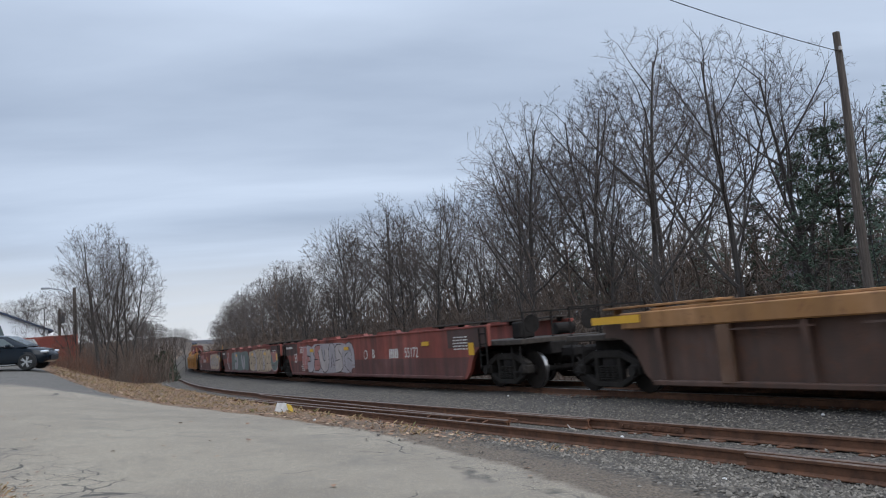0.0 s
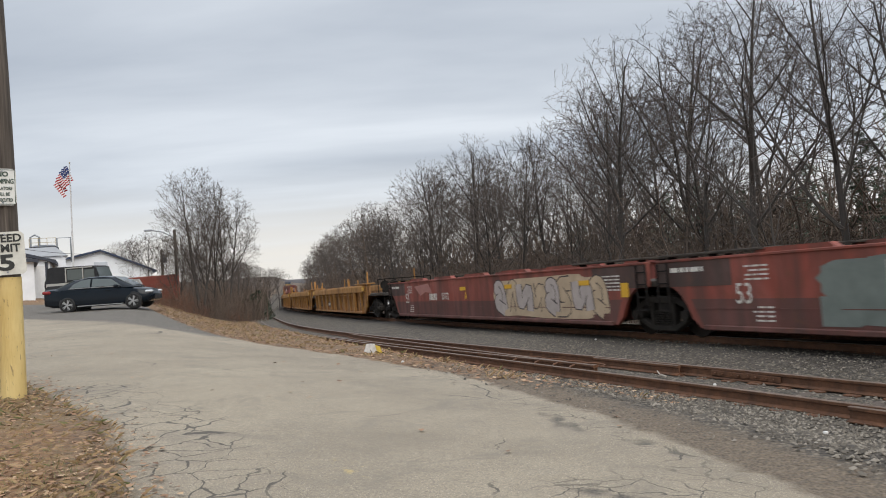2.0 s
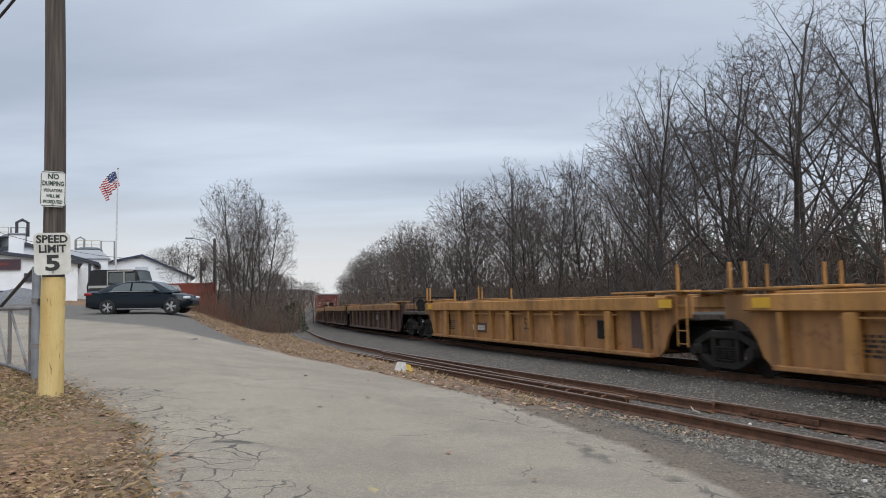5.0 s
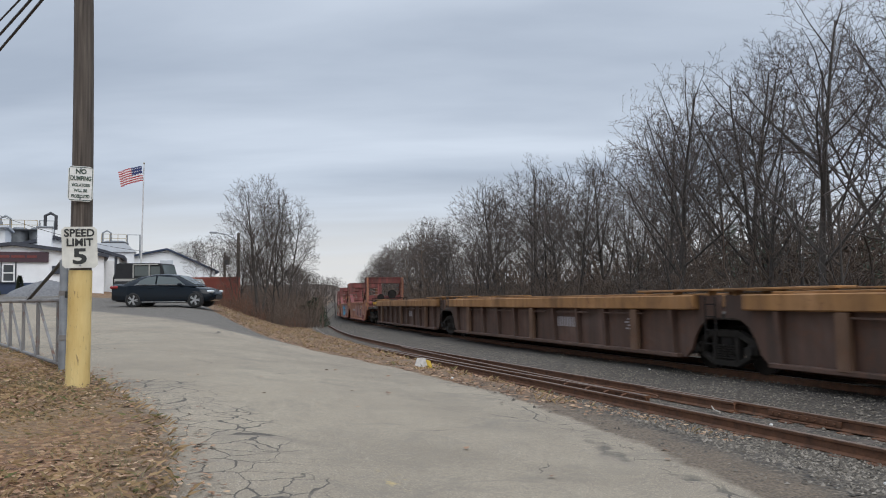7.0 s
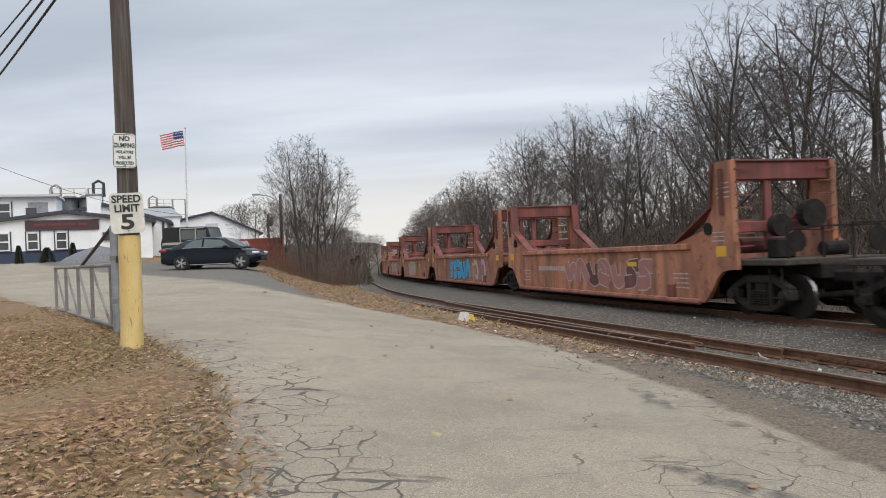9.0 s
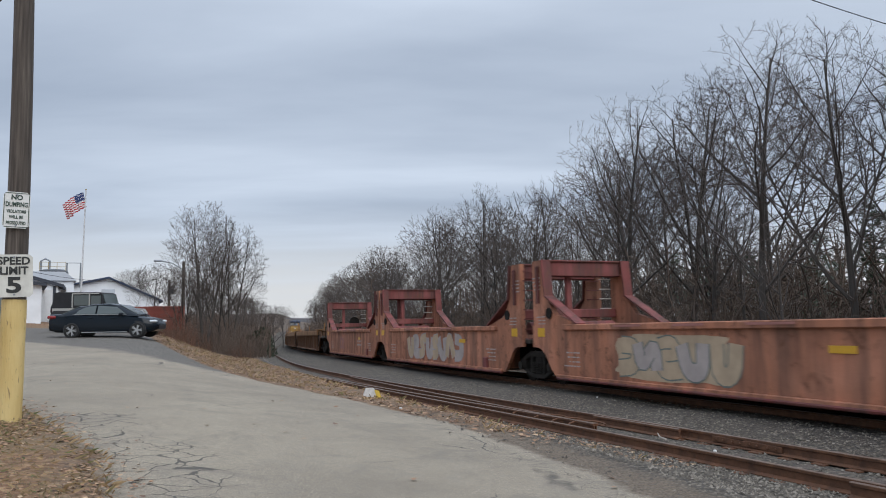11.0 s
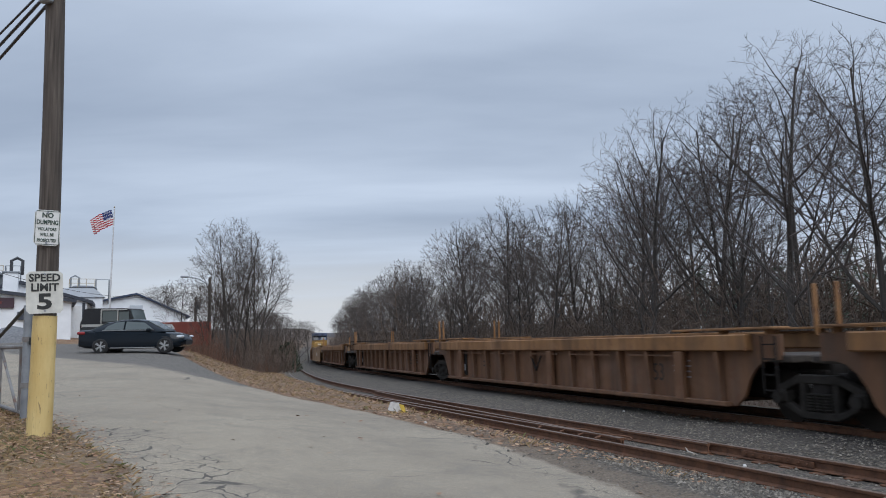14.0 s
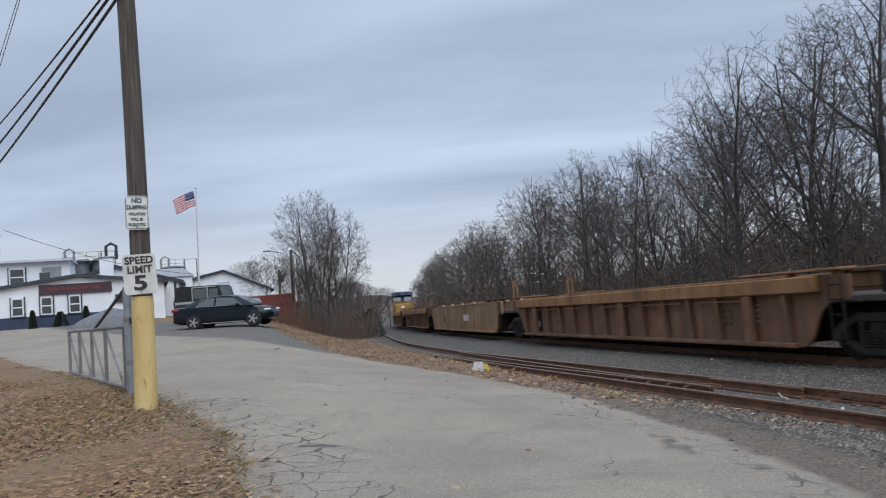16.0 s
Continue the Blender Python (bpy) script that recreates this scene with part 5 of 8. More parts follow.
def truck_parts():
    """Shared meshes of a three-piece truck."""
    wheel = Shape().disc((0, 0, 0), 0.46, 0.1, "y", 24, profile=[(0.10, -0.09), (0.13, -0.07), (0.14, -0.03), (0.36, 0.005), (0.39, -0.045), (0.46, -0.05), (0.455, 0.06), (0.485, 0.065), (0.485, 0.085), (0.36, 0.085), (0.14, 0.05), (0.1, 0.1)])
    wheel.m = [1 if 20 <= (i // 24) * 4 < 24 else 0 for i in range(len(wheel.m))]
    frame_ = Shape()
    for a, b, w in (((-1.02, 0.60), (-0.46, 0.84), 0.15), ((-0.48, 0.84), (0.48, 0.84), 0.17), ((0.46, 0.84), (1.02, 0.60), 0.15), ((-0.9, 0.40), (-0.42, 0.18), 0.12),
                    ((-0.44, 0.18), (0.44, 0.18), 0.14), ((0.42, 0.18), (0.9, 0.40), 0.12), ((-0.38, 0.18), (-0.38, 0.84), 0.13), ((0.38, 0.18), (0.38, 0.84), 0.13)):
        frame_.bar((a[0], 0, a[1]), (b[0], 0, b[1]), 0.17, w, 0.02)
    for x in (-0.9, 0.9):
        frame_.box((x, 0, 0.5), (0.30, 0.26, 0.26), 0.04)
        frame_.disc((x, -0.16, 0.48), 0.12, 0.1, "y", 12)
    coil = Shape().disc((0, 0, 0.425), 0.09, 0.34, "z", 10, profile=[(0.09 if k % 2 else 0.068, -0.16 + 0.32 * k / 12) for k in range(13)])
    bolster = Shape().box((0, 0, 0.66), (0.44, 2.2, 0.26), 0.04).box((0, 0, 0.84), (0.7, 0.7, 0.16), 0.03)
    axle = Shape().tube([(0, -1.0, 0), (0, 1.0, 0)], 0.075, 10)
    return dict(wheel=wheel.mesh("wheel", ["wheel", "tread"], True), side_frame=frame_.mesh("side_frame", "truckgrey"), spring=coil.mesh("spring", "truckgrey"),
                truck=bolster.mesh("truck", "under"), axle=axle.mesh("axle", "under", True))


def put_truck(parent, x, kit):
    t = part("truck", kit["truck"], None, parent, m=pose(x, 0, 0))
    for s in (-1, 1):
        turn_ = pose(0, 0, 0, 0, 0, 180) if s > 0 else pose(0, 0, 0)
        part("side_frame", kit["side_frame"], None, t, m=pose(0, s * 1.06, 0) @ turn_)
        for q in (-0.2, 0.0, 0.2):
            part("spring", kit["spring"], None, t, m=pose(q, s * 1.10, 0))
        part("axle", kit["axle"], None, t, m=pose(s * 0.9, 0, 0.46))
        for e in (-1, 1):
            part("wheel", kit["wheel"], None, t, m=pose(e * 0.9, s * 0.755, 0.46) @ (pose(0, 0, 0, 0, 0, 180) if s < 0 else pose(0, 0, 0)))


def side_outline(p, low_end, end_a, end_b):
    """Outline in x, z of a unit's side: a deep middle, and shallow ends arched over the trucks."""
    def arch(x, e):
        return [(x + e * q, z) for q, z in ((0.62, low_end), (0.86, low_end - 0.05), (1.08, low_end - 0.2), (1.26, low_end - 0.42), (1.42, SILL + 0.2), (1.66, SILL))]
    return [(-p / 2 + end_a, TOP), (-p / 2 + end_a, low_end)] + arch(-p / 2, 1) + arch(p / 2, -1)[::-1] + [(p / 2 - end_b, low_end), (p / 2 - end_b, TOP)]


STROKES = (((0.05, 0.92), (0.9, 0.88), (0.15, 0.12), (1.0, 0.08)), ((0.12, 0.0), (0.15, 1.0), (0.85, 0.85), (0.3, 0.52), (0.95, 0.3), (0.2, 0.04)),
           ((0.05, 1.0), (0.12, 0.1), (0.75, 0.02), (0.9, 1.0)), ((0.95, 0.85), (0.2, 1.0), (0.12, 0.55), (0.9, 0.45), (0.85, 0.0), (0.0, 0.1)),
           ((0.0, 0.0), (0.35, 1.0), (0.65, 0.95), (1.0, 0.0)), ((0.9, 0.95), (0.1, 0.9), (0.05, 0.1), (0.95, 0.05)), ((0.0, 0.0), (0.1, 1.0), (0.8, 0.1), (0.95, 1.0)))


def ribbon(path, half, y, s):
    """A flat sprayed stroke of the given half width along a path in x, z."""
    v, n = [], len(path)
    for i, (px, pz) in enumerate(path):
        (ax, az), (bx, bz) = path[max(i - 1, 0)], path[min(i + 1, n - 1)]
        d = math.hypot(bx - ax, bz - az) or 1.0
        nx, nz = -(bz - az) / d * half, (bx - ax) / d * half
        yy = y + s * 0.0002 * i
        v += [(px + nx, yy, pz + nz), (px - nx, yy, pz - nz)]
    f = [(2 * i, 2 * i + 1, 2 * i + 3, 2 * i + 2) for i in range(n - 1)]
    return Shape().add(v, f)


def graffiti(parent, s, x0, x1, z0, z1, fills, line, seed, n=7, back=""):
    """Fat sprayed strokes with an outline, a few millimetres proud of the side s; unreadable shapes only."""
    rs = random.Random(seed)
    y = s * (face_of(parent) + 0.005)
    w, h = (x1 - x0) / n, z1 - z0
    if back:
        ring = []
        for j in range(40):
            a = 2 * math.pi * j / 40
            c, d = math.cos(a), math.sin(a)
            q = 1 + 0.05 * math.sin(7 * a + seed) + 0.04 * math.sin(11 * a)
            ring.append(((x0 + x1) / 2 + math.copysign(abs(c) ** 0.45, c) * (x1 - x0) / 2 * q, (z0 + z1) / 2 + math.copysign(abs(d) ** 0.45, d) * h / 2 * min(q, 1.03)))
        part("spray_ground", Shape().prism(ring, y, y + s * 0.001), back, parent)
    half = min(0.19 * h, 0.23 * w)
    for k in range(n):
        cell = rs.choice(STROKES)
        lean, wide = rs.uniform(-0.1, 0.2), w * rs.uniform(0.85, 1.1)
        path = [(x0 + w * k + wide * px + lean * h * pz + rs.uniform(-0.04, 0.04), z0 + half + (h - 2 * half) * min(max(pz + rs.uniform(-0.06, 0.06), 0), 1)) for px, pz in cell]
        for _ in range(2):
            cut = [path[0]]
            for p, q in zip(path, path[1:]):
                cut += [(p[0] * 0.75 + q[0] * 0.25, p[1] * 0.75 + q[1] * 0.25), (p[0] * 0.25 + q[0] * 0.75, p[1] * 0.25 + q[1] * 0.75)]
            path = cut + [path[-1]]
        lift = s * (0.002 + 0.007 * (k % 2))
        part("spray_outline", ribbon(path, half + 0.035, y + lift, s), line, parent)
        part("spray_fill", ribbon(path[:], half, y + lift + s * 0.0006, s), fills[k % len(fills)], parent)


def face_of(parent):
    """Where the flat of a unit's side lies."""
    return HALF - 0.09 if "ribbed" in parent["label"] else HALF


def stencil_bars(parent, s, x, z, rows, width, mat="stencil", size=0.034, gap=0.085, name="stencil", lift=0.004):
    rs = random.Random(int(x * 37 + z * 11))
    sh = Shape()
    for k in range(rows):
        q = x - width / 2
        end = x + width / 2 * rs.uniform(0.75, 1)
        while q < end:
            w = rs.uniform(0.08, 0.26) if size < 0.2 else rs.uniform(0.09, 0.15)
            sh.box((q + w / 2, s * (face_of(parent) + lift), z - k * gap), (w, 0.003, size))
            q += w + 0.05
    tagged(part(name, sh, mat, parent), kind="stuff")


def side_text(parent, s, x, z, text, h, mat, wide=0.8):
    m = pose(x, s * (face_of(parent) + 0.005), z, 90, 0, 0 if s < 0 else 180)
    letters("lettering", text, h, mat, parent, m, "", wide)


def rail_posts(parent, x, h, mat, n=3, wide=0.35):
    for s in (-1, 1):
        for k in range(n):
            part("corner_post", Shape().box((x + (k - (n - 1) / 2) * wide, s * 1.3, TOP + h / 2 - 0.05), (0.06, 0.07, h), 0.01), mat, parent)


def well_unit(name, label, p, style, c_side, c_chord, c_rib, kit, trucks, ends, step_ends=True):
    """One well unit, x along the train, rail tops at z = 0. trucks and ends: which ends (-1, 1) carry a truck and an end platform with a coupler."""
    r = root(name, None, label=label, category="well car", group="units of the freight train")
    ea = -1.2 if -1 in ends else 0.35
    eb = -1.2 if 1 in ends else 0.35
    low_end = 1.12
    outline = side_outline(p, {"ribbed": 1.2, "smooth": 1.16}.get(style, 1.06), max(ea, 0.3), max(eb, 0.3))
    inner = -p / 2 + 2.3
    for s in (-1, 1):
        y0, y1 = s * (HALF - 0.16 if style == "ribbed" else HALF - 0.10), s * (HALF - 0.09 if style == "ribbed" else HALF)
        side = part("side_panel", Shape().prism(outline, y0, y1), c_side, r)
        part("bottom_sill", Shape().box((0, s * (HALF - 0.02), SILL + 0.03), (p - 3.6, 0.2, 0.10), 0.015), c_side if style != "smooth" else "redlow" if c_side == "red" else c_side, r)
        lo, hi = -p / 2 + max(ea, 0.3), p / 2 - max(eb, 0.3)
        if style == "ribbed":
            part("top_chord", Shape().box(((lo + hi) / 2, s * (HALF - 0.05), TOP - 0.16), (hi - lo - 1.5, 0.32, 0.34), 0.025), c_chord, r)
            part("chord_lip", Shape().box(((lo + hi) / 2, s * (HALF - 0.06), TOP + 0.035), (hi - lo - 3.2, 0.2, 0.05), 0.01), c_chord, r)
            n = 14 if c_side == "ochre" else 11
            rib = Shape().box((0, 0, 0), (0.12, 0.13, TOP - 0.40 - SILL), 0.015)
            taper = Shape()
            taper.prism([(0, 0.53), (0.19 * -s, 0.53), (0.19 * -s, -0.53), (0.06 * -s, -0.53)], -0.07, 0.07, 0, "x")
            ribm = taper.mesh("rib", c_rib)
            wide_ = Shape().box((0, 0, 0), (0.30, 0.14, TOP - 0.38 - SILL), 0.02).mesh("wide_rib", {"ochre": c_rib, "brown": "ribdull"}.get(c_side, c_chord))
            for k in range(n):
                x = -p / 2 + 2.05 + (p - 4.1) * k / (n - 1)
                big_ = k in ((1, 6, 12) if n == 14 else (1, 5, 9))
                part("rib", wide_ if big_ else ribm, None, r, m=pose(x, s * (HALF + 0.03) if big_ else s * (HALF + 0.075), (TOP - 0.34 + SILL) / 2 + 0.02))
            for k in range(5):
                x = -p / 2 + 4.4 + (p - 8.8) * k / 4
                part("grab_rail", Shape().bar((x - 1.1, s * (HALF + 0.04), TOP - 0.44), (x + 1.0, s * (HALF + 0.04), TOP - 0.44), 0.035), c_rib, r)
        elif style == "smooth":
            part("top_lip", Shape().box(((lo + hi) / 2, s * (HALF - 0.05), TOP + 0.01), (hi - lo, 0.16, 0.06), 0.012), c_chord, r)
            for k in range(5):
                x = -p / 2 + 4.2 + (p - 8.4) * k / 4
                part("guide_hood", Shape().prism([(x - 0.95, TOP + 0.03), (x + 0.95, TOP + 0.03), (x + 0.8, TOP + 0.13), (x - 0.8, TOP + 0.13)], s * (HALF - 0.2), s * (HALF - 0.02)), c_chord, r)
            for e in (-1, 1):
                part("end_panel", Shape().box((e * (p / 2 - 1.5), s * (HALF + 0.001), 1.41), (2.3, 0.008, 0.54)), "redgrime" if c_side == "red" else c_side, r)
            part("lower_panel", Shape().prism([(-p / 2 + 1.75, SILL + 0.02), (p / 2 - 1.75, SILL + 0.02), (p / 2 - 1.4, SILL + 0.62), (-p / 2 + 1.4, SILL + 0.62)], s * (HALF - 0.02), s * (HALF + 0.002)), "redlow" if c_side == "red" else c_side, r)
            part("seam", Shape().box((0, s * (HALF + 0.004), SILL + 0.42), (p - 3.4, 0.012, 0.02)), "redlow" if c_side == "red" else c_side, r)
        else:
            part("top_chord", Shape().box((0, s * (HALF - 0.04), TOP - 0.06), (p - 4.4, 0.24, 0.16), 0.02), c_side, r)
            part("sill_pipe", Shape().tube([(-p / 2 + 1.8, s * (HALF + 0.05), SILL - 0.02), (p / 2 - 1.8, s * (HALF + 0.05), SILL - 0.02)], 0.045, 8), c_chord, r)
            part("jacking_pad", Shape().box((-p / 2 + 3.1, s * (HALF + 0.03), SILL + 0.25), (0.34, 0.1, 0.34), 0.02), c_chord, r)
    # the well: floor beams and inner ends
    part("well_floor", Shape().box((0, 0, SILL + 0.02), (p - 5.2, 2 * HALF - 0.25, 0.06)), "deck", r)
    for e in (-1, 1):
        part("well_end", Shape().box((e * (p / 2 - 2.45), 0, (SILL + low_end) / 2 + 0.05), (0.1, 2 * HALF - 0.22, low_end - SILL)), c_side, r)
        out = 1.25 if e in ends else 0.0
        # sill box, added deep and near black to darken the see-through gap at the truck
        part("centre_sill", Shape().box((e * (p / 2 - 1.25), 0, 0.68), (2.3, 1.1, 0.62), 0.03), "under", r)
        part("end_deck", Shape().box((e * (p / 2 - 1.25 + out / 2), 0, low_end + 0.10), (2.3 + out, 2 * HALF - 0.24, 0.14), 0.02), "deck", r)
        part("end_sill", Shape().box((e * (p / 2 - 0.7 + out / 2), 0, low_end - 0.12), (1.3 + out, 0.9, 0.34), 0.03), "under", r)
        if style != "bulk":
            for s in (-1, 1):
                part("running_board", Shape().box((e * (p / 2 - 2.0), s * (HALF - 0.22), TOP + 0.12), (3.1, 0.5, 0.05), 0.01), "deck" if style == "smooth" else c_chord, r)
                for k in (-1.3, 0.0, 1.3):
                    part("board_bracket", Shape().box((e * (p / 2 - 2.0) + k, s * (HALF - 0.16), TOP + 0.04), (0.06, 0.2, 0.12)), "under" if style == "smooth" else c_chord, r)
                if e > 0 and style == "ribbed":
                    continue
                lad = Shape()
                for z in (0.62, 0.92, 1.22, 1.5):
                    lad.bar((e * (p / 2 - 0.72), s * (HALF + 0.03), z), (e * (p / 2 - 0.36), s * (HALF + 0.03), z), 0.028)
                for q in (0.72, 0.36):
                    lad.bar((e * (p / 2 - q), s * (HALF + 0.03), 0.55), (e * (p / 2 - q), s * (HALF + 0.03), 1.66), 0.028)
                part("ladder", lad, c_chord if c_side == "yellowside" else "under", r)
        if e in ends:
            x = e * (p / 2 + 1.1)
            part("coupler", Shape().box((x + e * 0.35, 0, 0.88), (0.75, 0.26, 0.28), 0.05).box((x + e * 0.72, 0.05, 0.88), (0.22, 0.36, 0.30), 0.06), "under", r)
            hose = [(x, -0.35, 0.85), (x + e * 0.2, -0.36, 0.5), (x + e * 0.5, -0.34, 0.35), (x + e * 0.75, -0.3, 0.55)]
            part("air_hose", Shape().tube(hose, 0.03, 6), "under", r)
            if style == "bulk":
                for yy, zz, rr in ((-0.5, 2.3, 0.34), (0.4, 2.05, 0.26)):
                    part("brake_drum", Shape().disc((x - e * 1.25, yy, zz), rr, 0.22, "x", 18), "under", r)
            part("brake_cylinder", Shape().disc((x - e * 0.75, -0.62, low_end + 0.36), 0.16, 0.6, "y", 16), "under", r)
            part("brake_box", Shape().box((x - e * 1.15, 0.45, low_end + 0.4), (0.42, 0.5, 0.46), 0.04), "under", r)
            part("brake_wheel", Shape().disc((x - e * 0.2, 0.8, low_end + 0.55), 0.24, 0.03, "x", 18), "under", r)
            part("end_rail", Shape().bar((x, -1.2, low_end + 0.85), (x, 1.2, low_end + 0.85), 0.04).bar((x, -1.2, low_end), (x, -1.2, low_end + 0.87), 0.04).bar((x, 1.2, low_end), (x, 1.2, low_end + 0.87), 0.04).bar((x, 0.3, low_end), (x, 0.3, low_end + 0.87), 0.04), "under", r)
            for s in (-1, 1):
                part("stirrup_step", Shape().bar((x - e * 0.1, s * 1.3, 0.45), (x - e * 0.5, s * 1.3, 0.45), 0.03).bar((x - e * 0.1, s * 1.3, 0.45), (x - e * 0.1, s * 1.3, 1.1), 0.03).bar((x - e * 0.5, s * 1.3, 0.45), (x - e * 0.5, s * 1.3, 1.1), 0.03), "under", r)
    if style == "bulk":
        for e in (-1, 1):
            x0 = e * (p / 2 - 0.42)
            tall = 3.62
            for s in (-1, 1):
                part("bulkhead_post", Shape().prism([(x0, 1.1), (x0, tall), (x0 - e * 0.62, tall), (x0 - e * 0.78, 2.55), (x0 - e * 1.25, 2.0), (x0 - e * 2.5, TOP + 0.02), (x0 - e * 2.5, TOP - 0.2), (x0 - e * 1.2, 1.1)], s * (HALF - 0.16), s * (HALF - 0.01)), c_side, r)
                part("bulkhead_flange", Shape().bar((x0 - e * 0.66, s * (HALF - 0.08), tall), (x0 - e * 0.8, s * (HALF - 0.08), 2.55), 0.3, 0.05).bar((x0 - e * 0.8, s * (HALF - 0.08), 2.55), (x0 - e * 2.5, s * (HALF - 0.08), TOP + 0.02), 0.3, 0.05), c_chord, r)
                part("lifting_eye", Shape().disc((x0 - e * 0.95, s * (HALF + 0.0), 2.05), 0.16, 0.06, "y", 14), "under", r)
                part("guide_block", Shape().box((x0 - e * 0.35, s * (HALF + 0.03), 2.9), (0.10, 0.08, 1.1), 0.01), c_chord, r)
                for z in np.arange(1.3, 3.5, 0.3):
                    part("rung", Shape().bar((x0 + e * 0.02, s * (HALF - 0.1), z), (x0 + e * 0.02, s * (HALF - 0.55), z), 0.03), "stencil" if e > 0 else c_chord, r)
            part("cross_beam", Shape().box((x0 - e * 0.32, 0, tall - 0.24), (0.5, 2 * HALF - 0.34, 0.46), 0.02), c_chord, r)
            part("cross_beam", Shape().box((x0 - e * 0.32, 0, tall - 0.02), (0.62, 2 * HALF - 0.34, 0.05), 0.01), c_chord, r)
            part("lower_beam", Shape().box((x0 - e * 0.2, 0, 2.05), (0.16, 2 * HALF - 0.34, 0.26), 0.02), c_chord, r)
            part("upright", Shape().box((x0 - e * 0.2, 0.35, 2.4), (0.14, 0.18, 1.8), 0.02), c_chord, r)
            part("air_tank", Shape().tube([(x0 - e * 0.75, -0.8, 1.62), (x0 - e * 0.75, 0.8, 1.62)], 0.2, 12), c_chord, r)
    for e in trucks:
        put_truck(r, e * p / 2, kit)
    return r


def engine():
    r = root("locomotive", None, label="dark blue and golden yellow diesel engine closing the train", category="locomotive")
    part("underframe", Shape().box((0, 0, 1.35), (21.5, 2.9, 0.28), 0.04), "under", r)
    part("nose", Shape().prism([(-10.3, 1.5), (-10.3, 2.75), (-10.15, 2.95), (-8.7, 3.05), (-8.7, 1.5)], -0.95, 0.95), "locoyellow", r)
    part("cab", Shape().prism([(-8.75, 1.5), (-8.75, 3.3), (-5.9, 3.3), (-5.9, 1.5)], -1.42, 1.42), "locoyellow", r)
    part("cab_top", Shape().prism([(-8.745, 3.3), (-8.4, 4.35), (-8.0, 4.55), (-5.9, 4.6), (-5.9, 3.3)], -1.415, 1.415), "locoblue", r)
    part("cab_roof", Shape().prism([(-8.95, 4.2), (-8.5, 4.62), (-7.2, 4.74), (-5.8, 4.7), (-5.8, 4.45), (-8.2, 4.4)], -1.46, 1.46), "locoblue", r)
    for y in (-0.72, 0.72):
        part("windscreen", Shape().prism([(-8.79, 3.38), (-8.49, 4.28), (-8.43, 4.28), (-8.73, 3.38)], y - 0.5, y + 0.5), "glass", r)
        part("number_box", Shape().box((-8.72, y * 0.75, 4.46), (0.3, 0.5, 0.2), 0.03), "locoblue", r)
    for s in (-1, 1):
        part("cab_window", Shape().box((-7.3, s * 1.43, 3.75), (1.3, 0.04, 0.75), 0.01), "glass", r)
        part("handrail", Shape().bar((-10.4, s * 1.35, 2.45), (10.4, s * 1.35, 2.45), 0.04), "locoyellow", r)
        for x in np.arange(-10.4, 10.5, 1.6):
            part("stanchion", Shape().bar((x, s * 1.35, 1.45), (x, s * 1.35, 2.45), 0.04), "locoyellow", r)
        for k in range(9):
            part("hood_door", Shape().box((-4.6 + k * 1.2, s * 0.93, 2.55), (1.0, 0.05, 1.7), 0.01), "locoblue", r)
        part("stripe", Shape().box((0, s * 1.46, 1.42), (21.0, 0.02, 0.16)), "locoyellow", r)
        part("step_well", Shape().box((-9.9, s * 1.25, 0.75), (0.7, 0.4, 1.0), 0.03), "locoyellow", r)
        part("head_lamp", Shape().disc((-10.33, s * 0.16, 2.55), 0.11, 0.05, "x", 14), "lamp", r)
        part("ditch_lamp", Shape().disc((-10.75, s * 0.85, 1.62), 0.1, 0.06, "x", 14), "lamp", r)
    part("hood", Shape().box((2.2, 0, 2.85), (16.2, 1.8, 2.8), 0.12), "locoblue", r)
    part("radiator", Shape().prism([(5.8, 4.1), (5.8, 4.45), (6.2, 4.7), (10.1, 4.7), (10.4, 4.45), (10.4, 4.1)], -1.45, 1.45), "locoblue", r)
    part("exhaust", Shape().box((1.2, 0, 4.4), (0.9, 0.6, 0.3), 0.05), "under", r)
    part("fuel_tank", Shape().prism([(-1.35, 0.5), (-1.45, 0.9), (-1.35, 1.25), (1.35, 1.25), (1.45, 0.9), (1.35, 0.5)], -3.4, 3.4, 0, "x"), "under", r)
    part("pilot", Shape().prism([(-10.75, 1.5), (-10.95, 0.25), (-10.75, 0.2), (-10.5, 1.5)], -1.45, 1.45), "locoblue", r)
    part("coupler", Shape().box((-11.2, 0, 0.88), (0.7, 0.28, 0.3), 0.05), "under", r)
    for x in (-6.9, 6.9):
        t = part("truck", Shape().box((x, 0, 0.78), (4.6, 2.2, 0.3), 0.05), "under", r)
        for s in (-1, 1):
            part("side_frame", Shape().prism([(x - 2.3, 0.5), (x - 2.3, 0.95), (x + 2.3, 0.95), (x + 2.3, 0.5), (x + 1.2, 0.3), (x - 1.2, 0.3)], s * 1.0, s * 1.15), "under", t)
            for q in (-1.85, 0, 1.85):
                part("wheel", Shape().disc((x + q, s * 0.755, 0.53), 0.53, 0.14, "y", 22), "wheel", t, smooth=True)
    return r


TRAIN = []     # (thing, run of its middle at the clip's start, half its wheel base)
SPEED = 21.9
K = 1.04


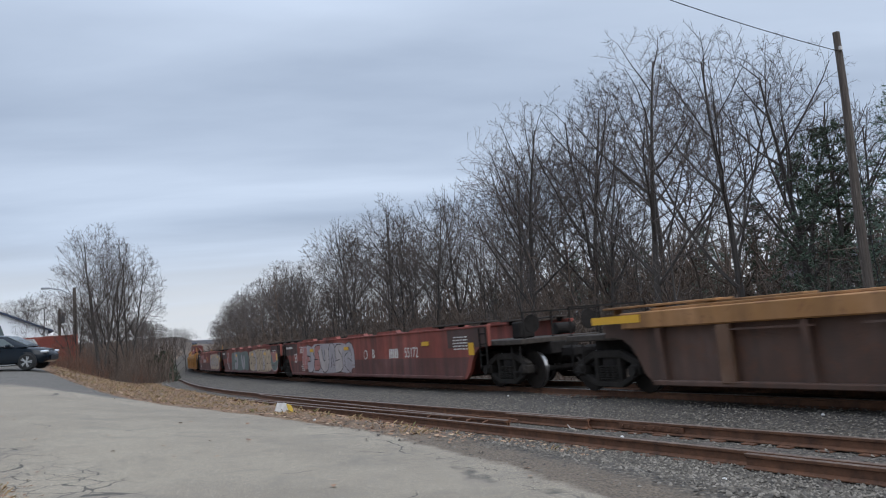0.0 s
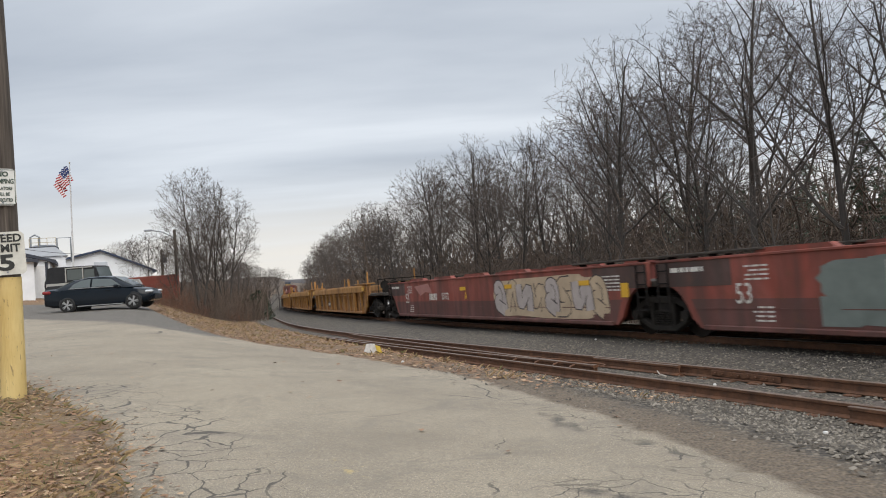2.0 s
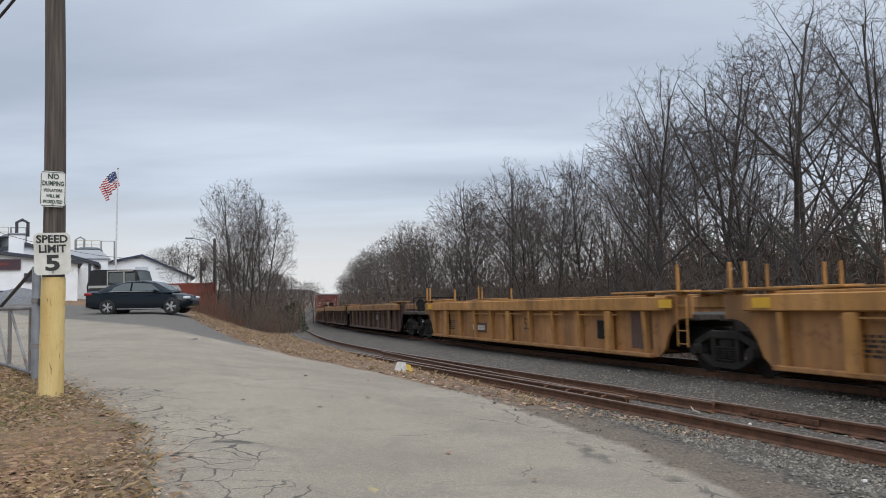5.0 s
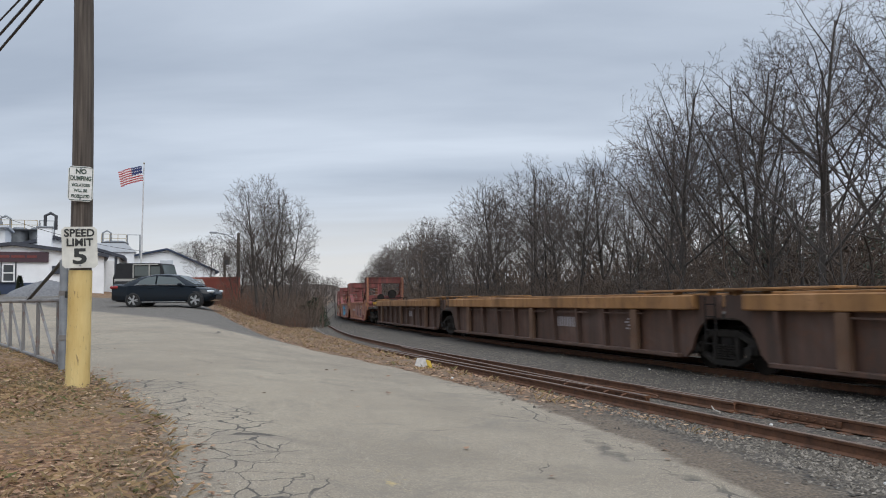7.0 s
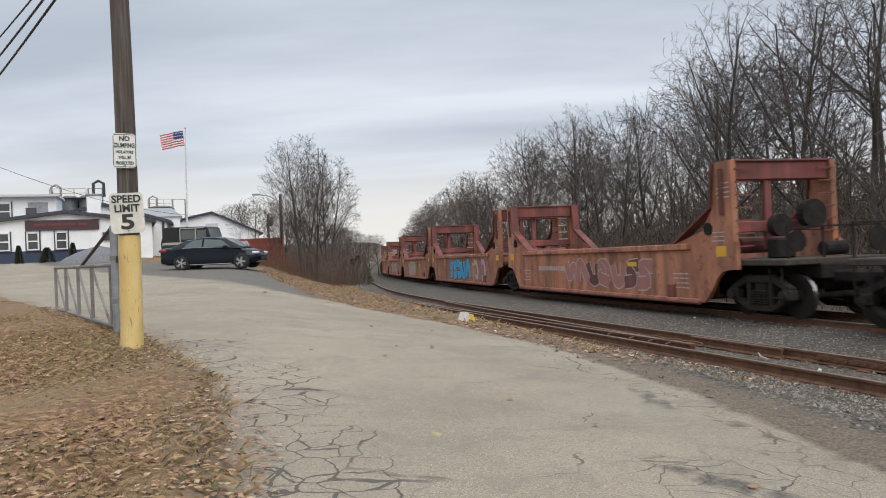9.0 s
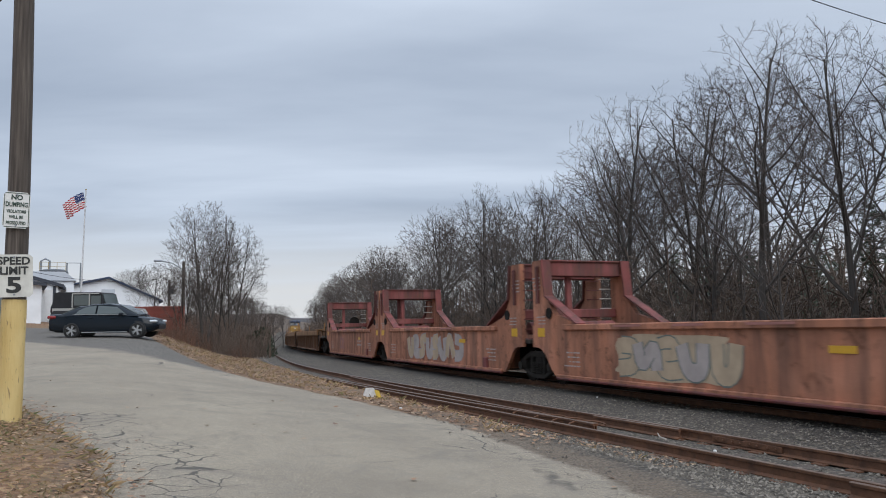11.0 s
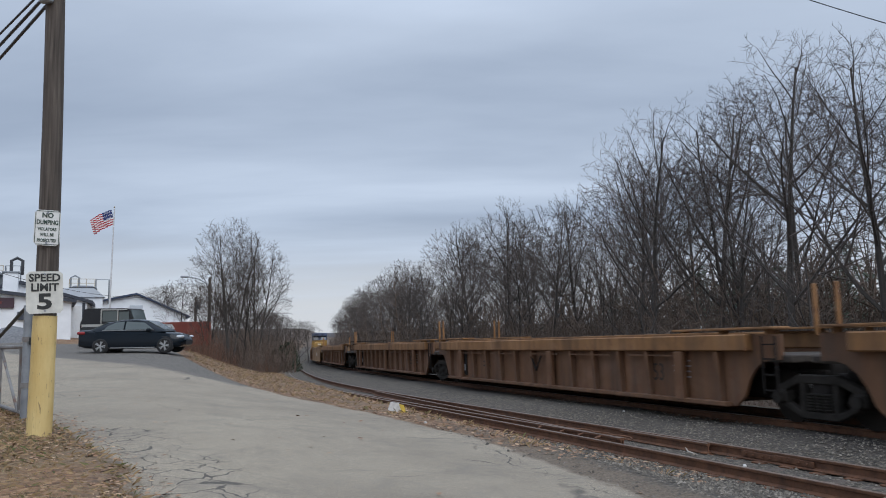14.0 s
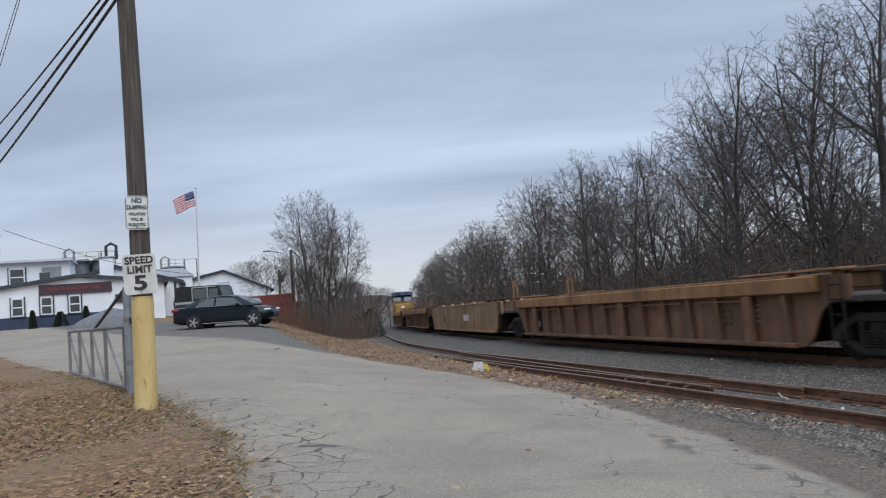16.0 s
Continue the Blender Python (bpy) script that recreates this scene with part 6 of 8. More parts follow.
def build_train():
    kit = truck_parts()

    def place(ob, mid, base):
        TRAIN.append((ob, mid * K + float(np.interp(mid, [20, 30, 47, 67, 90, 280, 300, 450], [0.0, 0.1, -0.55, -0.8, -0.55, -0.55, -0.9, -0.9])), base / 2))

    def unit(*a):
        return well_unit(*a)

    # brown ribbed units ahead
    brown = unit("well_car_unit", "brown ribbed well unit with an ochre top chord", PITCH, "ribbed", "brown", "chord", "brown", kit, (1,), ())
    brown_end = unit("well_car_unit", "brown ribbed end unit with an ochre top chord", PITCH, "ribbed", "brown", "chord", "brown", kit, (1,), (1,))
    brown_head = unit("well_car_unit", "brown ribbed leading unit with an ochre top chord", PITCH, "ribbed", "brown", "chord", "brown", kit, (-1, 1), (-1,))
    for o in (brown, brown_end, brown_head):
        stencil_bars(o, 1, -2.3, 0.95, 1, 2.0, "spraysilver", 0.3)
        stencil_bars(o, 1, -6.2, 1.1, 4, 0.5, "spraysilver", 0.04)
    clone = lambda o: copy_thing(o, pose(0, 0, 0))
    part("reflector_board", Shape().box((PITCH / 2 - 0.9, HALF + 0.11, TOP - 0.12), (1.5, 0.03, 0.16)), "reflector", brown_end)
    place(clone(brown), -16.4, PITCH)
    place(brown_end, 3.0, PITCH)
    place(brown_head, 152.0, PITCH)
    place(brown, 171.2, PITCH)
    d3 = clone(brown_end)
    place(d3, 190.7, PITCH)

    # oxide red smooth-sided set
    for mid, trucks, ends, k in ((26.6, (-1, 1), (-1,), 0), (46.85, (1,), (), 1), (66.5, (1,), (1,), 2)):
        o = unit("well_car_unit", ("oxide red smooth-sided well unit with a pale grey graffiti piece", "oxide red smooth-sided well unit with cream and grey-green graffiti", "oxide red smooth-sided well unit with cream and pink graffiti")[k], PITCH, "smooth", "red", "red", "red", kit, trucks, ends)
        for q in ((5.4, 1.0, -6.1), (3.4, -2.3, -6.0), (1.0, -2.7, -7.2))[k]:
            part("reflector_board", Shape().box((q, HALF + 0.022, 1.32), (0.5, 0.012, 0.13)), "reflector", o)
        stencil_bars(o, 1, -8.4, 1.45, 5, 0.8)
        stencil_bars(o, 1, 6.9, 1.5, 4, 0.5)
        stencil_bars(o, 1, 8.9, 1.5, 1, 1.0, "stencil", 0.1)
        stencil_bars(o, 1, 6.8, 0.7, 4, 0.45)
        part("placard", Shape().box((-9.0, HALF + 0.008, 1.1), (0.3, 0.012, 0.35)), "reflector", o)
        if k == 0:
            graffiti(o, 1, 0.3, 6.2, 0.34, 1.58, ["spraysilver", "spraywhite", "spraysilver", "spraywhite", "spraypink"], "sprayblack", 4, 6, "spraysilver")
            graffiti(o, 1, 5.9, 6.8, 0.5, 1.5, ["spraypink"], "spraysilver", 5, 1, "spraypink")
            stencil_bars(o, 1, -3.5, 1.05, 1, 0.85, "stencil", 0.32)
            side_text(o, 1, -5.0, 1.05, "55172", 0.34, "stencil", 0.9)
            side_text(o, 1, -1.75, 1.05, "B", 0.34, "stencil", 1.0)
            side_text(o, 1, 7.9, 0.98, "53", 0.42, "stencil")
            part("badge_ring", Shape().disc((-1.0, HALF + 0.006, 1.05), 0.17, 0.006, "y", 20), "stencil", o)
            part("badge_disc", Shape().disc((-1.0, HALF + 0.01, 1.05), 0.14, 0.006, "y", 20), "red", o)
        elif k == 1:
            graffiti(o, 1, -7.6, -1.3, 0.32, 1.58, ["spraycream", "spraycream", "spraywhite"], "sprayblack", 9, 8, "spraycream")
            graffiti(o, 1, -0.9, 5.4, 0.36, 1.55, ["spraygreen", "spraysilver"], "spraygreen", 12, 5, "spraygreen")
            graffiti(o, 1, -9.2, -7.6, 0.36, 1.4, ["spraygreen"], "spraysilver", 13, 1, "spraypink")
            side_text(o, 1, 7.3, 0.95, "53", 0.42, "stencil")
        else:
            graffiti(o, 1, -8.2, -1.7, 0.36, 1.56, ["spraycream", "spraywhite"], "sprayblack", 21, 8, "spraycream")
            stencil_bars(o, 1, 4.1, 1.05, 1, 0.75, "stencil", 0.26)
            side_text(o, 1, 2.8, 1.05, "55172", 0.27, "stencil")
            side_text(o, 1, 0.8, 1.05, "A", 0.3, "reflector")
            side_text(o, 1, 7.3, 0.98, "53", 0.42, "stencil")
            part("spray_stain", Shape().prism([(5.6, 1.1), (6.3, 1.5), (4.6, 1.6), (4.2, 1.2), (5.0, 1.25)], HALF + 0.003, HALF + 0.005), "spraypink", o)
        place(o, mid, PITCH)

    # mustard ribbed set with corner posts
    for k, (mid, trucks, ends) in enumerate(((89.2, (-1, 1), (-1,)), (109.2, (1,), ()), (129.3, (1,), (1,)))):
        o = unit("well_car_unit", "mustard yellow ribbed well unit with upright corner posts", PITCH, "ribbed", "yellowside", "yellow", "yellow", kit, trucks, ends)
        rail_posts(o, PITCH / 2 - 0.7, 0.75, "yellow", 2, 0.45)
        rail_posts(o, -PITCH / 2 + 0.9, 0.8, "yellow", 1)
        rail_posts(o, PITCH / 2 - 4.3, 0.6, "yellow", 1)
        side_text(o, 1, -1.2, 0.9, "53", 0.40, "blackstencil")
        part("stencil_panel", Shape().box((3.0, HALF - 0.082, 0.72), (1.3, 0.012, 0.36)), "brown", o)
        stencil_bars(o, 1, 3.0, 0.72, 1, 1.0, "stencil", 0.18, 0.09, "stencil", 0.02)
        part("stencil_panel", Shape().box((-6.1, HALF - 0.082, 0.85), (0.7, 0.012, 0.5)), "under", o)
        part("stencil_panel", Shape().box((-7.9, HALF - 0.082, 0.9), (0.9, 0.012, 0.95)), "brown", o)
        part("reflector_board", Shape().box((8.6, HALF + 0.115, TOP - 0.16), (0.5, 0.012, 0.2)), "reflector", o)
        part("reflector_board", Shape().box((-9.2, HALF + 0.115, TOP - 0.16), (0.5, 0.012, 0.2)), "reflector", o)
        stencil_bars(o, 1, 6.2, 0.95, 5, 0.8, "blackstencil", 0.05)
        if k == 1:
            graffiti(o, 1, 0.2, 1.6, 0.45, 1.2, ["brown"], "sprayblack", 44, 2)
        place(o, mid, PITCH)

    # faded red set with tall bulkheads
    for k, mid in enumerate((212.3, 228.4, 244.2, 260.0, 275.2)):
        trucks, ends = ((-1, 1), (-1,)) if k == 0 else ((1,), (1,)) if k == 4 else ((1,), ())
        o = unit("well_car_unit", ("faded orange-red bulkhead well unit with white sprayed outlines", "faded orange-red bulkhead well unit with a sky blue graffiti piece", "faded orange-red bulkhead well unit with pale green graffiti", "faded orange-red bulkhead well unit with pale silver graffiti", "faded orange-red bulkhead well unit with rubbed-out graffiti")[k], SHORT, "bulk", "salmon", "salmonframe", "salmon", kit, trucks, ends)
        for q, w in ((-1.5, 1.2), (0.8, 1.0), (3.0, 1.1)):
            part("white_panel", Shape().box((q, HALF + 0.085, TOP - 0.04), (w, 0.012, 0.05)), "spraypink", o)
        for e in (-1, 1):
            stencil_bars(o, 1, e * 5.6, 0.95, 4, 0.6, "spraywhite", 0.035, 0.12)
            stencil_bars(o, 1, e * 7.55, 3.1, 4, 0.4, "spraywhite", 0.035, 0.11)
            stencil_bars(o, 1, e * 7.3, 1.95, 3, 0.4, "spraywhite", 0.03, 0.1)
            part("reflector_board", Shape().box((e * 7.35, HALF + 0.004, 1.5), (0.4, 0.012, 0.25)), "reflector", o)
        part("reflector_board", Shape().box((-3.0, HALF + 0.012, 1.2), (0.55, 0.012, 0.13)), "reflector", o)
        if k == 0:
            stencil_bars(o, 1, 3.1, 1.05, 1, 2.9, "spraywhite", 0.16)
            graffiti(o, 1, -4.2, 1.7, 0.45, 1.4, ["spraypink", "redlow", "spraypink"], "spraywhite", 31, 7)
        elif k == 1:
            graffiti(o, 1, -2.2, 2.5, 0.34, 1.55, ["sprayblue"], "locoblue", 33, 5)
            graffiti(o, 1, -5.8, -3.3, 0.36, 1.5, ["spraypink", "spraywhite"], "redlow", 35, 4, "spraypink")
        elif k == 2:
            graffiti(o, 1, -0.5, 3.6, 0.4, 1.45, ["spraycream", "spraywhite"], "spraygreen", 36, 5, "spraycream")
        elif k == 3:
            graffiti(o, 1, -3.0, 3.4, 0.4, 1.5, ["spraywhite", "spraycream"], "spraysilver", 38, 8)
        else:
            graffiti(o, 1, 1.6, 2.9, 0.5, 1.3, ["spraypink"], "salmon", 40, 3)
            stencil_bars(o, 1, -3.0, 1.05, 2, 1.1, "spraywhite", 0.08, 0.2)
        place(o, mid, SHORT)

    # rust-stained ochre set
    och = unit("well_car_unit", "rust-stained ochre ribbed well unit", PITCH, "ribbed", "ochre", "ochrechord", "ochre", kit, (1,), ())
    head = unit("well_car_unit", "rust-stained ochre ribbed leading unit with white steps", PITCH, "ribbed", "ochre", "ochrechord", "ochre", kit, (-1, 1), (-1,))
    tail = unit("well_car_unit", "rust-stained ochre ribbed end unit", PITCH, "ribbed", "ochre", "ochrechord", "ochre", kit, (1,), (1,))
    for o in (och, head, tail):
        rail_posts(o, PITCH / 2 - 0.5, 0.95, "ochrechord", 2, 0.5)
        stencil_bars(o, 1, -PITCH / 2 + 3.4, 1.15, 4, 0.6, "spraysilver", 0.035, 0.12)
        part("dark_panel", Shape().box((PITCH / 2 - 3.3, HALF - 0.07, 0.86), (0.8, 0.02, 0.9)), "under", o)
        stencil_bars(o, 1, PITCH / 2 - 3.3, 0.70, 1, 0.5, "spraysilver", 0.24, 0.09, "stencil", 0.036)
        stencil_bars(o, 1, PITCH / 2 - 5.6, 0.95, 2, 0.7, "blackstencil", 0.06, 0.14)
        side_text(o, 1, -PITCH / 2 + 4.3, 0.85, "53", 0.42, "blackstencil")
    sh = Shape()
    for a in (-0.05, 0.65):
        sh.bar((a, HALF + 0.05, 1.2), (0.3, HALF + 0.05, 0.75), 0.03, 0.06)
    part("tie_down_strap", sh, "under", och)
    place(head, 296.4, PITCH)
    place(och, 316.4, PITCH)
    place(tail, 336.2, PITCH)
    place(clone(head), 359.2, PITCH)
    smooth_ = unit("well_car_unit", "tan yellow smooth-sided well unit", PITCH, "smooth", "tan", "tan", "tan", kit, (1,), ())
    stencil_bars(smooth_, 1, -2.0, 1.0, 1, 1.4, "stencil", 0.34)
    stencil_bars(smooth_, 1, 4.6, 0.95, 3, 0.7, "blackstencil", 0.07)
    place(smooth_, 379.8, PITCH)
    place(clone(tail), 400.0, PITCH)
    place(clone(head), 423.0, PITCH)
    place(engine(), 446.5, 13.8)


def train_rows(mid, half):
    rows = []
    for k in range(33):
        t = k * 0.5
        run = mid - SPEED * t
        a, b = Vector(MAIN.at(run - half)), Vector(MAIN.at(run + half))
        d = b - a
        yaw = math.degrees(math.atan2(d.y, d.x))
        rows.append((t, pose(*((a + b) / 2), 0, -math.degrees(math.atan2(d.z, math.hypot(d.x, d.y))), yaw)))
    return rows

# ---- things on the near side ----
def polar(az, r):
    return -r * math.sin(radians(az)), r * math.cos(radians(az))


def face_eye(x, y):
    """Turn about z that points -y of a thing at x, y to the lane's foot."""
    return math.degrees(math.atan2(y, x)) - 90


POLE_X, POLE_Y = polar(36.5, 10.2)
POLE_TOP = 9.4


def build_pole():
    z = ground_z(POLE_X, POLE_Y)
    r = root("utility_pole", pose(POLE_X, POLE_Y, z), label="weathered wooden utility pole, lower part painted yellow", category="utility pole")
    rs = random.Random(5)
    bend = lambda q: Vector((0.03 * math.sin(q * 0.5), 0.03 * math.sin(q * 0.35 + 1), q))
    hs = np.linspace(1.40, POLE_TOP, 22)
    part("shaft", Shape().tube([bend(q) for q in hs], [0.130 - 0.0042 * q for q in hs], 18), "pole", r, smooth=True)
    hs = np.linspace(-0.35, 1.43, 10)
    part("yellow_base", Shape().tube([bend(q) for q in hs], [0.136 - 0.004 * q + rs.uniform(-0.002, 0.002) for q in hs], 18), "yellowpole", r, "chipped yellow painted lower part", smooth=True)
    part("cross_bolt", Shape().disc((0.0, -0.15, 5.4), 0.03, 0.1, "y", 10), "galv", r)
    part("cable_clamp", Shape().box((0.0, -0.14, 5.28), (0.16, 0.08, 0.14), 0.02), "galv", r)
    turn_ = face_eye(POLE_X, POLE_Y)

    def sign(name, label, w, h, zc, mat, tilt):
        m = pose(POLE_X, POLE_Y, z, 0, 0, turn_ + 2) @ pose(0.015, -0.142, zc, 0, tilt, 0)
        o = root(name, m, label=label, category="sign")
        cut = 0.035
        out = [(-w / 2 + cut, -h / 2), (w / 2 - cut, -h / 2), (w / 2, -h / 2 + cut), (w / 2, h / 2 - cut), (w / 2 - cut, h / 2), (-w / 2 + cut, h / 2), (-w / 2, h / 2 - cut), (-w / 2, -h / 2 + cut)]
        part("plate", Shape().prism(out, -0.003, 0.003), mat, o)
        for q in (-1, 1):
            part("bolt", Shape().disc((0, -0.006, q * (h / 2 - 0.03)), 0.012, 0.012, "y", 8), "galv", o)
        return o

    def line(o, text, zc, size, mat, wide=0.8):
        letters("lettering", text, size, mat, o, pose(0, -0.006, zc, 90, 0, 0), "", wide, 1.0, size * 0.045)

    s = sign("no_dumping_sign", "white metal sign with dark green lettering on the pole", 0.275, 0.42, 2.46, "sign", 1.0)
    for bx, bz, bw, bh in ((0, 0.197, 0.24, 0.007), (0, -0.197, 0.24, 0.007), (-0.126, 0, 0.007, 0.36), (0.126, 0, 0.007, 0.36)):
        part("border", Shape().box((bx, -0.005, bz), (bw, 0.003, bh)), "inkgreen", s)
    for text, zc, size, wide in (("NO", 0.145, 0.058, 0.95), ("DUMPING", 0.063, 0.054, 0.68), ("VIOLATORS", -0.018, 0.036, 0.74), ("WILL BE", -0.083, 0.036, 0.8), ("PROSECUTED", -0.152, 0.038, 0.62)):
        line(s, text, zc, size, "inkgreen", wide)
    s = sign("speed_limit_sign", "stained white speed limit sign with hand-painted black letters", 0.385, 0.49, 1.70, "signold", -2.0)
    for text, zc, size, wide in (("SPEED", 0.168, 0.09, 0.98), ("LIMIT", 0.055, 0.09, 0.98), ("5", -0.115, 0.18, 1.35)):
        line(s, text, zc, size, "ink", wide)
    # steel post of the gate and the open gate
    gx, gy = polar(37.3, 12.0)
    gz = ground_z(gx, gy)
    post = root("gate_post", pose(gx, gy, gz), label="grey galvanised steel gate post", category="post")
    part("tube", Shape().tube([(0, 0, -0.3), (0.0, 0, 1.54)], 0.058, 16), "galv", post, smooth=True)
    part("cap", Shape().disc((0, 0, 1.56), 0.063, 0.05, "z", 16), "galv", post)
    for q in (0.5, 1.12):
        part("hinge_band", Shape().disc((0, 0, q), 0.068, 0.07, "z", 16), "gatesteel", post)
    ex, ey = polar(41.0, 17.3)
    ez = ground_z(ex, ey)
    g = root("pipe_gate", None, label="old grey rusting pipe gate standing open beside the lane", category="gate")
    a0, b0 = Vector((gx - 0.12, gy + 0.1, gz + 0.12)), Vector((ex, ey, ez + 0.04))
    a1, b1 = Vector((gx - 0.12, gy + 0.1, gz + 1.02)), Vector((ex, ey, ez + 0.86))
    part("bottom_rail", Shape().tube([a0, b0], 0.028, 8), "gatesteel", g)
    part("top_rail", Shape().tube([a1, b1], 0.03, 8), "gatesteel", g)
    for f in (0.03, 0.3, 0.53, 0.77, 1.0):
        part("upright", Shape().tube([a0.lerp(b0, f), a1.lerp(b1, f)], 0.028, 8), "gatesteel", g)
    for f, f2 in ((0.3, 0.05), (0.53, 0.32), (0.77, 0.55), (1.0, 0.79)):
        part("brace", Shape().tube([a1.lerp(b1, f), a0.lerp(b0, f2)], 0.02, 6), "gatesteel", g)
    part("stay_rod", Shape().tube([a1.lerp(b1, 0.47), Vector((gx, gy, gz + 1.6))], 0.026, 8), "ink", g, "black stay rod from post to top rail")
    # hasp and lock
    part("latch", Shape().box((gx + 0.12, gy - 0.06, gz + 1.1), (0.08, 0.06, 0.1), 0.01), "ink", g)


def sag(a, b, drop, n=22):
    a, b = Vector(a), Vector(b)
    return [a.lerp(b, k / n) - Vector((0, 0, drop * 4 * (k / n) * (1 - k / n))) for k in range(n + 1)]


def build_wires():
    z = ground_z(POLE_X, POLE_Y)
    # the pole beyond the track
    x, y = polar(-28.8, 23.6)
    pz = ground_z(x, y)
    r = root("far_utility_pole", pose(x, y, pz), label="brown wooden pole standing beyond the main track", category="utility pole")
    top = 1.6 + 23.6 * math.tan(radians(16.9)) - pz
    hs = np.linspace(-0.4, top, 16)
    part("shaft", Shape().tube([(0.02 * math.sin(q), 0, q) for q in hs], [0.15 - 0.006 * max(q, 0) for q in hs], 14), "pole", r, smooth=True)
    part("insulator", Shape().disc((0, -0.12, top - 0.5), 0.05, 0.1, "z", 10), "plastic", r)
    fx, fy, fz = x, y, 1.6 + 23.6 * math.tan(radians(15.7))
    part("guy_wire", Shape().tube([(0.05, 0, top - 0.6), (0.55, 0.3, 0.0)], 0.012, 5), "wire", r)
    hub = Vector((POLE_X, POLE_Y, 1.6 + 10.2 * math.tan(radians(22.4))))
    hi = Vector((POLE_X, POLE_Y, z + POLE_TOP - 0.15))

    def wire(name, pts, rad):
        thing(name, Shape().tube(pts, rad, 5), "wire", "black overhead cable strung from the utility pole", "cable", group="overhead cables")

    wire("overhead_wire", sag((fx, fy, fz), tuple(hi), 0.45), 0.011)
    for k, (az, el, r_, rad, s) in enumerate(((44.45, 11.7, 20.5, 0.022, hub), (44.42, 12.9, 20.5, 0.022, hub + Vector((0, 0, 0.14))), (44.45, 14.0, 20.5, 0.016, hub + Vector((0, 0, 0.24))))):
        ex, ey = polar(az, r_)
        e = Vector((ex, ey, 1.6 + r_ * math.tan(radians(el))))
        d = e - s
        wire("overhead_cable", sag(tuple(s), tuple(s + d * 2.6), 0.25), rad)
    for az0, el0, az1, el1 in ((41.7, 21.2, 44.3, 16.1), (40.4, 22.4, 44.2, 14.9)):
        a, b = Vector((*polar(az0, 13.0), 1.6 + 13 * math.tan(radians(el0)))), Vector((*polar(az1, 20.0), 1.6 + 20 * math.tan(radians(el1))))
        wire("overhead_wire", sag(tuple(hi), tuple(a + (b - a) * 2.4), 0.1), 0.008)
    # thin service line from the plant to the lamp post
    a, b = Vector((*polar(44.5, 45), 1.6 + 45 * math.tan(radians(6.4)))), Vector((*polar(26.9, 70), 1.6 + 70 * math.tan(radians(3.1))))
    wire("service_wire", sag(tuple(a), tuple(b), 1.4), 0.014)


def wheel_parts(r, x, y, z, rad, spokes=10, group="wheel"):
    w = part("wheel", Shape().disc((0, 0, 0), rad, 0.21, "y", 28, profile=[(rad * 0.62, -0.10), (rad * 0.9, -0.105), (rad, -0.075), (rad, 0.075), (rad * 0.9, 0.105), (rad * 0.62, 0.10)]), "tyre", r, m=pose(x, y, z), smooth=True)
    s = math.copysign(1, y)
    rim = Shape().disc((0, s * 0.085, 0), rad * 0.64, 0.03, "y", 24, profile=[(rad * 0.74, -0.02), (rad * 0.74, 0.02), (rad * 0.66, 0.022), (rad * 0.66, -0.02)], caps=False)
    for k in range(spokes):
        a = 2 * math.pi * (k // 2) / (spokes // 2) + (0.16 if k % 2 else -0.16)
        rim.bar((0, s * 0.105, 0), (math.cos(a) * rad * 0.69, s * 0.10, math.sin(a) * rad * 0.69), 0.034, 0.034)
    rim.disc((0, s * 0.10, 0), rad * 0.16, 0.04, "y", 12)
    part("rim", rim, "alloy", w, smooth=False)


def loft(sections):
    """A skin over sections of equal length, each a list of points."""
    s = Shape()
    n = len(sections[0])
    v = [p for sec in sections for p in sec]
    f = [(i * n + j, i * n + (j + 1) % n, (i + 1) * n + (j + 1) % n, (i + 1) * n + j) for i in range(len(sections) - 1) for j in range(n)]
    f += [tuple(range(n))[::-1], tuple(range((len(sections) - 1) * n, len(sections) * n))]
    return s.add(v, f)


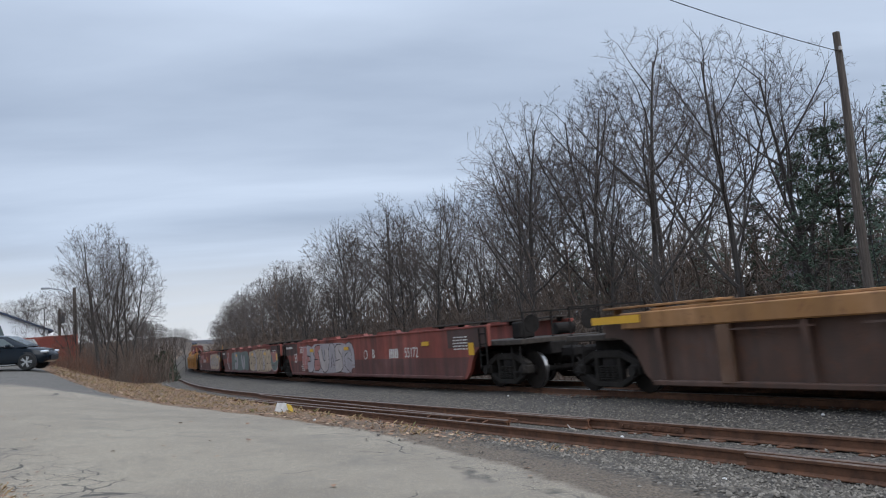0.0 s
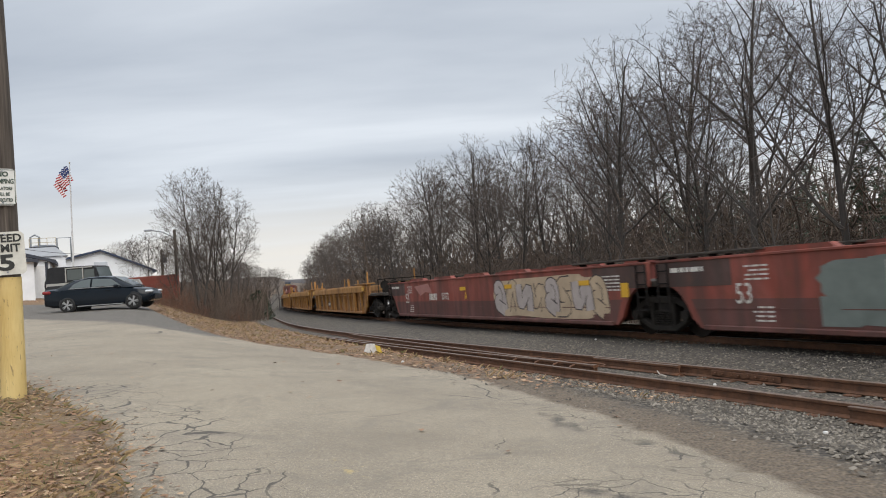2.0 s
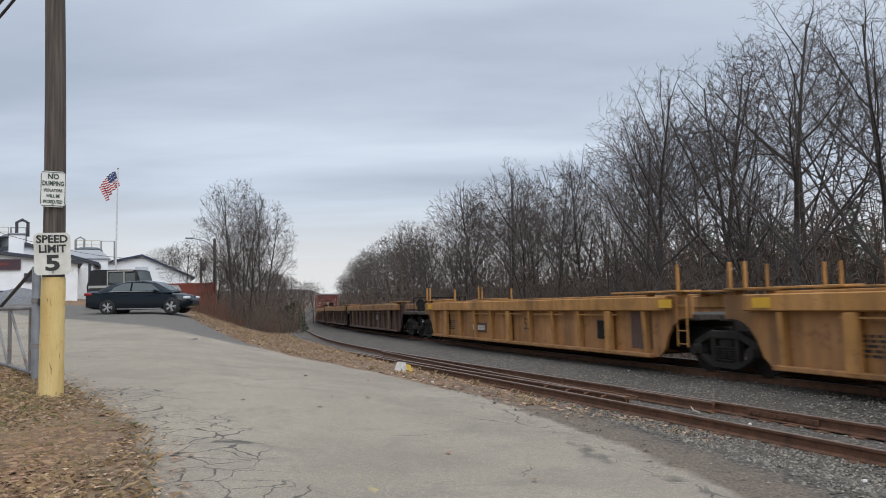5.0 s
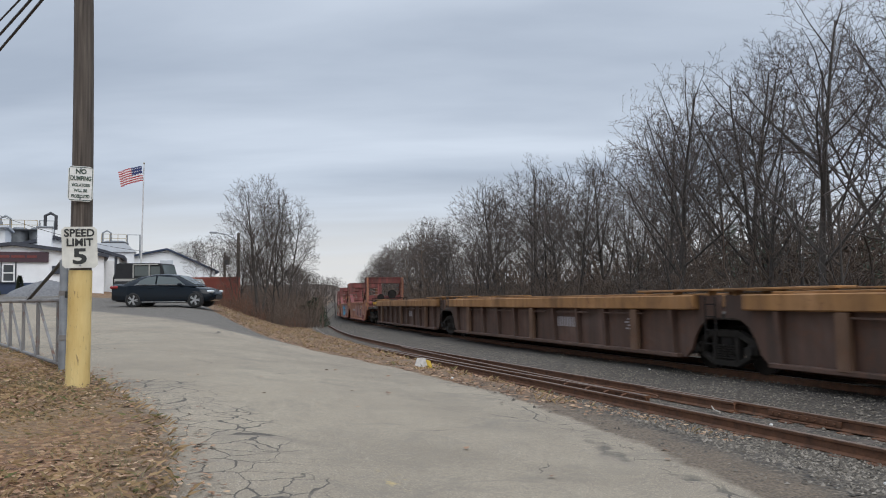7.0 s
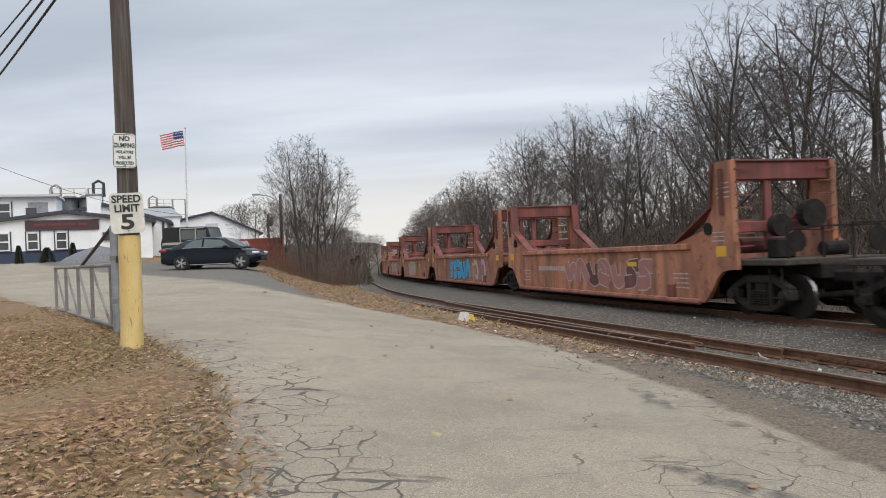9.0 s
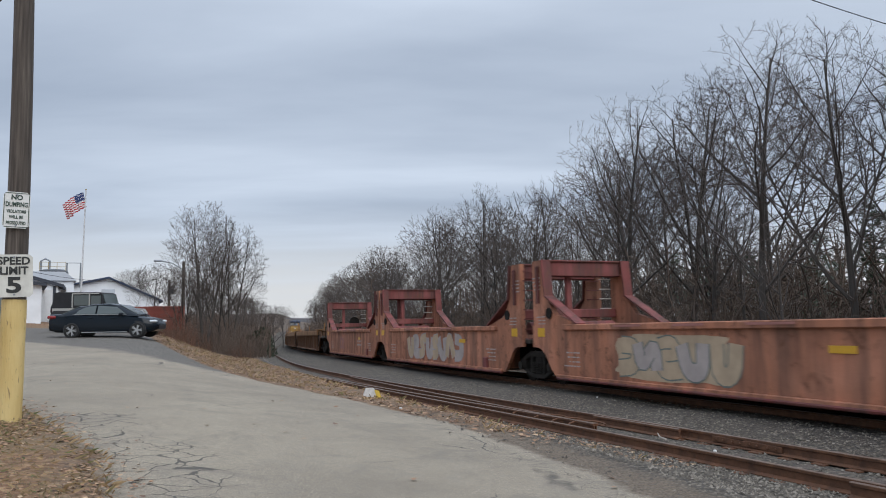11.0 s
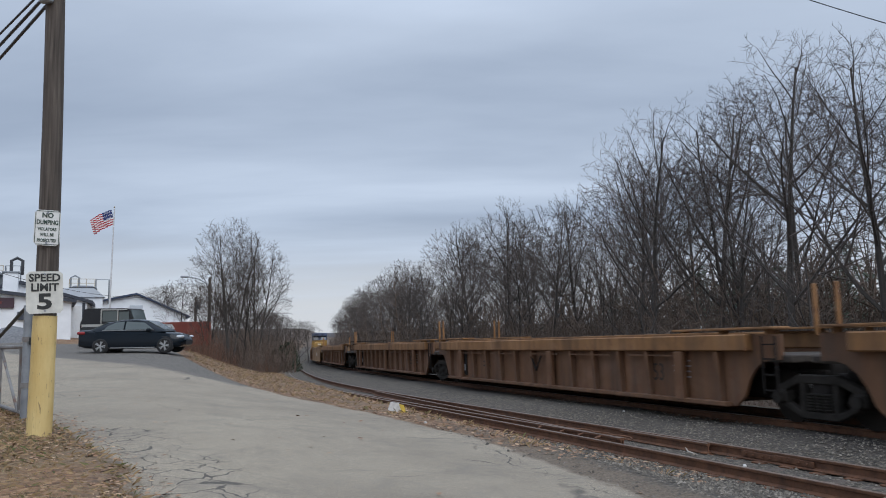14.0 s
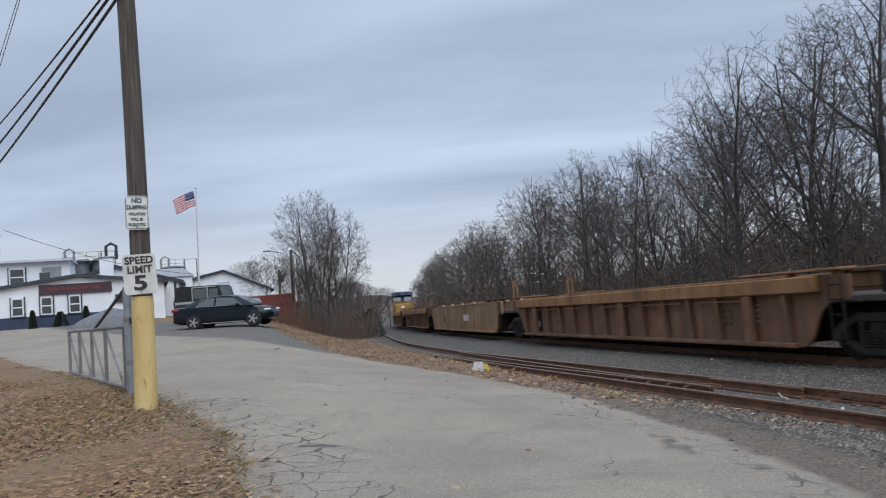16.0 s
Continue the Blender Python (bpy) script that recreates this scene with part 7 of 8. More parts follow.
def build_sedan():
    bx, by = polar(33.0, 35.2)
    fx, fy = polar(28.7, 34.2)
    cx, cy = (bx + fx) / 2, (by + fy) / 2
    yaw = math.degrees(math.atan2(fy - by, fx - bx))
    r = root("sedan_car", pose(cx, cy, (ground_z(bx, by) + ground_z(fx, fy)) / 2, 0, 0, yaw), label="dark blue-black compact sedan parked on the gravel", category="car")
    r.scale = (0.95, 0.95, 0.96)
    r.location += Vector((math.cos(radians(yaw)), math.sin(radians(yaw)), 0)) * 0.25
    # x ahead; half-section outline repeated along the length
    rows = [(-2.42, 0.46, 0.95, 0.62), (-2.36, 0.34, 1.00, 0.74), (-2.05, 0.24, 1.02, 0.83), (-1.35, 0.2, 1.0, 0.88), (0.0, 0.19, 0.96, 0.9), (0.9, 0.2, 0.94, 0.89), (1.5, 0.22, 0.86, 0.86), (1.92, 0.24, 0.76, 0.78), (2.10, 0.32, 0.64, 0.62), (2.15, 0.42, 0.56, 0.5)]
    secs = []
    for x, lo, hi, w in rows:
        mid = lo + (hi - lo) * 0.55
        secs.append([(x, -w * 0.86, lo), (x, -w * 0.98, lo + 0.1), (x, -w, mid), (x, -w * 0.94, hi - 0.06), (x, -w * 0.8, hi), (x, w * 0.8, hi), (x, w * 0.94, hi - 0.06), (x, w, mid), (x, w * 0.98, lo + 0.1), (x, w * 0.86, lo)])
    part("body", loft(secs), "carpaint", r, smooth=True)
    cab = []
    for x, h, w in ((-1.95, 0.99, 0.66), (-1.2, 1.30, 0.62), (-0.55, 1.425, 0.60), (0.1, 1.44, 0.60), (0.55, 1.36, 0.62), (1.35, 0.93, 0.70)):
        cab.append([(x, -0.84 + 0.02, 0.9), (x, -w - 0.10, (0.9 + h) / 2), (x, -w, h - 0.03), (x, -w * 0.8, h), (x, w * 0.8, h), (x, w, h - 0.03), (x, w + 0.10, (0.9 + h) / 2), (x, 0.82, 0.9)])
    part("roof", loft(cab), "carpaint", r, smooth=True)
    for s in (-1, 1):
        for name, pts in (("rear_window", [(-1.25, 1.0), (-0.42, 1.0), (-0.42, 1.35), (-0.8, 1.31), (-1.12, 1.16)]), ("front_window", [(-0.34, 1.0), (0.86, 1.0), (0.45, 1.29), (-0.34, 1.35)])):
            pane = Shape()
            n = len(pts)
            vs = [(x, s * (0.845 - (z_ - 1.0) * 0.47), z_) for x, z_ in pts]
            pane.add(vs + [(a, b - s * 0.03, c) for a, b, c in vs], [tuple(range(n)), tuple(range(2 * n - 1, n - 1, -1))] + [(i, (i + 1) % n, n + (i + 1) % n, n + i) for i in range(n)])
            part(name, pane, "carglass", r)
        part("window_trim", Shape().bar((-1.3, s * 0.865, 0.985), (0.9, s * 0.865, 0.97), 0.02), "alloy", r)
        part("sill_trim", Shape().bar((-0.95, s * 0.89, 0.24), (0.95, s * 0.89, 0.24), 0.03), "alloy", r)
        part("door_handle", Shape().box((-0.6, s * 0.9, 0.84), (0.2, 0.04, 0.03), 0.01), "carpaint", r)
        part("door_handle", Shape().box((0.35, s * 0.91, 0.82), (0.2, 0.04, 0.03), 0.01), "carpaint", r)
        part("mirror", Shape().box((0.72, s * 1.0, 0.98), (0.16, 0.2, 0.13), 0.04), "carpaint", r)
        part("tail_lamp", Shape().box((-2.24, s * 0.68, 0.88), (0.36, 0.3, 0.13), 0.04), "taillight", r)
        part("head_lamp", Shape().box((1.96, s * 0.64, 0.67), (0.3, 0.26, 0.11), 0.04), "headlight", r)
        part("wheel_arch", Shape().disc((1.36, s * 0.745, 0.34), 0.36, 0.22, "y", 26), "trim", r)
        part("wheel_arch", Shape().disc((-1.36, s * 0.745, 0.34), 0.36, 0.22, "y", 26), "trim", r)
        for x in (1.36, -1.36):
            wheel_parts(r, x, s * 0.81, 0.315, 0.315)
    part("windscreen", Shape().prism([(1.28, 0.985), (0.56, 1.375), (0.53, 1.37), (1.24, 0.97)], -0.58, 0.58), "carglass", r)
    part("rear_screen", Shape().prism([(-1.9, 1.03), (-1.2, 1.335), (-1.17, 1.32), (-1.86, 1.01)], -0.56, 0.56), "carglass", r)
    part("bumper", Shape().box((-2.37, 0, 0.42), (0.12, 1.3, 0.22), 0.05), "trim", r)
    part("grille", Shape().box((2.13, 0, 0.42), (0.06, 0.9, 0.2), 0.03), "trim", r)


def build_jeep():
    x, y = polar(31.55, 40.5)
    ax, ay = polar(33.0, 35.2)
    fx, fy = polar(28.7, 34.2)
    yaw = math.degrees(math.atan2(fy - ay, fx - ax)) - 6
    r = root("off_road_car", pose(x, y, ground_z(x, y), 0, 0, yaw), label="silver four-door off-road car with black soft top", category="car")
    part("body", Shape().prism([(-1.75, 0.55), (-1.75, 1.12), (0.75, 1.12), (0.8, 1.16), (2.0, 1.08), (2.05, 0.6), (1.75, 0.55)], -0.72, 0.72), "jeeppaint", r)
    part("soft_top", Shape().prism([(-1.75, 1.12), (-1.68, 1.83), (-1.5, 1.88), (0.45, 1.86), (0.62, 1.8), (0.8, 1.15)], -0.70, 0.70), "softtop", r)
    for s in (-1, 1):
        part("side_window", Shape().box((-0.35, s * 0.705, 1.48), (0.75, 0.03, 0.5), 0.02), "carglass", r)
        part("side_window", Shape().box((0.35, s * 0.705, 1.46), (0.5, 0.03, 0.48), 0.02), "carglass", r)
        part("window_frame", Shape().bar((0.05, s * 0.715, 1.15), (0.05, s * 0.715, 1.8), 0.05).bar((-0.78, s * 0.715, 1.15), (-0.78, s * 0.715, 1.8), 0.05).bar((-0.78, s * 0.715, 1.8), (0.5, s * 0.715, 1.8), 0.05), "jeeppaint", r)
        part("wing", Shape().prism([(1.0, 0.95), (1.15, 1.1), (2.0, 1.08), (2.15, 0.85), (2.1, 0.8), (1.1, 0.85)], s * 0.7, s * 0.92), "jeeppaint", r)
        part("wing", Shape().prism([(-1.75, 0.8), (-1.6, 1.0), (-0.85, 1.0), (-0.7, 0.75)], s * 0.7, s * 0.9), "trim", r)
        part("head_lamp", Shape().disc((2.06, s * 0.5, 0.9), 0.1, 0.05, "x", 14), "headlight", r)
        for q in (1.48, -1.2):
            wheel_parts(r, q, s * 0.78, 0.40, 0.40, 6)
    part("windscreen", Shape().prism([(0.82, 1.18), (0.62, 1.78), (0.66, 1.78), (0.86, 1.18)], -0.62, 0.62), "carglass", r)
    part("bumper", Shape().box((2.18, 0, 0.62), (0.16, 1.6, 0.2), 0.04), "trim", r)
    part("spare_wheel", Shape().disc((-1.95, 0.05, 1.05), 0.38, 0.24, "x", 24), "tyre", r)
    part("tail_lamp", Shape().box((-1.77, -0.62, 0.95), (0.05, 0.1, 0.18), 0.01), "taillight", r)
    part("number_panel", Shape().box((-1.78, 0.5, 0.85), (0.03, 0.3, 0.15), 0.01), "plastic", r)


FLAG = []


def build_flag():
    x, y = polar(32.55, 52.0)
    z = ground_z(x, y)
    r = root("flagpole", pose(x, y, z, 0, 1.2, 0), label="slim white flagpole on the yard", category="flagpole")
    top = 1.6 + 52 * math.tan(radians(8.9)) - z
    part("shaft", Shape().tube([(0, 0, 0), (0, 0, top)], [0.06, 0.035], 10), "polewhite", r, smooth=True)
    part("ball", Shape().disc((0, 0, top + 0.05), 0.06, 0.1, "z", 12, profile=[(0.02, -0.05), (0.06, 0), (0.02, 0.05)]), "ochrerail", r)
    part("base", Shape().disc((0, 0, 0.08), 0.16, 0.16, "z", 14), "galv", r)
    f = root("striped_flag", pose(x, y, z), label="red and white striped flag with a blue canton on the pole", category="flag")
    wide, tall, n = 1.5, 0.95, 7
    for k in range(n):
        s = Shape()
        w = wide / n
        h = tall / 13
        v = [(x, y, -h * j) for j in range(14) for x, y in ((0.002, -0.005), (-w * 1.01, -0.005), (-w * 1.01, 0.005), (0.002, 0.005))]
        for j in range(13):
            colour = 2 if k < 3 and j < 7 else j % 2
            a = j * 4
            s.f += [(a + q, a + (q + 1) % 4, a + 4 + (q + 1) % 4, a + 4 + q) for q in range(4)]
            s.m += [colour] * 4
        s.v = v
        p = part("panel", s, ["flagred", "flagwhite", "flagblue"], f)
        if k < 3:
            for j in range(3):
                for q in range(2):
                    part("star", Shape().box((-w * (0.25 + 0.5 * q), 0, -0.1 - j * 0.19), (0.05, 0.016, 0.05)), "flagwhite", p)
        FLAG.append((p, w, z + 0, top - 0.12))


def flag_rows(k):
    """Poses of one flag panel in the flag's space: the cloth streams to one side and dips as the wind drops."""
    rows = []
    dips = [(0.0, 62), (1.5, 60), (3.0, 68), (4.0, 66), (5.5, 48), (6.5, 30), (7.2, 16), (8.2, 38), (9.0, 14), (9.8, 44), (11.0, 40), (12.3, 16), (13.2, 12), (14.0, 32), (14.6, 46), (15.4, 20), (16.0, 26)]
    w, top = FLAG[k][1], FLAG[k][3]
    for i in range(65):
        t = i * 0.25
        dip = float(np.interp(t, *zip(*dips)))
        p = Vector((0, 0, top))
        m = None
        for j in range(k + 1):
            fold = (22 + dip * 0.4) * math.sin(t * 4.4 - j * 1.5) * min(1, 0.4 + 0.2 * j)
            d = min(dip * (0.7 + 0.08 * j), 74)
            m = pose(p.x, p.y, p.z, 0, -d * 0.45, 32.5 + fold)
            p = p + Matrix.Rotation(radians(32.5 + fold), 3, "Z") @ Vector((-w * math.cos(radians(d)), 0, -w * math.sin(radians(d))))
        rows.append((t, m))
    return rows


def window(parent, m, w, h, bars=True):
    o = part("window", Shape().box((0, 0, 0), (w, 0.05, h)), "glass", parent, m=m)
    fr = Shape()
    for x in (-w / 2, w / 2):
        fr.box((x, -0.03, 0), (0.09, 0.08, h + 0.09))
    for z in (-h / 2, 0, h / 2):
        fr.box((0, -0.03, z), (w, 0.08, 0.08))
    part("frame", fr, "frame", o)
    part("sill", Shape().box((0, -0.06, -h / 2 - 0.08), (w + 0.24, 0.14, 0.06)), "roofdark", o)
    tr = Shape()
    for x in (-w / 2 - 0.09, w / 2 + 0.09):
        tr.box((x, -0.02, 0), (0.08, 0.06, h + 0.24))
    part("trim", tr, "roofdark", o)


def build_plant():
    """The low white works building with its upper storey, chimney, tanks and gabled sheds."""
    # x runs to the right along the front, seen from the lane
    cx, cy = polar(41.0, 58.0)
    base = 1.6 + 58 * math.tan(radians(0.3))
    yaw = 36.0
    b = root("works_building", pose(cx, cy, base, 0, 0, yaw), label="low white works building with blue base and dark roof edges", category="building")
    w0, w1 = -5.6, 6.2
    part("wall", Shape().prism([(w0, -1.6), (w0, 2.1), (0.7, 2.85), (w1, 2.2), (w1, -1.6)], 0.0, 9.0), "whitewall", b)
    part("base_band", Shape().box(((w0 + 3.4) / 2, -0.03, 0.0), (3.4 - w0, 0.06, 0.8)), "bluebase", b)
    for a, c in (((w0 - 0.4, 2.05), (0.7, 2.87)), ((0.7, 2.87), (w1 + 0.3, 2.12))):
        part("roof_edge", Shape().prism([a, c, (c[0], c[1] + 0.22), (a[0], a[1] + 0.22)], -0.35, 9.2), "roofdark", b)
    for x in (-4.75, -3.0, -1.27, 0.45):
        window(b, pose(x, -0.03, 1.05), 0.66, 1.12)
    sg = part("signboard", Shape().box((0.55, -0.1, 2.1), (4.5, 0.12, 0.68), 0.01), "signboard", b, "long dark signboard with dull red lettering")
    for k, (x, w) in enumerate(((-0.8, 0.7), (0.1, 0.8), (1.0, 0.8), (1.8, 0.6))):
        part("lettering_bar", Shape().box((x, -0.17, 2.13), (w, 0.02, 0.16)), "redletters", sg)
    part("meter_box", Shape().box((3.4, -0.08, 1.25), (0.8, 0.2, 0.55), 0.02), "roofdark", b)
    up = root("works_upper_storey", pose(cx, cy, base, 0, 0, yaw) @ pose(-4.4, 5.0, 0), label="white flat-roofed upper storey with broken dark windows", category="building")
    part("wall", Shape().box((0.4, 2.5, 1.9), (7.6, 5.0, 5.0)), "whitewall", up)
    part("roof", Shape().box((0.4, 2.3, 4.47), (8.0, 5.6, 0.16)), "roofpale", up)
    window(up, pose(0.75, -0.03, 3.35), 0.95, 1.2)
    window(up, pose(-1.75, -0.03, 3.35), 0.95, 1.2)
    part("dark_opening", Shape().box((2.55, -0.08, 3.3), (0.7, 0.06, 0.6)), "glass", up)
    part("panel", Shape().box((3.0, -0.04, 3.5), (1.3, 0.04, 1.0)), "galv", up)
    ch = root("chimney", pose(cx, cy, base, 0, 0, yaw) @ pose(2.35, 4.5, 0), label="square white masonry chimney", category="chimney")
    part("shaft", Shape().box((0, 0, 2.2), (0.95, 0.95, 4.4), 0.03), "whitewall", ch)
    part("cap", Shape().box((0, 0, 4.45), (1.1, 1.1, 0.12), 0.02), "galv", ch)
    part("flue", Shape().tube([(0, 0, 4.4), (0, 0, 5.3), (0.35, 0, 5.5), (0.7, 0, 5.3), (0.7, 0, 4.3)], 0.11, 8), "darksteel", ch)
    # second, taller gable behind
    g2 = root("works_shed", pose(*polar(37.9, 66), base - 0.3, 0, 0, yaw - 4), label="white gabled shed with dark roof verge", category="building")
    part("wall", Shape().prism([(-6.2, -1), (-6.2, 2.7), (0.0, 4.15), (4.6, 2.75), (4.6, -1)], 0, 8), "white", g2)
    for a, c in (((-6.6, 2.62), (0.0, 4.17)), ((0.0, 4.17), (5.0, 2.65))):
        part("roof_edge", Shape().prism([a, c, (c[0], c[1] + 0.24), (a[0], a[1] + 0.24)], -0.3, 8.2), "roofdark", g2)
    part("garage_door", Shape().box((3.4, -0.05, 1.2), (1.7, 0.08, 2.6), 0.01), "frame", g2)
    part("door_frame", Shape().box((4.35, -0.06, 1.3), (0.2, 0.1, 2.9)), "roofdark", g2)
    # gabled building on the right
    g3 = root("gabled_building", pose(*polar(30.9, 84), 1.6 - 0.2, 0, 0, 30), label="pale blue-white gabled metal building with blue roof edge", category="building")
    part("wall", Shape().prism([(-5.2, -2), (-5.2, 3.4), (0.15, 4.5), (4.9, 2.3), (4.9, -2)], 0, 14), "white", g3)
    for a, c in (((-5.6, 3.3), (0.15, 4.53)), ((0.15, 4.53), (5.3, 2.15))):
        part("roof_edge", Shape().prism([a, c, (c[0], c[1] + 0.18), (a[0], a[1] + 0.18)], -0.4, 14.2), "bluebase", g3)
    part("gable_vent", Shape().box((0.1, -0.05, 2.75), (1.25, 0.08, 1.4), 0.02), "roofpale", g3)
    for k in range(12):
        part("wall_rib", Shape().box((-4.8 + k * 0.85, -0.02, 0.1), (0.06, 0.04, 4.0)), "white", g3)
    # annex roof between
    an = root("works_annex", pose(*polar(34.0, 72), 1.6, 0, 0, 34), label="pale metal annex roof between the sheds", category="building")
    part("wall", Shape().box((-0.6, 3, 1.3), (3.8, 6.0, 4.4)), "white", an)
    part("roof", Shape().prism([(-2.7, 3.5), (1.5, 3.5), (0.6, 4.25), (-1.8, 4.25)], -0.2, 6.2), "roofpale", an)
    # tanks and pipework over the roofs
    for az, r_, n, h0, hh in ((39.95, 74, 2, 4.3, 3.0), (34.2, 80, 1, 4.75, 1.5)):
        x, y = polar(az, r_)
        t = root("process_tank", pose(x, y, 1.6 + h0 - 0.4, 0, 0, 30) @ Matrix.Diagonal((0.72, 0.72, 0.72, 1)), label="dark steel process tank with pipes and catwalk rails", category="tank", group="plant tanks")
        rad = 0.95 if n == 2 else 1.7
        for k in range(n):
            part("vessel", Shape().disc((k * 1.9, 0, hh / 2 - 1), rad, hh, "z", 18, profile=[(rad, -hh / 2 - 2.6), (rad, hh / 2), (rad * 0.7, hh / 2 + 0.3)]), "tanksteel", t, smooth=True)
        wid = 2.0 if n == 2 else 1.5
        for q in (-wid, -wid / 3, wid / 3, wid):
            part("rail_post", Shape().bar((q, -rad - 0.2, hh - 1.0), (q, -rad - 0.2, hh + 0.1), 0.06), "ochrerail", t)
        for zz in (hh - 0.45, hh + 0.1):
            part("hand_rail", Shape().bar((-wid, -rad - 0.2, zz), (wid, -rad - 0.2, zz), 0.05), "ochrerail", t)
        part("walkway", Shape().box((0, -rad - 0.1, hh - 1.0), (2 * wid, 0.7, 0.08)), "darksteel", t)
        part("pipe", Shape().tube([(-wid, 0, hh - 2.6), (-wid, 0, hh + 0.4), (-wid + 0.5, 0, hh + 0.7), (-wid + 1.0, 0, hh + 0.4), (-wid + 1.0, 0, hh - 1.0)], 0.12, 8), "galv", t)
        part("pipe", Shape().tube([(wid, 0.3, hh - 3.0), (wid, 0.3, hh + 0.2), (wid + 1.6, 0.3, hh + 0.2), (wid + 1.6, 0.3, hh - 3)], 0.09, 8), "galv", t)
        part("frame_leg", Shape().bar((-wid, 0.6, -4), (-wid, 0.6, hh), 0.12).bar((wid, 0.6, -4), (wid, 0.6, hh), 0.12), "darksteel", t)
    # heap of gravel and shrubs before the wall
    s = Shape()
    rs = random.Random(8)
    n = 22
    v = [(0, 0, 1.0)]
    for k in range(1, 5):
        for j in range(n):
            a = 2 * math.pi * j / n
            q = k / 4
            v.append((math.cos(a) * 2.6 * q, math.sin(a) * 1.5 * q, (1 - q) ** 0.85 * 1.05 + rs.uniform(-0.04, 0.04) - (0.25 if k == 4 else 0)))
    f = [(0, 1 + j, 1 + (j + 1) % n) for j in range(n)]
    for k in range(3):
        f += [(1 + k * n + j, 1 + (k + 1) * n + j, 1 + (k + 1) * n + (j + 1) % n, 1 + k * n + (j + 1) % n) for j in range(n)]
    s.add(v, f)
    px_, py_ = polar(38.3, 53.5)
    thing("gravel_mound", s, "gravelpile", "grey mound of fine gravel before the works", "gravel mound", pose(px_, py_, ground_z(px_, py_), 0, 0, 38), smooth=True)
    for az, h, w in ((41.45, 0.95, 0.42), (43.1, 1.15, 0.2), (39.9, 1.2, 0.2)):
        x, y = polar(az, 56.6)
        v, f = [], []
        for k in range(800):
            q = rs.uniform(0, 1)
            a = rs.uniform(0, 6.28)
            c = Vector((math.cos(a) * w * (1 - q) ** 0.6, math.sin(a) * w * (1 - q) ** 0.6, q * h))
            d = Vector((math.cos(a), math.sin(a), 0.8)).normalized() * 0.13
            o = d.orthogonal().normalized() * 0.06
            k0 = len(v)
            v += [c - o, c + o, c + d]
            f.append((k0, k0 + 1, k0 + 2))
        thing("conical_shrub", bulk_mesh("conical_shrub", v, f, ["cedar"]), None, "small dark evergreen shrub before the white wall", "shrub", pose(x, y, ground_z(x, y) - 0.02), group="shrubs by the works")
    # red board fence, street lamp, bare posts
    fence = root("red_fence", None, label="low dull red board fence behind the parked cars", category="fence")
    a, c = Vector((*polar(30.2, 62), 0)), Vector((*polar(26.0, 57), 0))
    for k in range(26):
        p = a.lerp(c, k / 25)
        part("board", Shape().box((0, 0, 0.75), (0.44, 0.06, 1.7 + 0.05 * math.sin(k * 3)), 0.008), "redwall", fence, m=pose(p.x, p.y, 1.6 + 58 * math.tan(radians(0.2)) - 0.75, 0, 0, math.degrees(math.atan2(c.y - a.y, c.x - a.x))))
    x, y = polar(25.95, 66)
    lz = ground_z(x, y)
    lamp = root("street_lamp", pose(x, y, lz), label="old wooden street lamp post with a long arm", category="street lamp")
    h = 1.6 + 66 * math.tan(radians(4.2)) - lz
    part("post", Shape().tube([(0, 0, -0.3), (0, 0, h)], [0.17, 0.12], 10), "pole", lamp)
    part("arm", Shape().tube([(0, 0, h - 0.7), (-0.8, -0.4, h - 0.15), (-1.5, -0.8, h)], 0.045, 6), "galv", lamp)
    part("head", Shape().box((-1.75, -0.95, h + 0.02), (0.65, 0.28, 0.16), 0.05, Matrix.Rotation(radians(28), 3, "Z")), "galv", lamp)
    x, y = polar(26.9, 72)
    h = 1.6 + 72 * math.tan(radians(2.8)) - ground_z(x, y)
    o = root("short_pole", pose(x, y, ground_z(x, y)), label="dark wooden pole beside the gabled building", category="utility pole")
    part("shaft", Shape().tube([(0, 0, -0.3), (0, 0, h)], [0.15, 0.11], 8), "pole", o)
    part("transformer", Shape().disc((0.3, -0.1, h - 0.8), 0.22, 0.7, "z", 12), "darksteel", o)


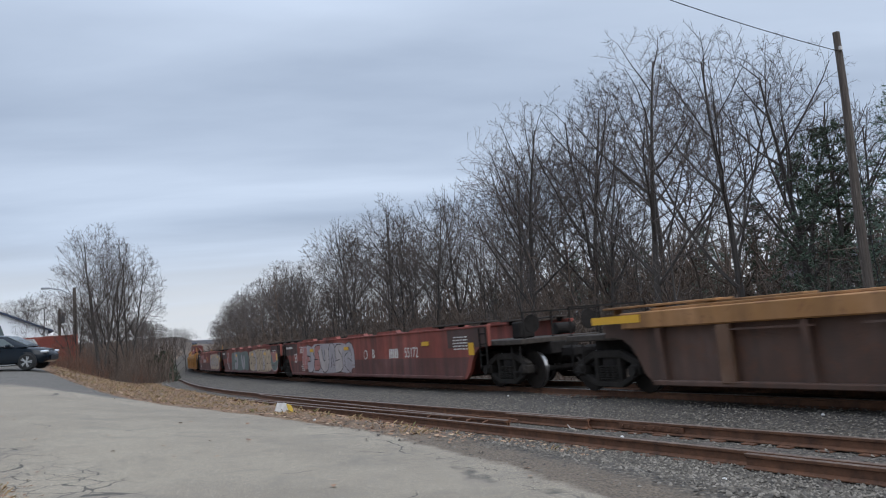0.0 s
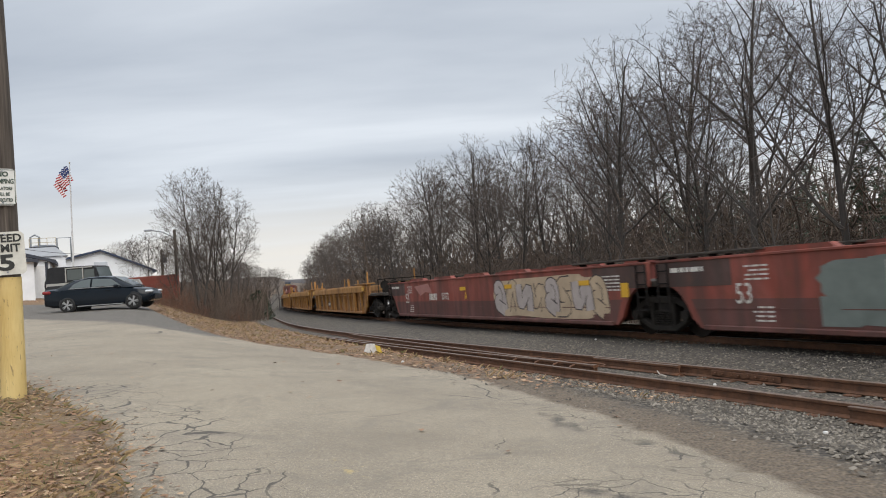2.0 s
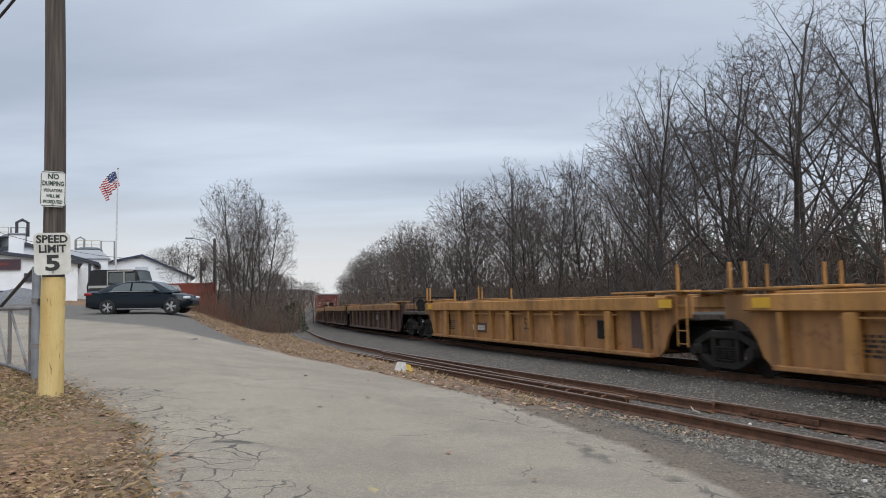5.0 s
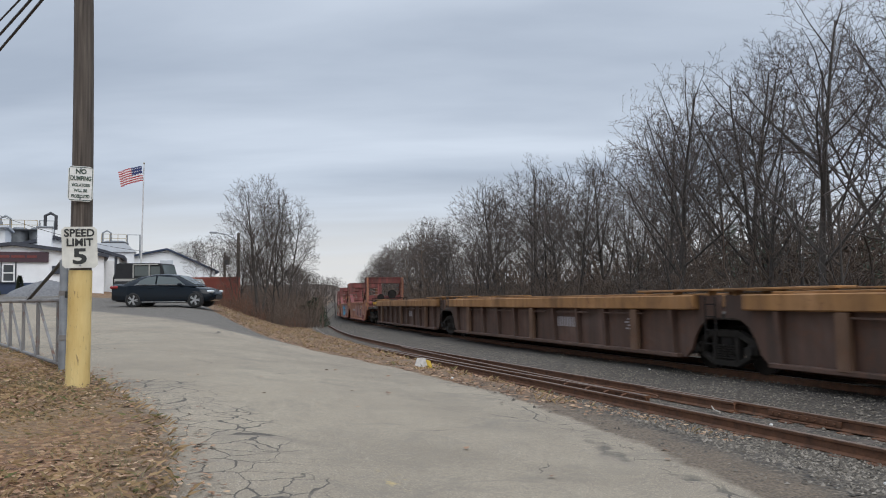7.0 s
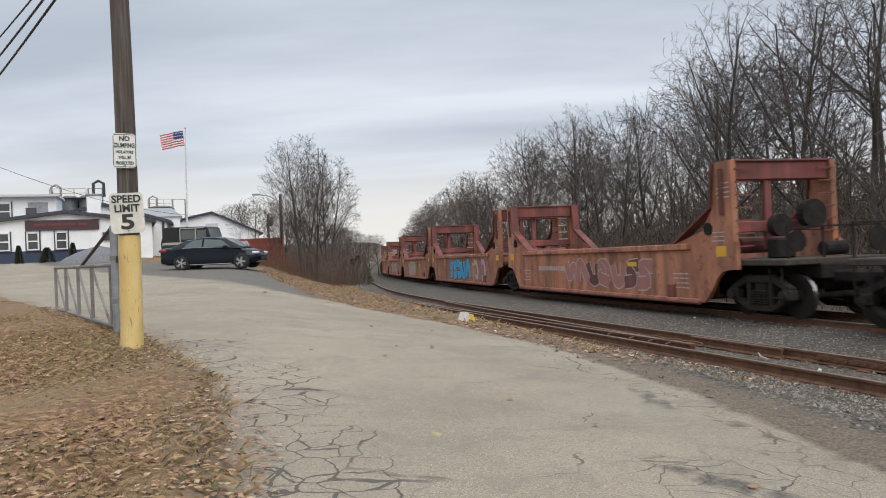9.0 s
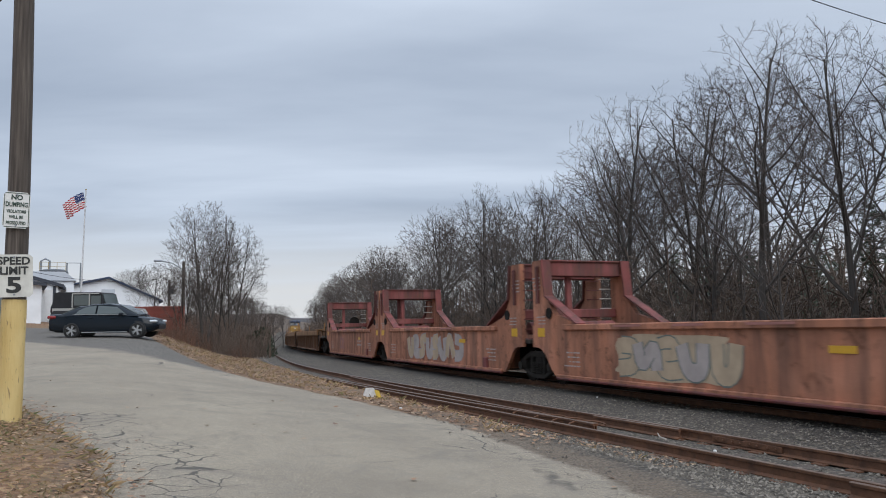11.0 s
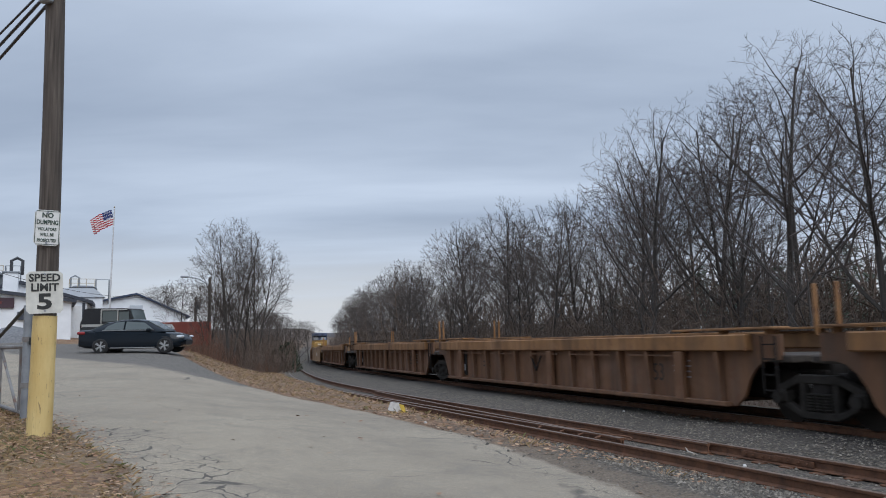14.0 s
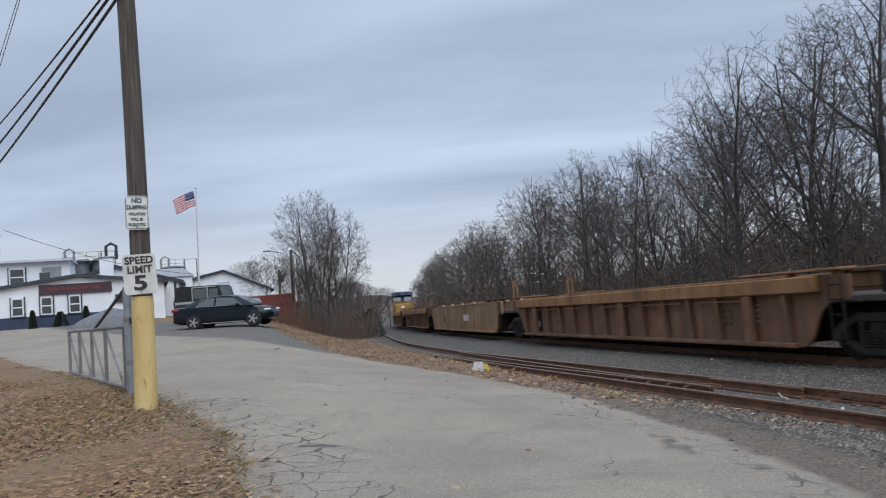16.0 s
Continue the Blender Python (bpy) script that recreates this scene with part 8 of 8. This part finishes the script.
def build_house():
    """The white house glimpsed through the wood."""
    x, y = polar(-11.6, 66)
    z = ground_z(x, y)
    r = root("white_house", pose(x, y, z, 0, 0, -18), label="white house half hidden by the wood", category="house")
    part("wall", Shape().prism([(-4.5, -0.5), (-4.5, 2.9), (0, 4.6), (4.5, 2.9), (4.5, -0.5)], 0, 8), "white", r)
    for a, c in (((-4.9, 2.75), (0, 4.65)), ((0, 4.65), (4.9, 2.75))):
        part("roof", Shape().prism([a, c, (c[0], c[1] + 0.2), (a[0], a[1] + 0.2)], -0.3, 8.3), "roofdark", r)
    for px_ in (-2.4, 0.2, 2.6):
        for pz in (1.5,):
            window(r, pose(px_, -0.03, pz), 0.9, 1.3)
    x, y = polar(-30.5, 55)
    o = copy_thing(r, pose(x, y, ground_z(x, y), 0, 0, 12))


def build_small():
    x, y = polar(12.4, 16.3)
    b = root("broken_marker", pose(x, y, ground_z(x, y), 0, 0, 25) @ Matrix.Diagonal((0.72, 0.72, 0.72, 1)), label="broken white plastic marker with a yellow band by the rail", category="marker")
    part("board", Shape().prism([(-0.30, 0.08), (-0.22, 0.30), (0.02, 0.27), (0.12, 0.1), (0.0, -0.02)], -0.04, 0.04), "plastic", b, m=pose(0, 0, 0.0, 0, 0, 0))
    part("band", Shape().prism([(0.02, 0.24), (0.16, 0.2), (0.24, -0.04), (0.1, -0.03)], -0.05, 0.05), "yellowtape", b)
    x, y, z = SIDING.at(10.75, 0.28)
    thing("bleached_stick", Shape().tube([(-0.15, 0, 0.02), (0.0, 0.03, 0.04), (0.17, -0.02, 0.08)], [0.018, 0.015, 0.008], 7), "paleStick", "short bleached stick lying between the rails", "stick", pose(x, y, z - 0.17, 0, 0, 110))
    rs = random.Random(2)
    for run, off in ((9.3, 0.1), (5.9, -1.6), (16.5, 3.0), (7.5, 2.6), (13.0, -3.6), (3.8, -2.5)):
        x, y, z = SIDING.at(run, off)
        s = Shape().disc((0, 0, 0), 0.05, 0.05, "z", 7, profile=[(0.02, -0.03), (0.05, -0.01), (0.045, 0.02), (0.02, 0.035)])
        thing("pale_stone", s, "plastic", "single pale stone lying on the dark ballast", "stone", pose(x, y, ground_z(x, y) + 0.03, rs.uniform(-20, 20), 0, rs.uniform(0, 360)) @ Matrix.Diagonal((0.6, 0.6, 0.6, 1)), group="pale stones")


build_ground()
build_tracks()
build_train()
build_pole()
build_wires()
build_sedan()
build_jeep()
build_flag()
build_plant()
build_house()
build_small()
build_trees()
stones()
leaves()
grass()


def motions():
    for ob, mid, half in TRAIN:
        walk(ob, train_rows(mid, half))
    for k in range(len(FLAG)):
        walk(FLAG[k][0], flag_rows(k))


motions()
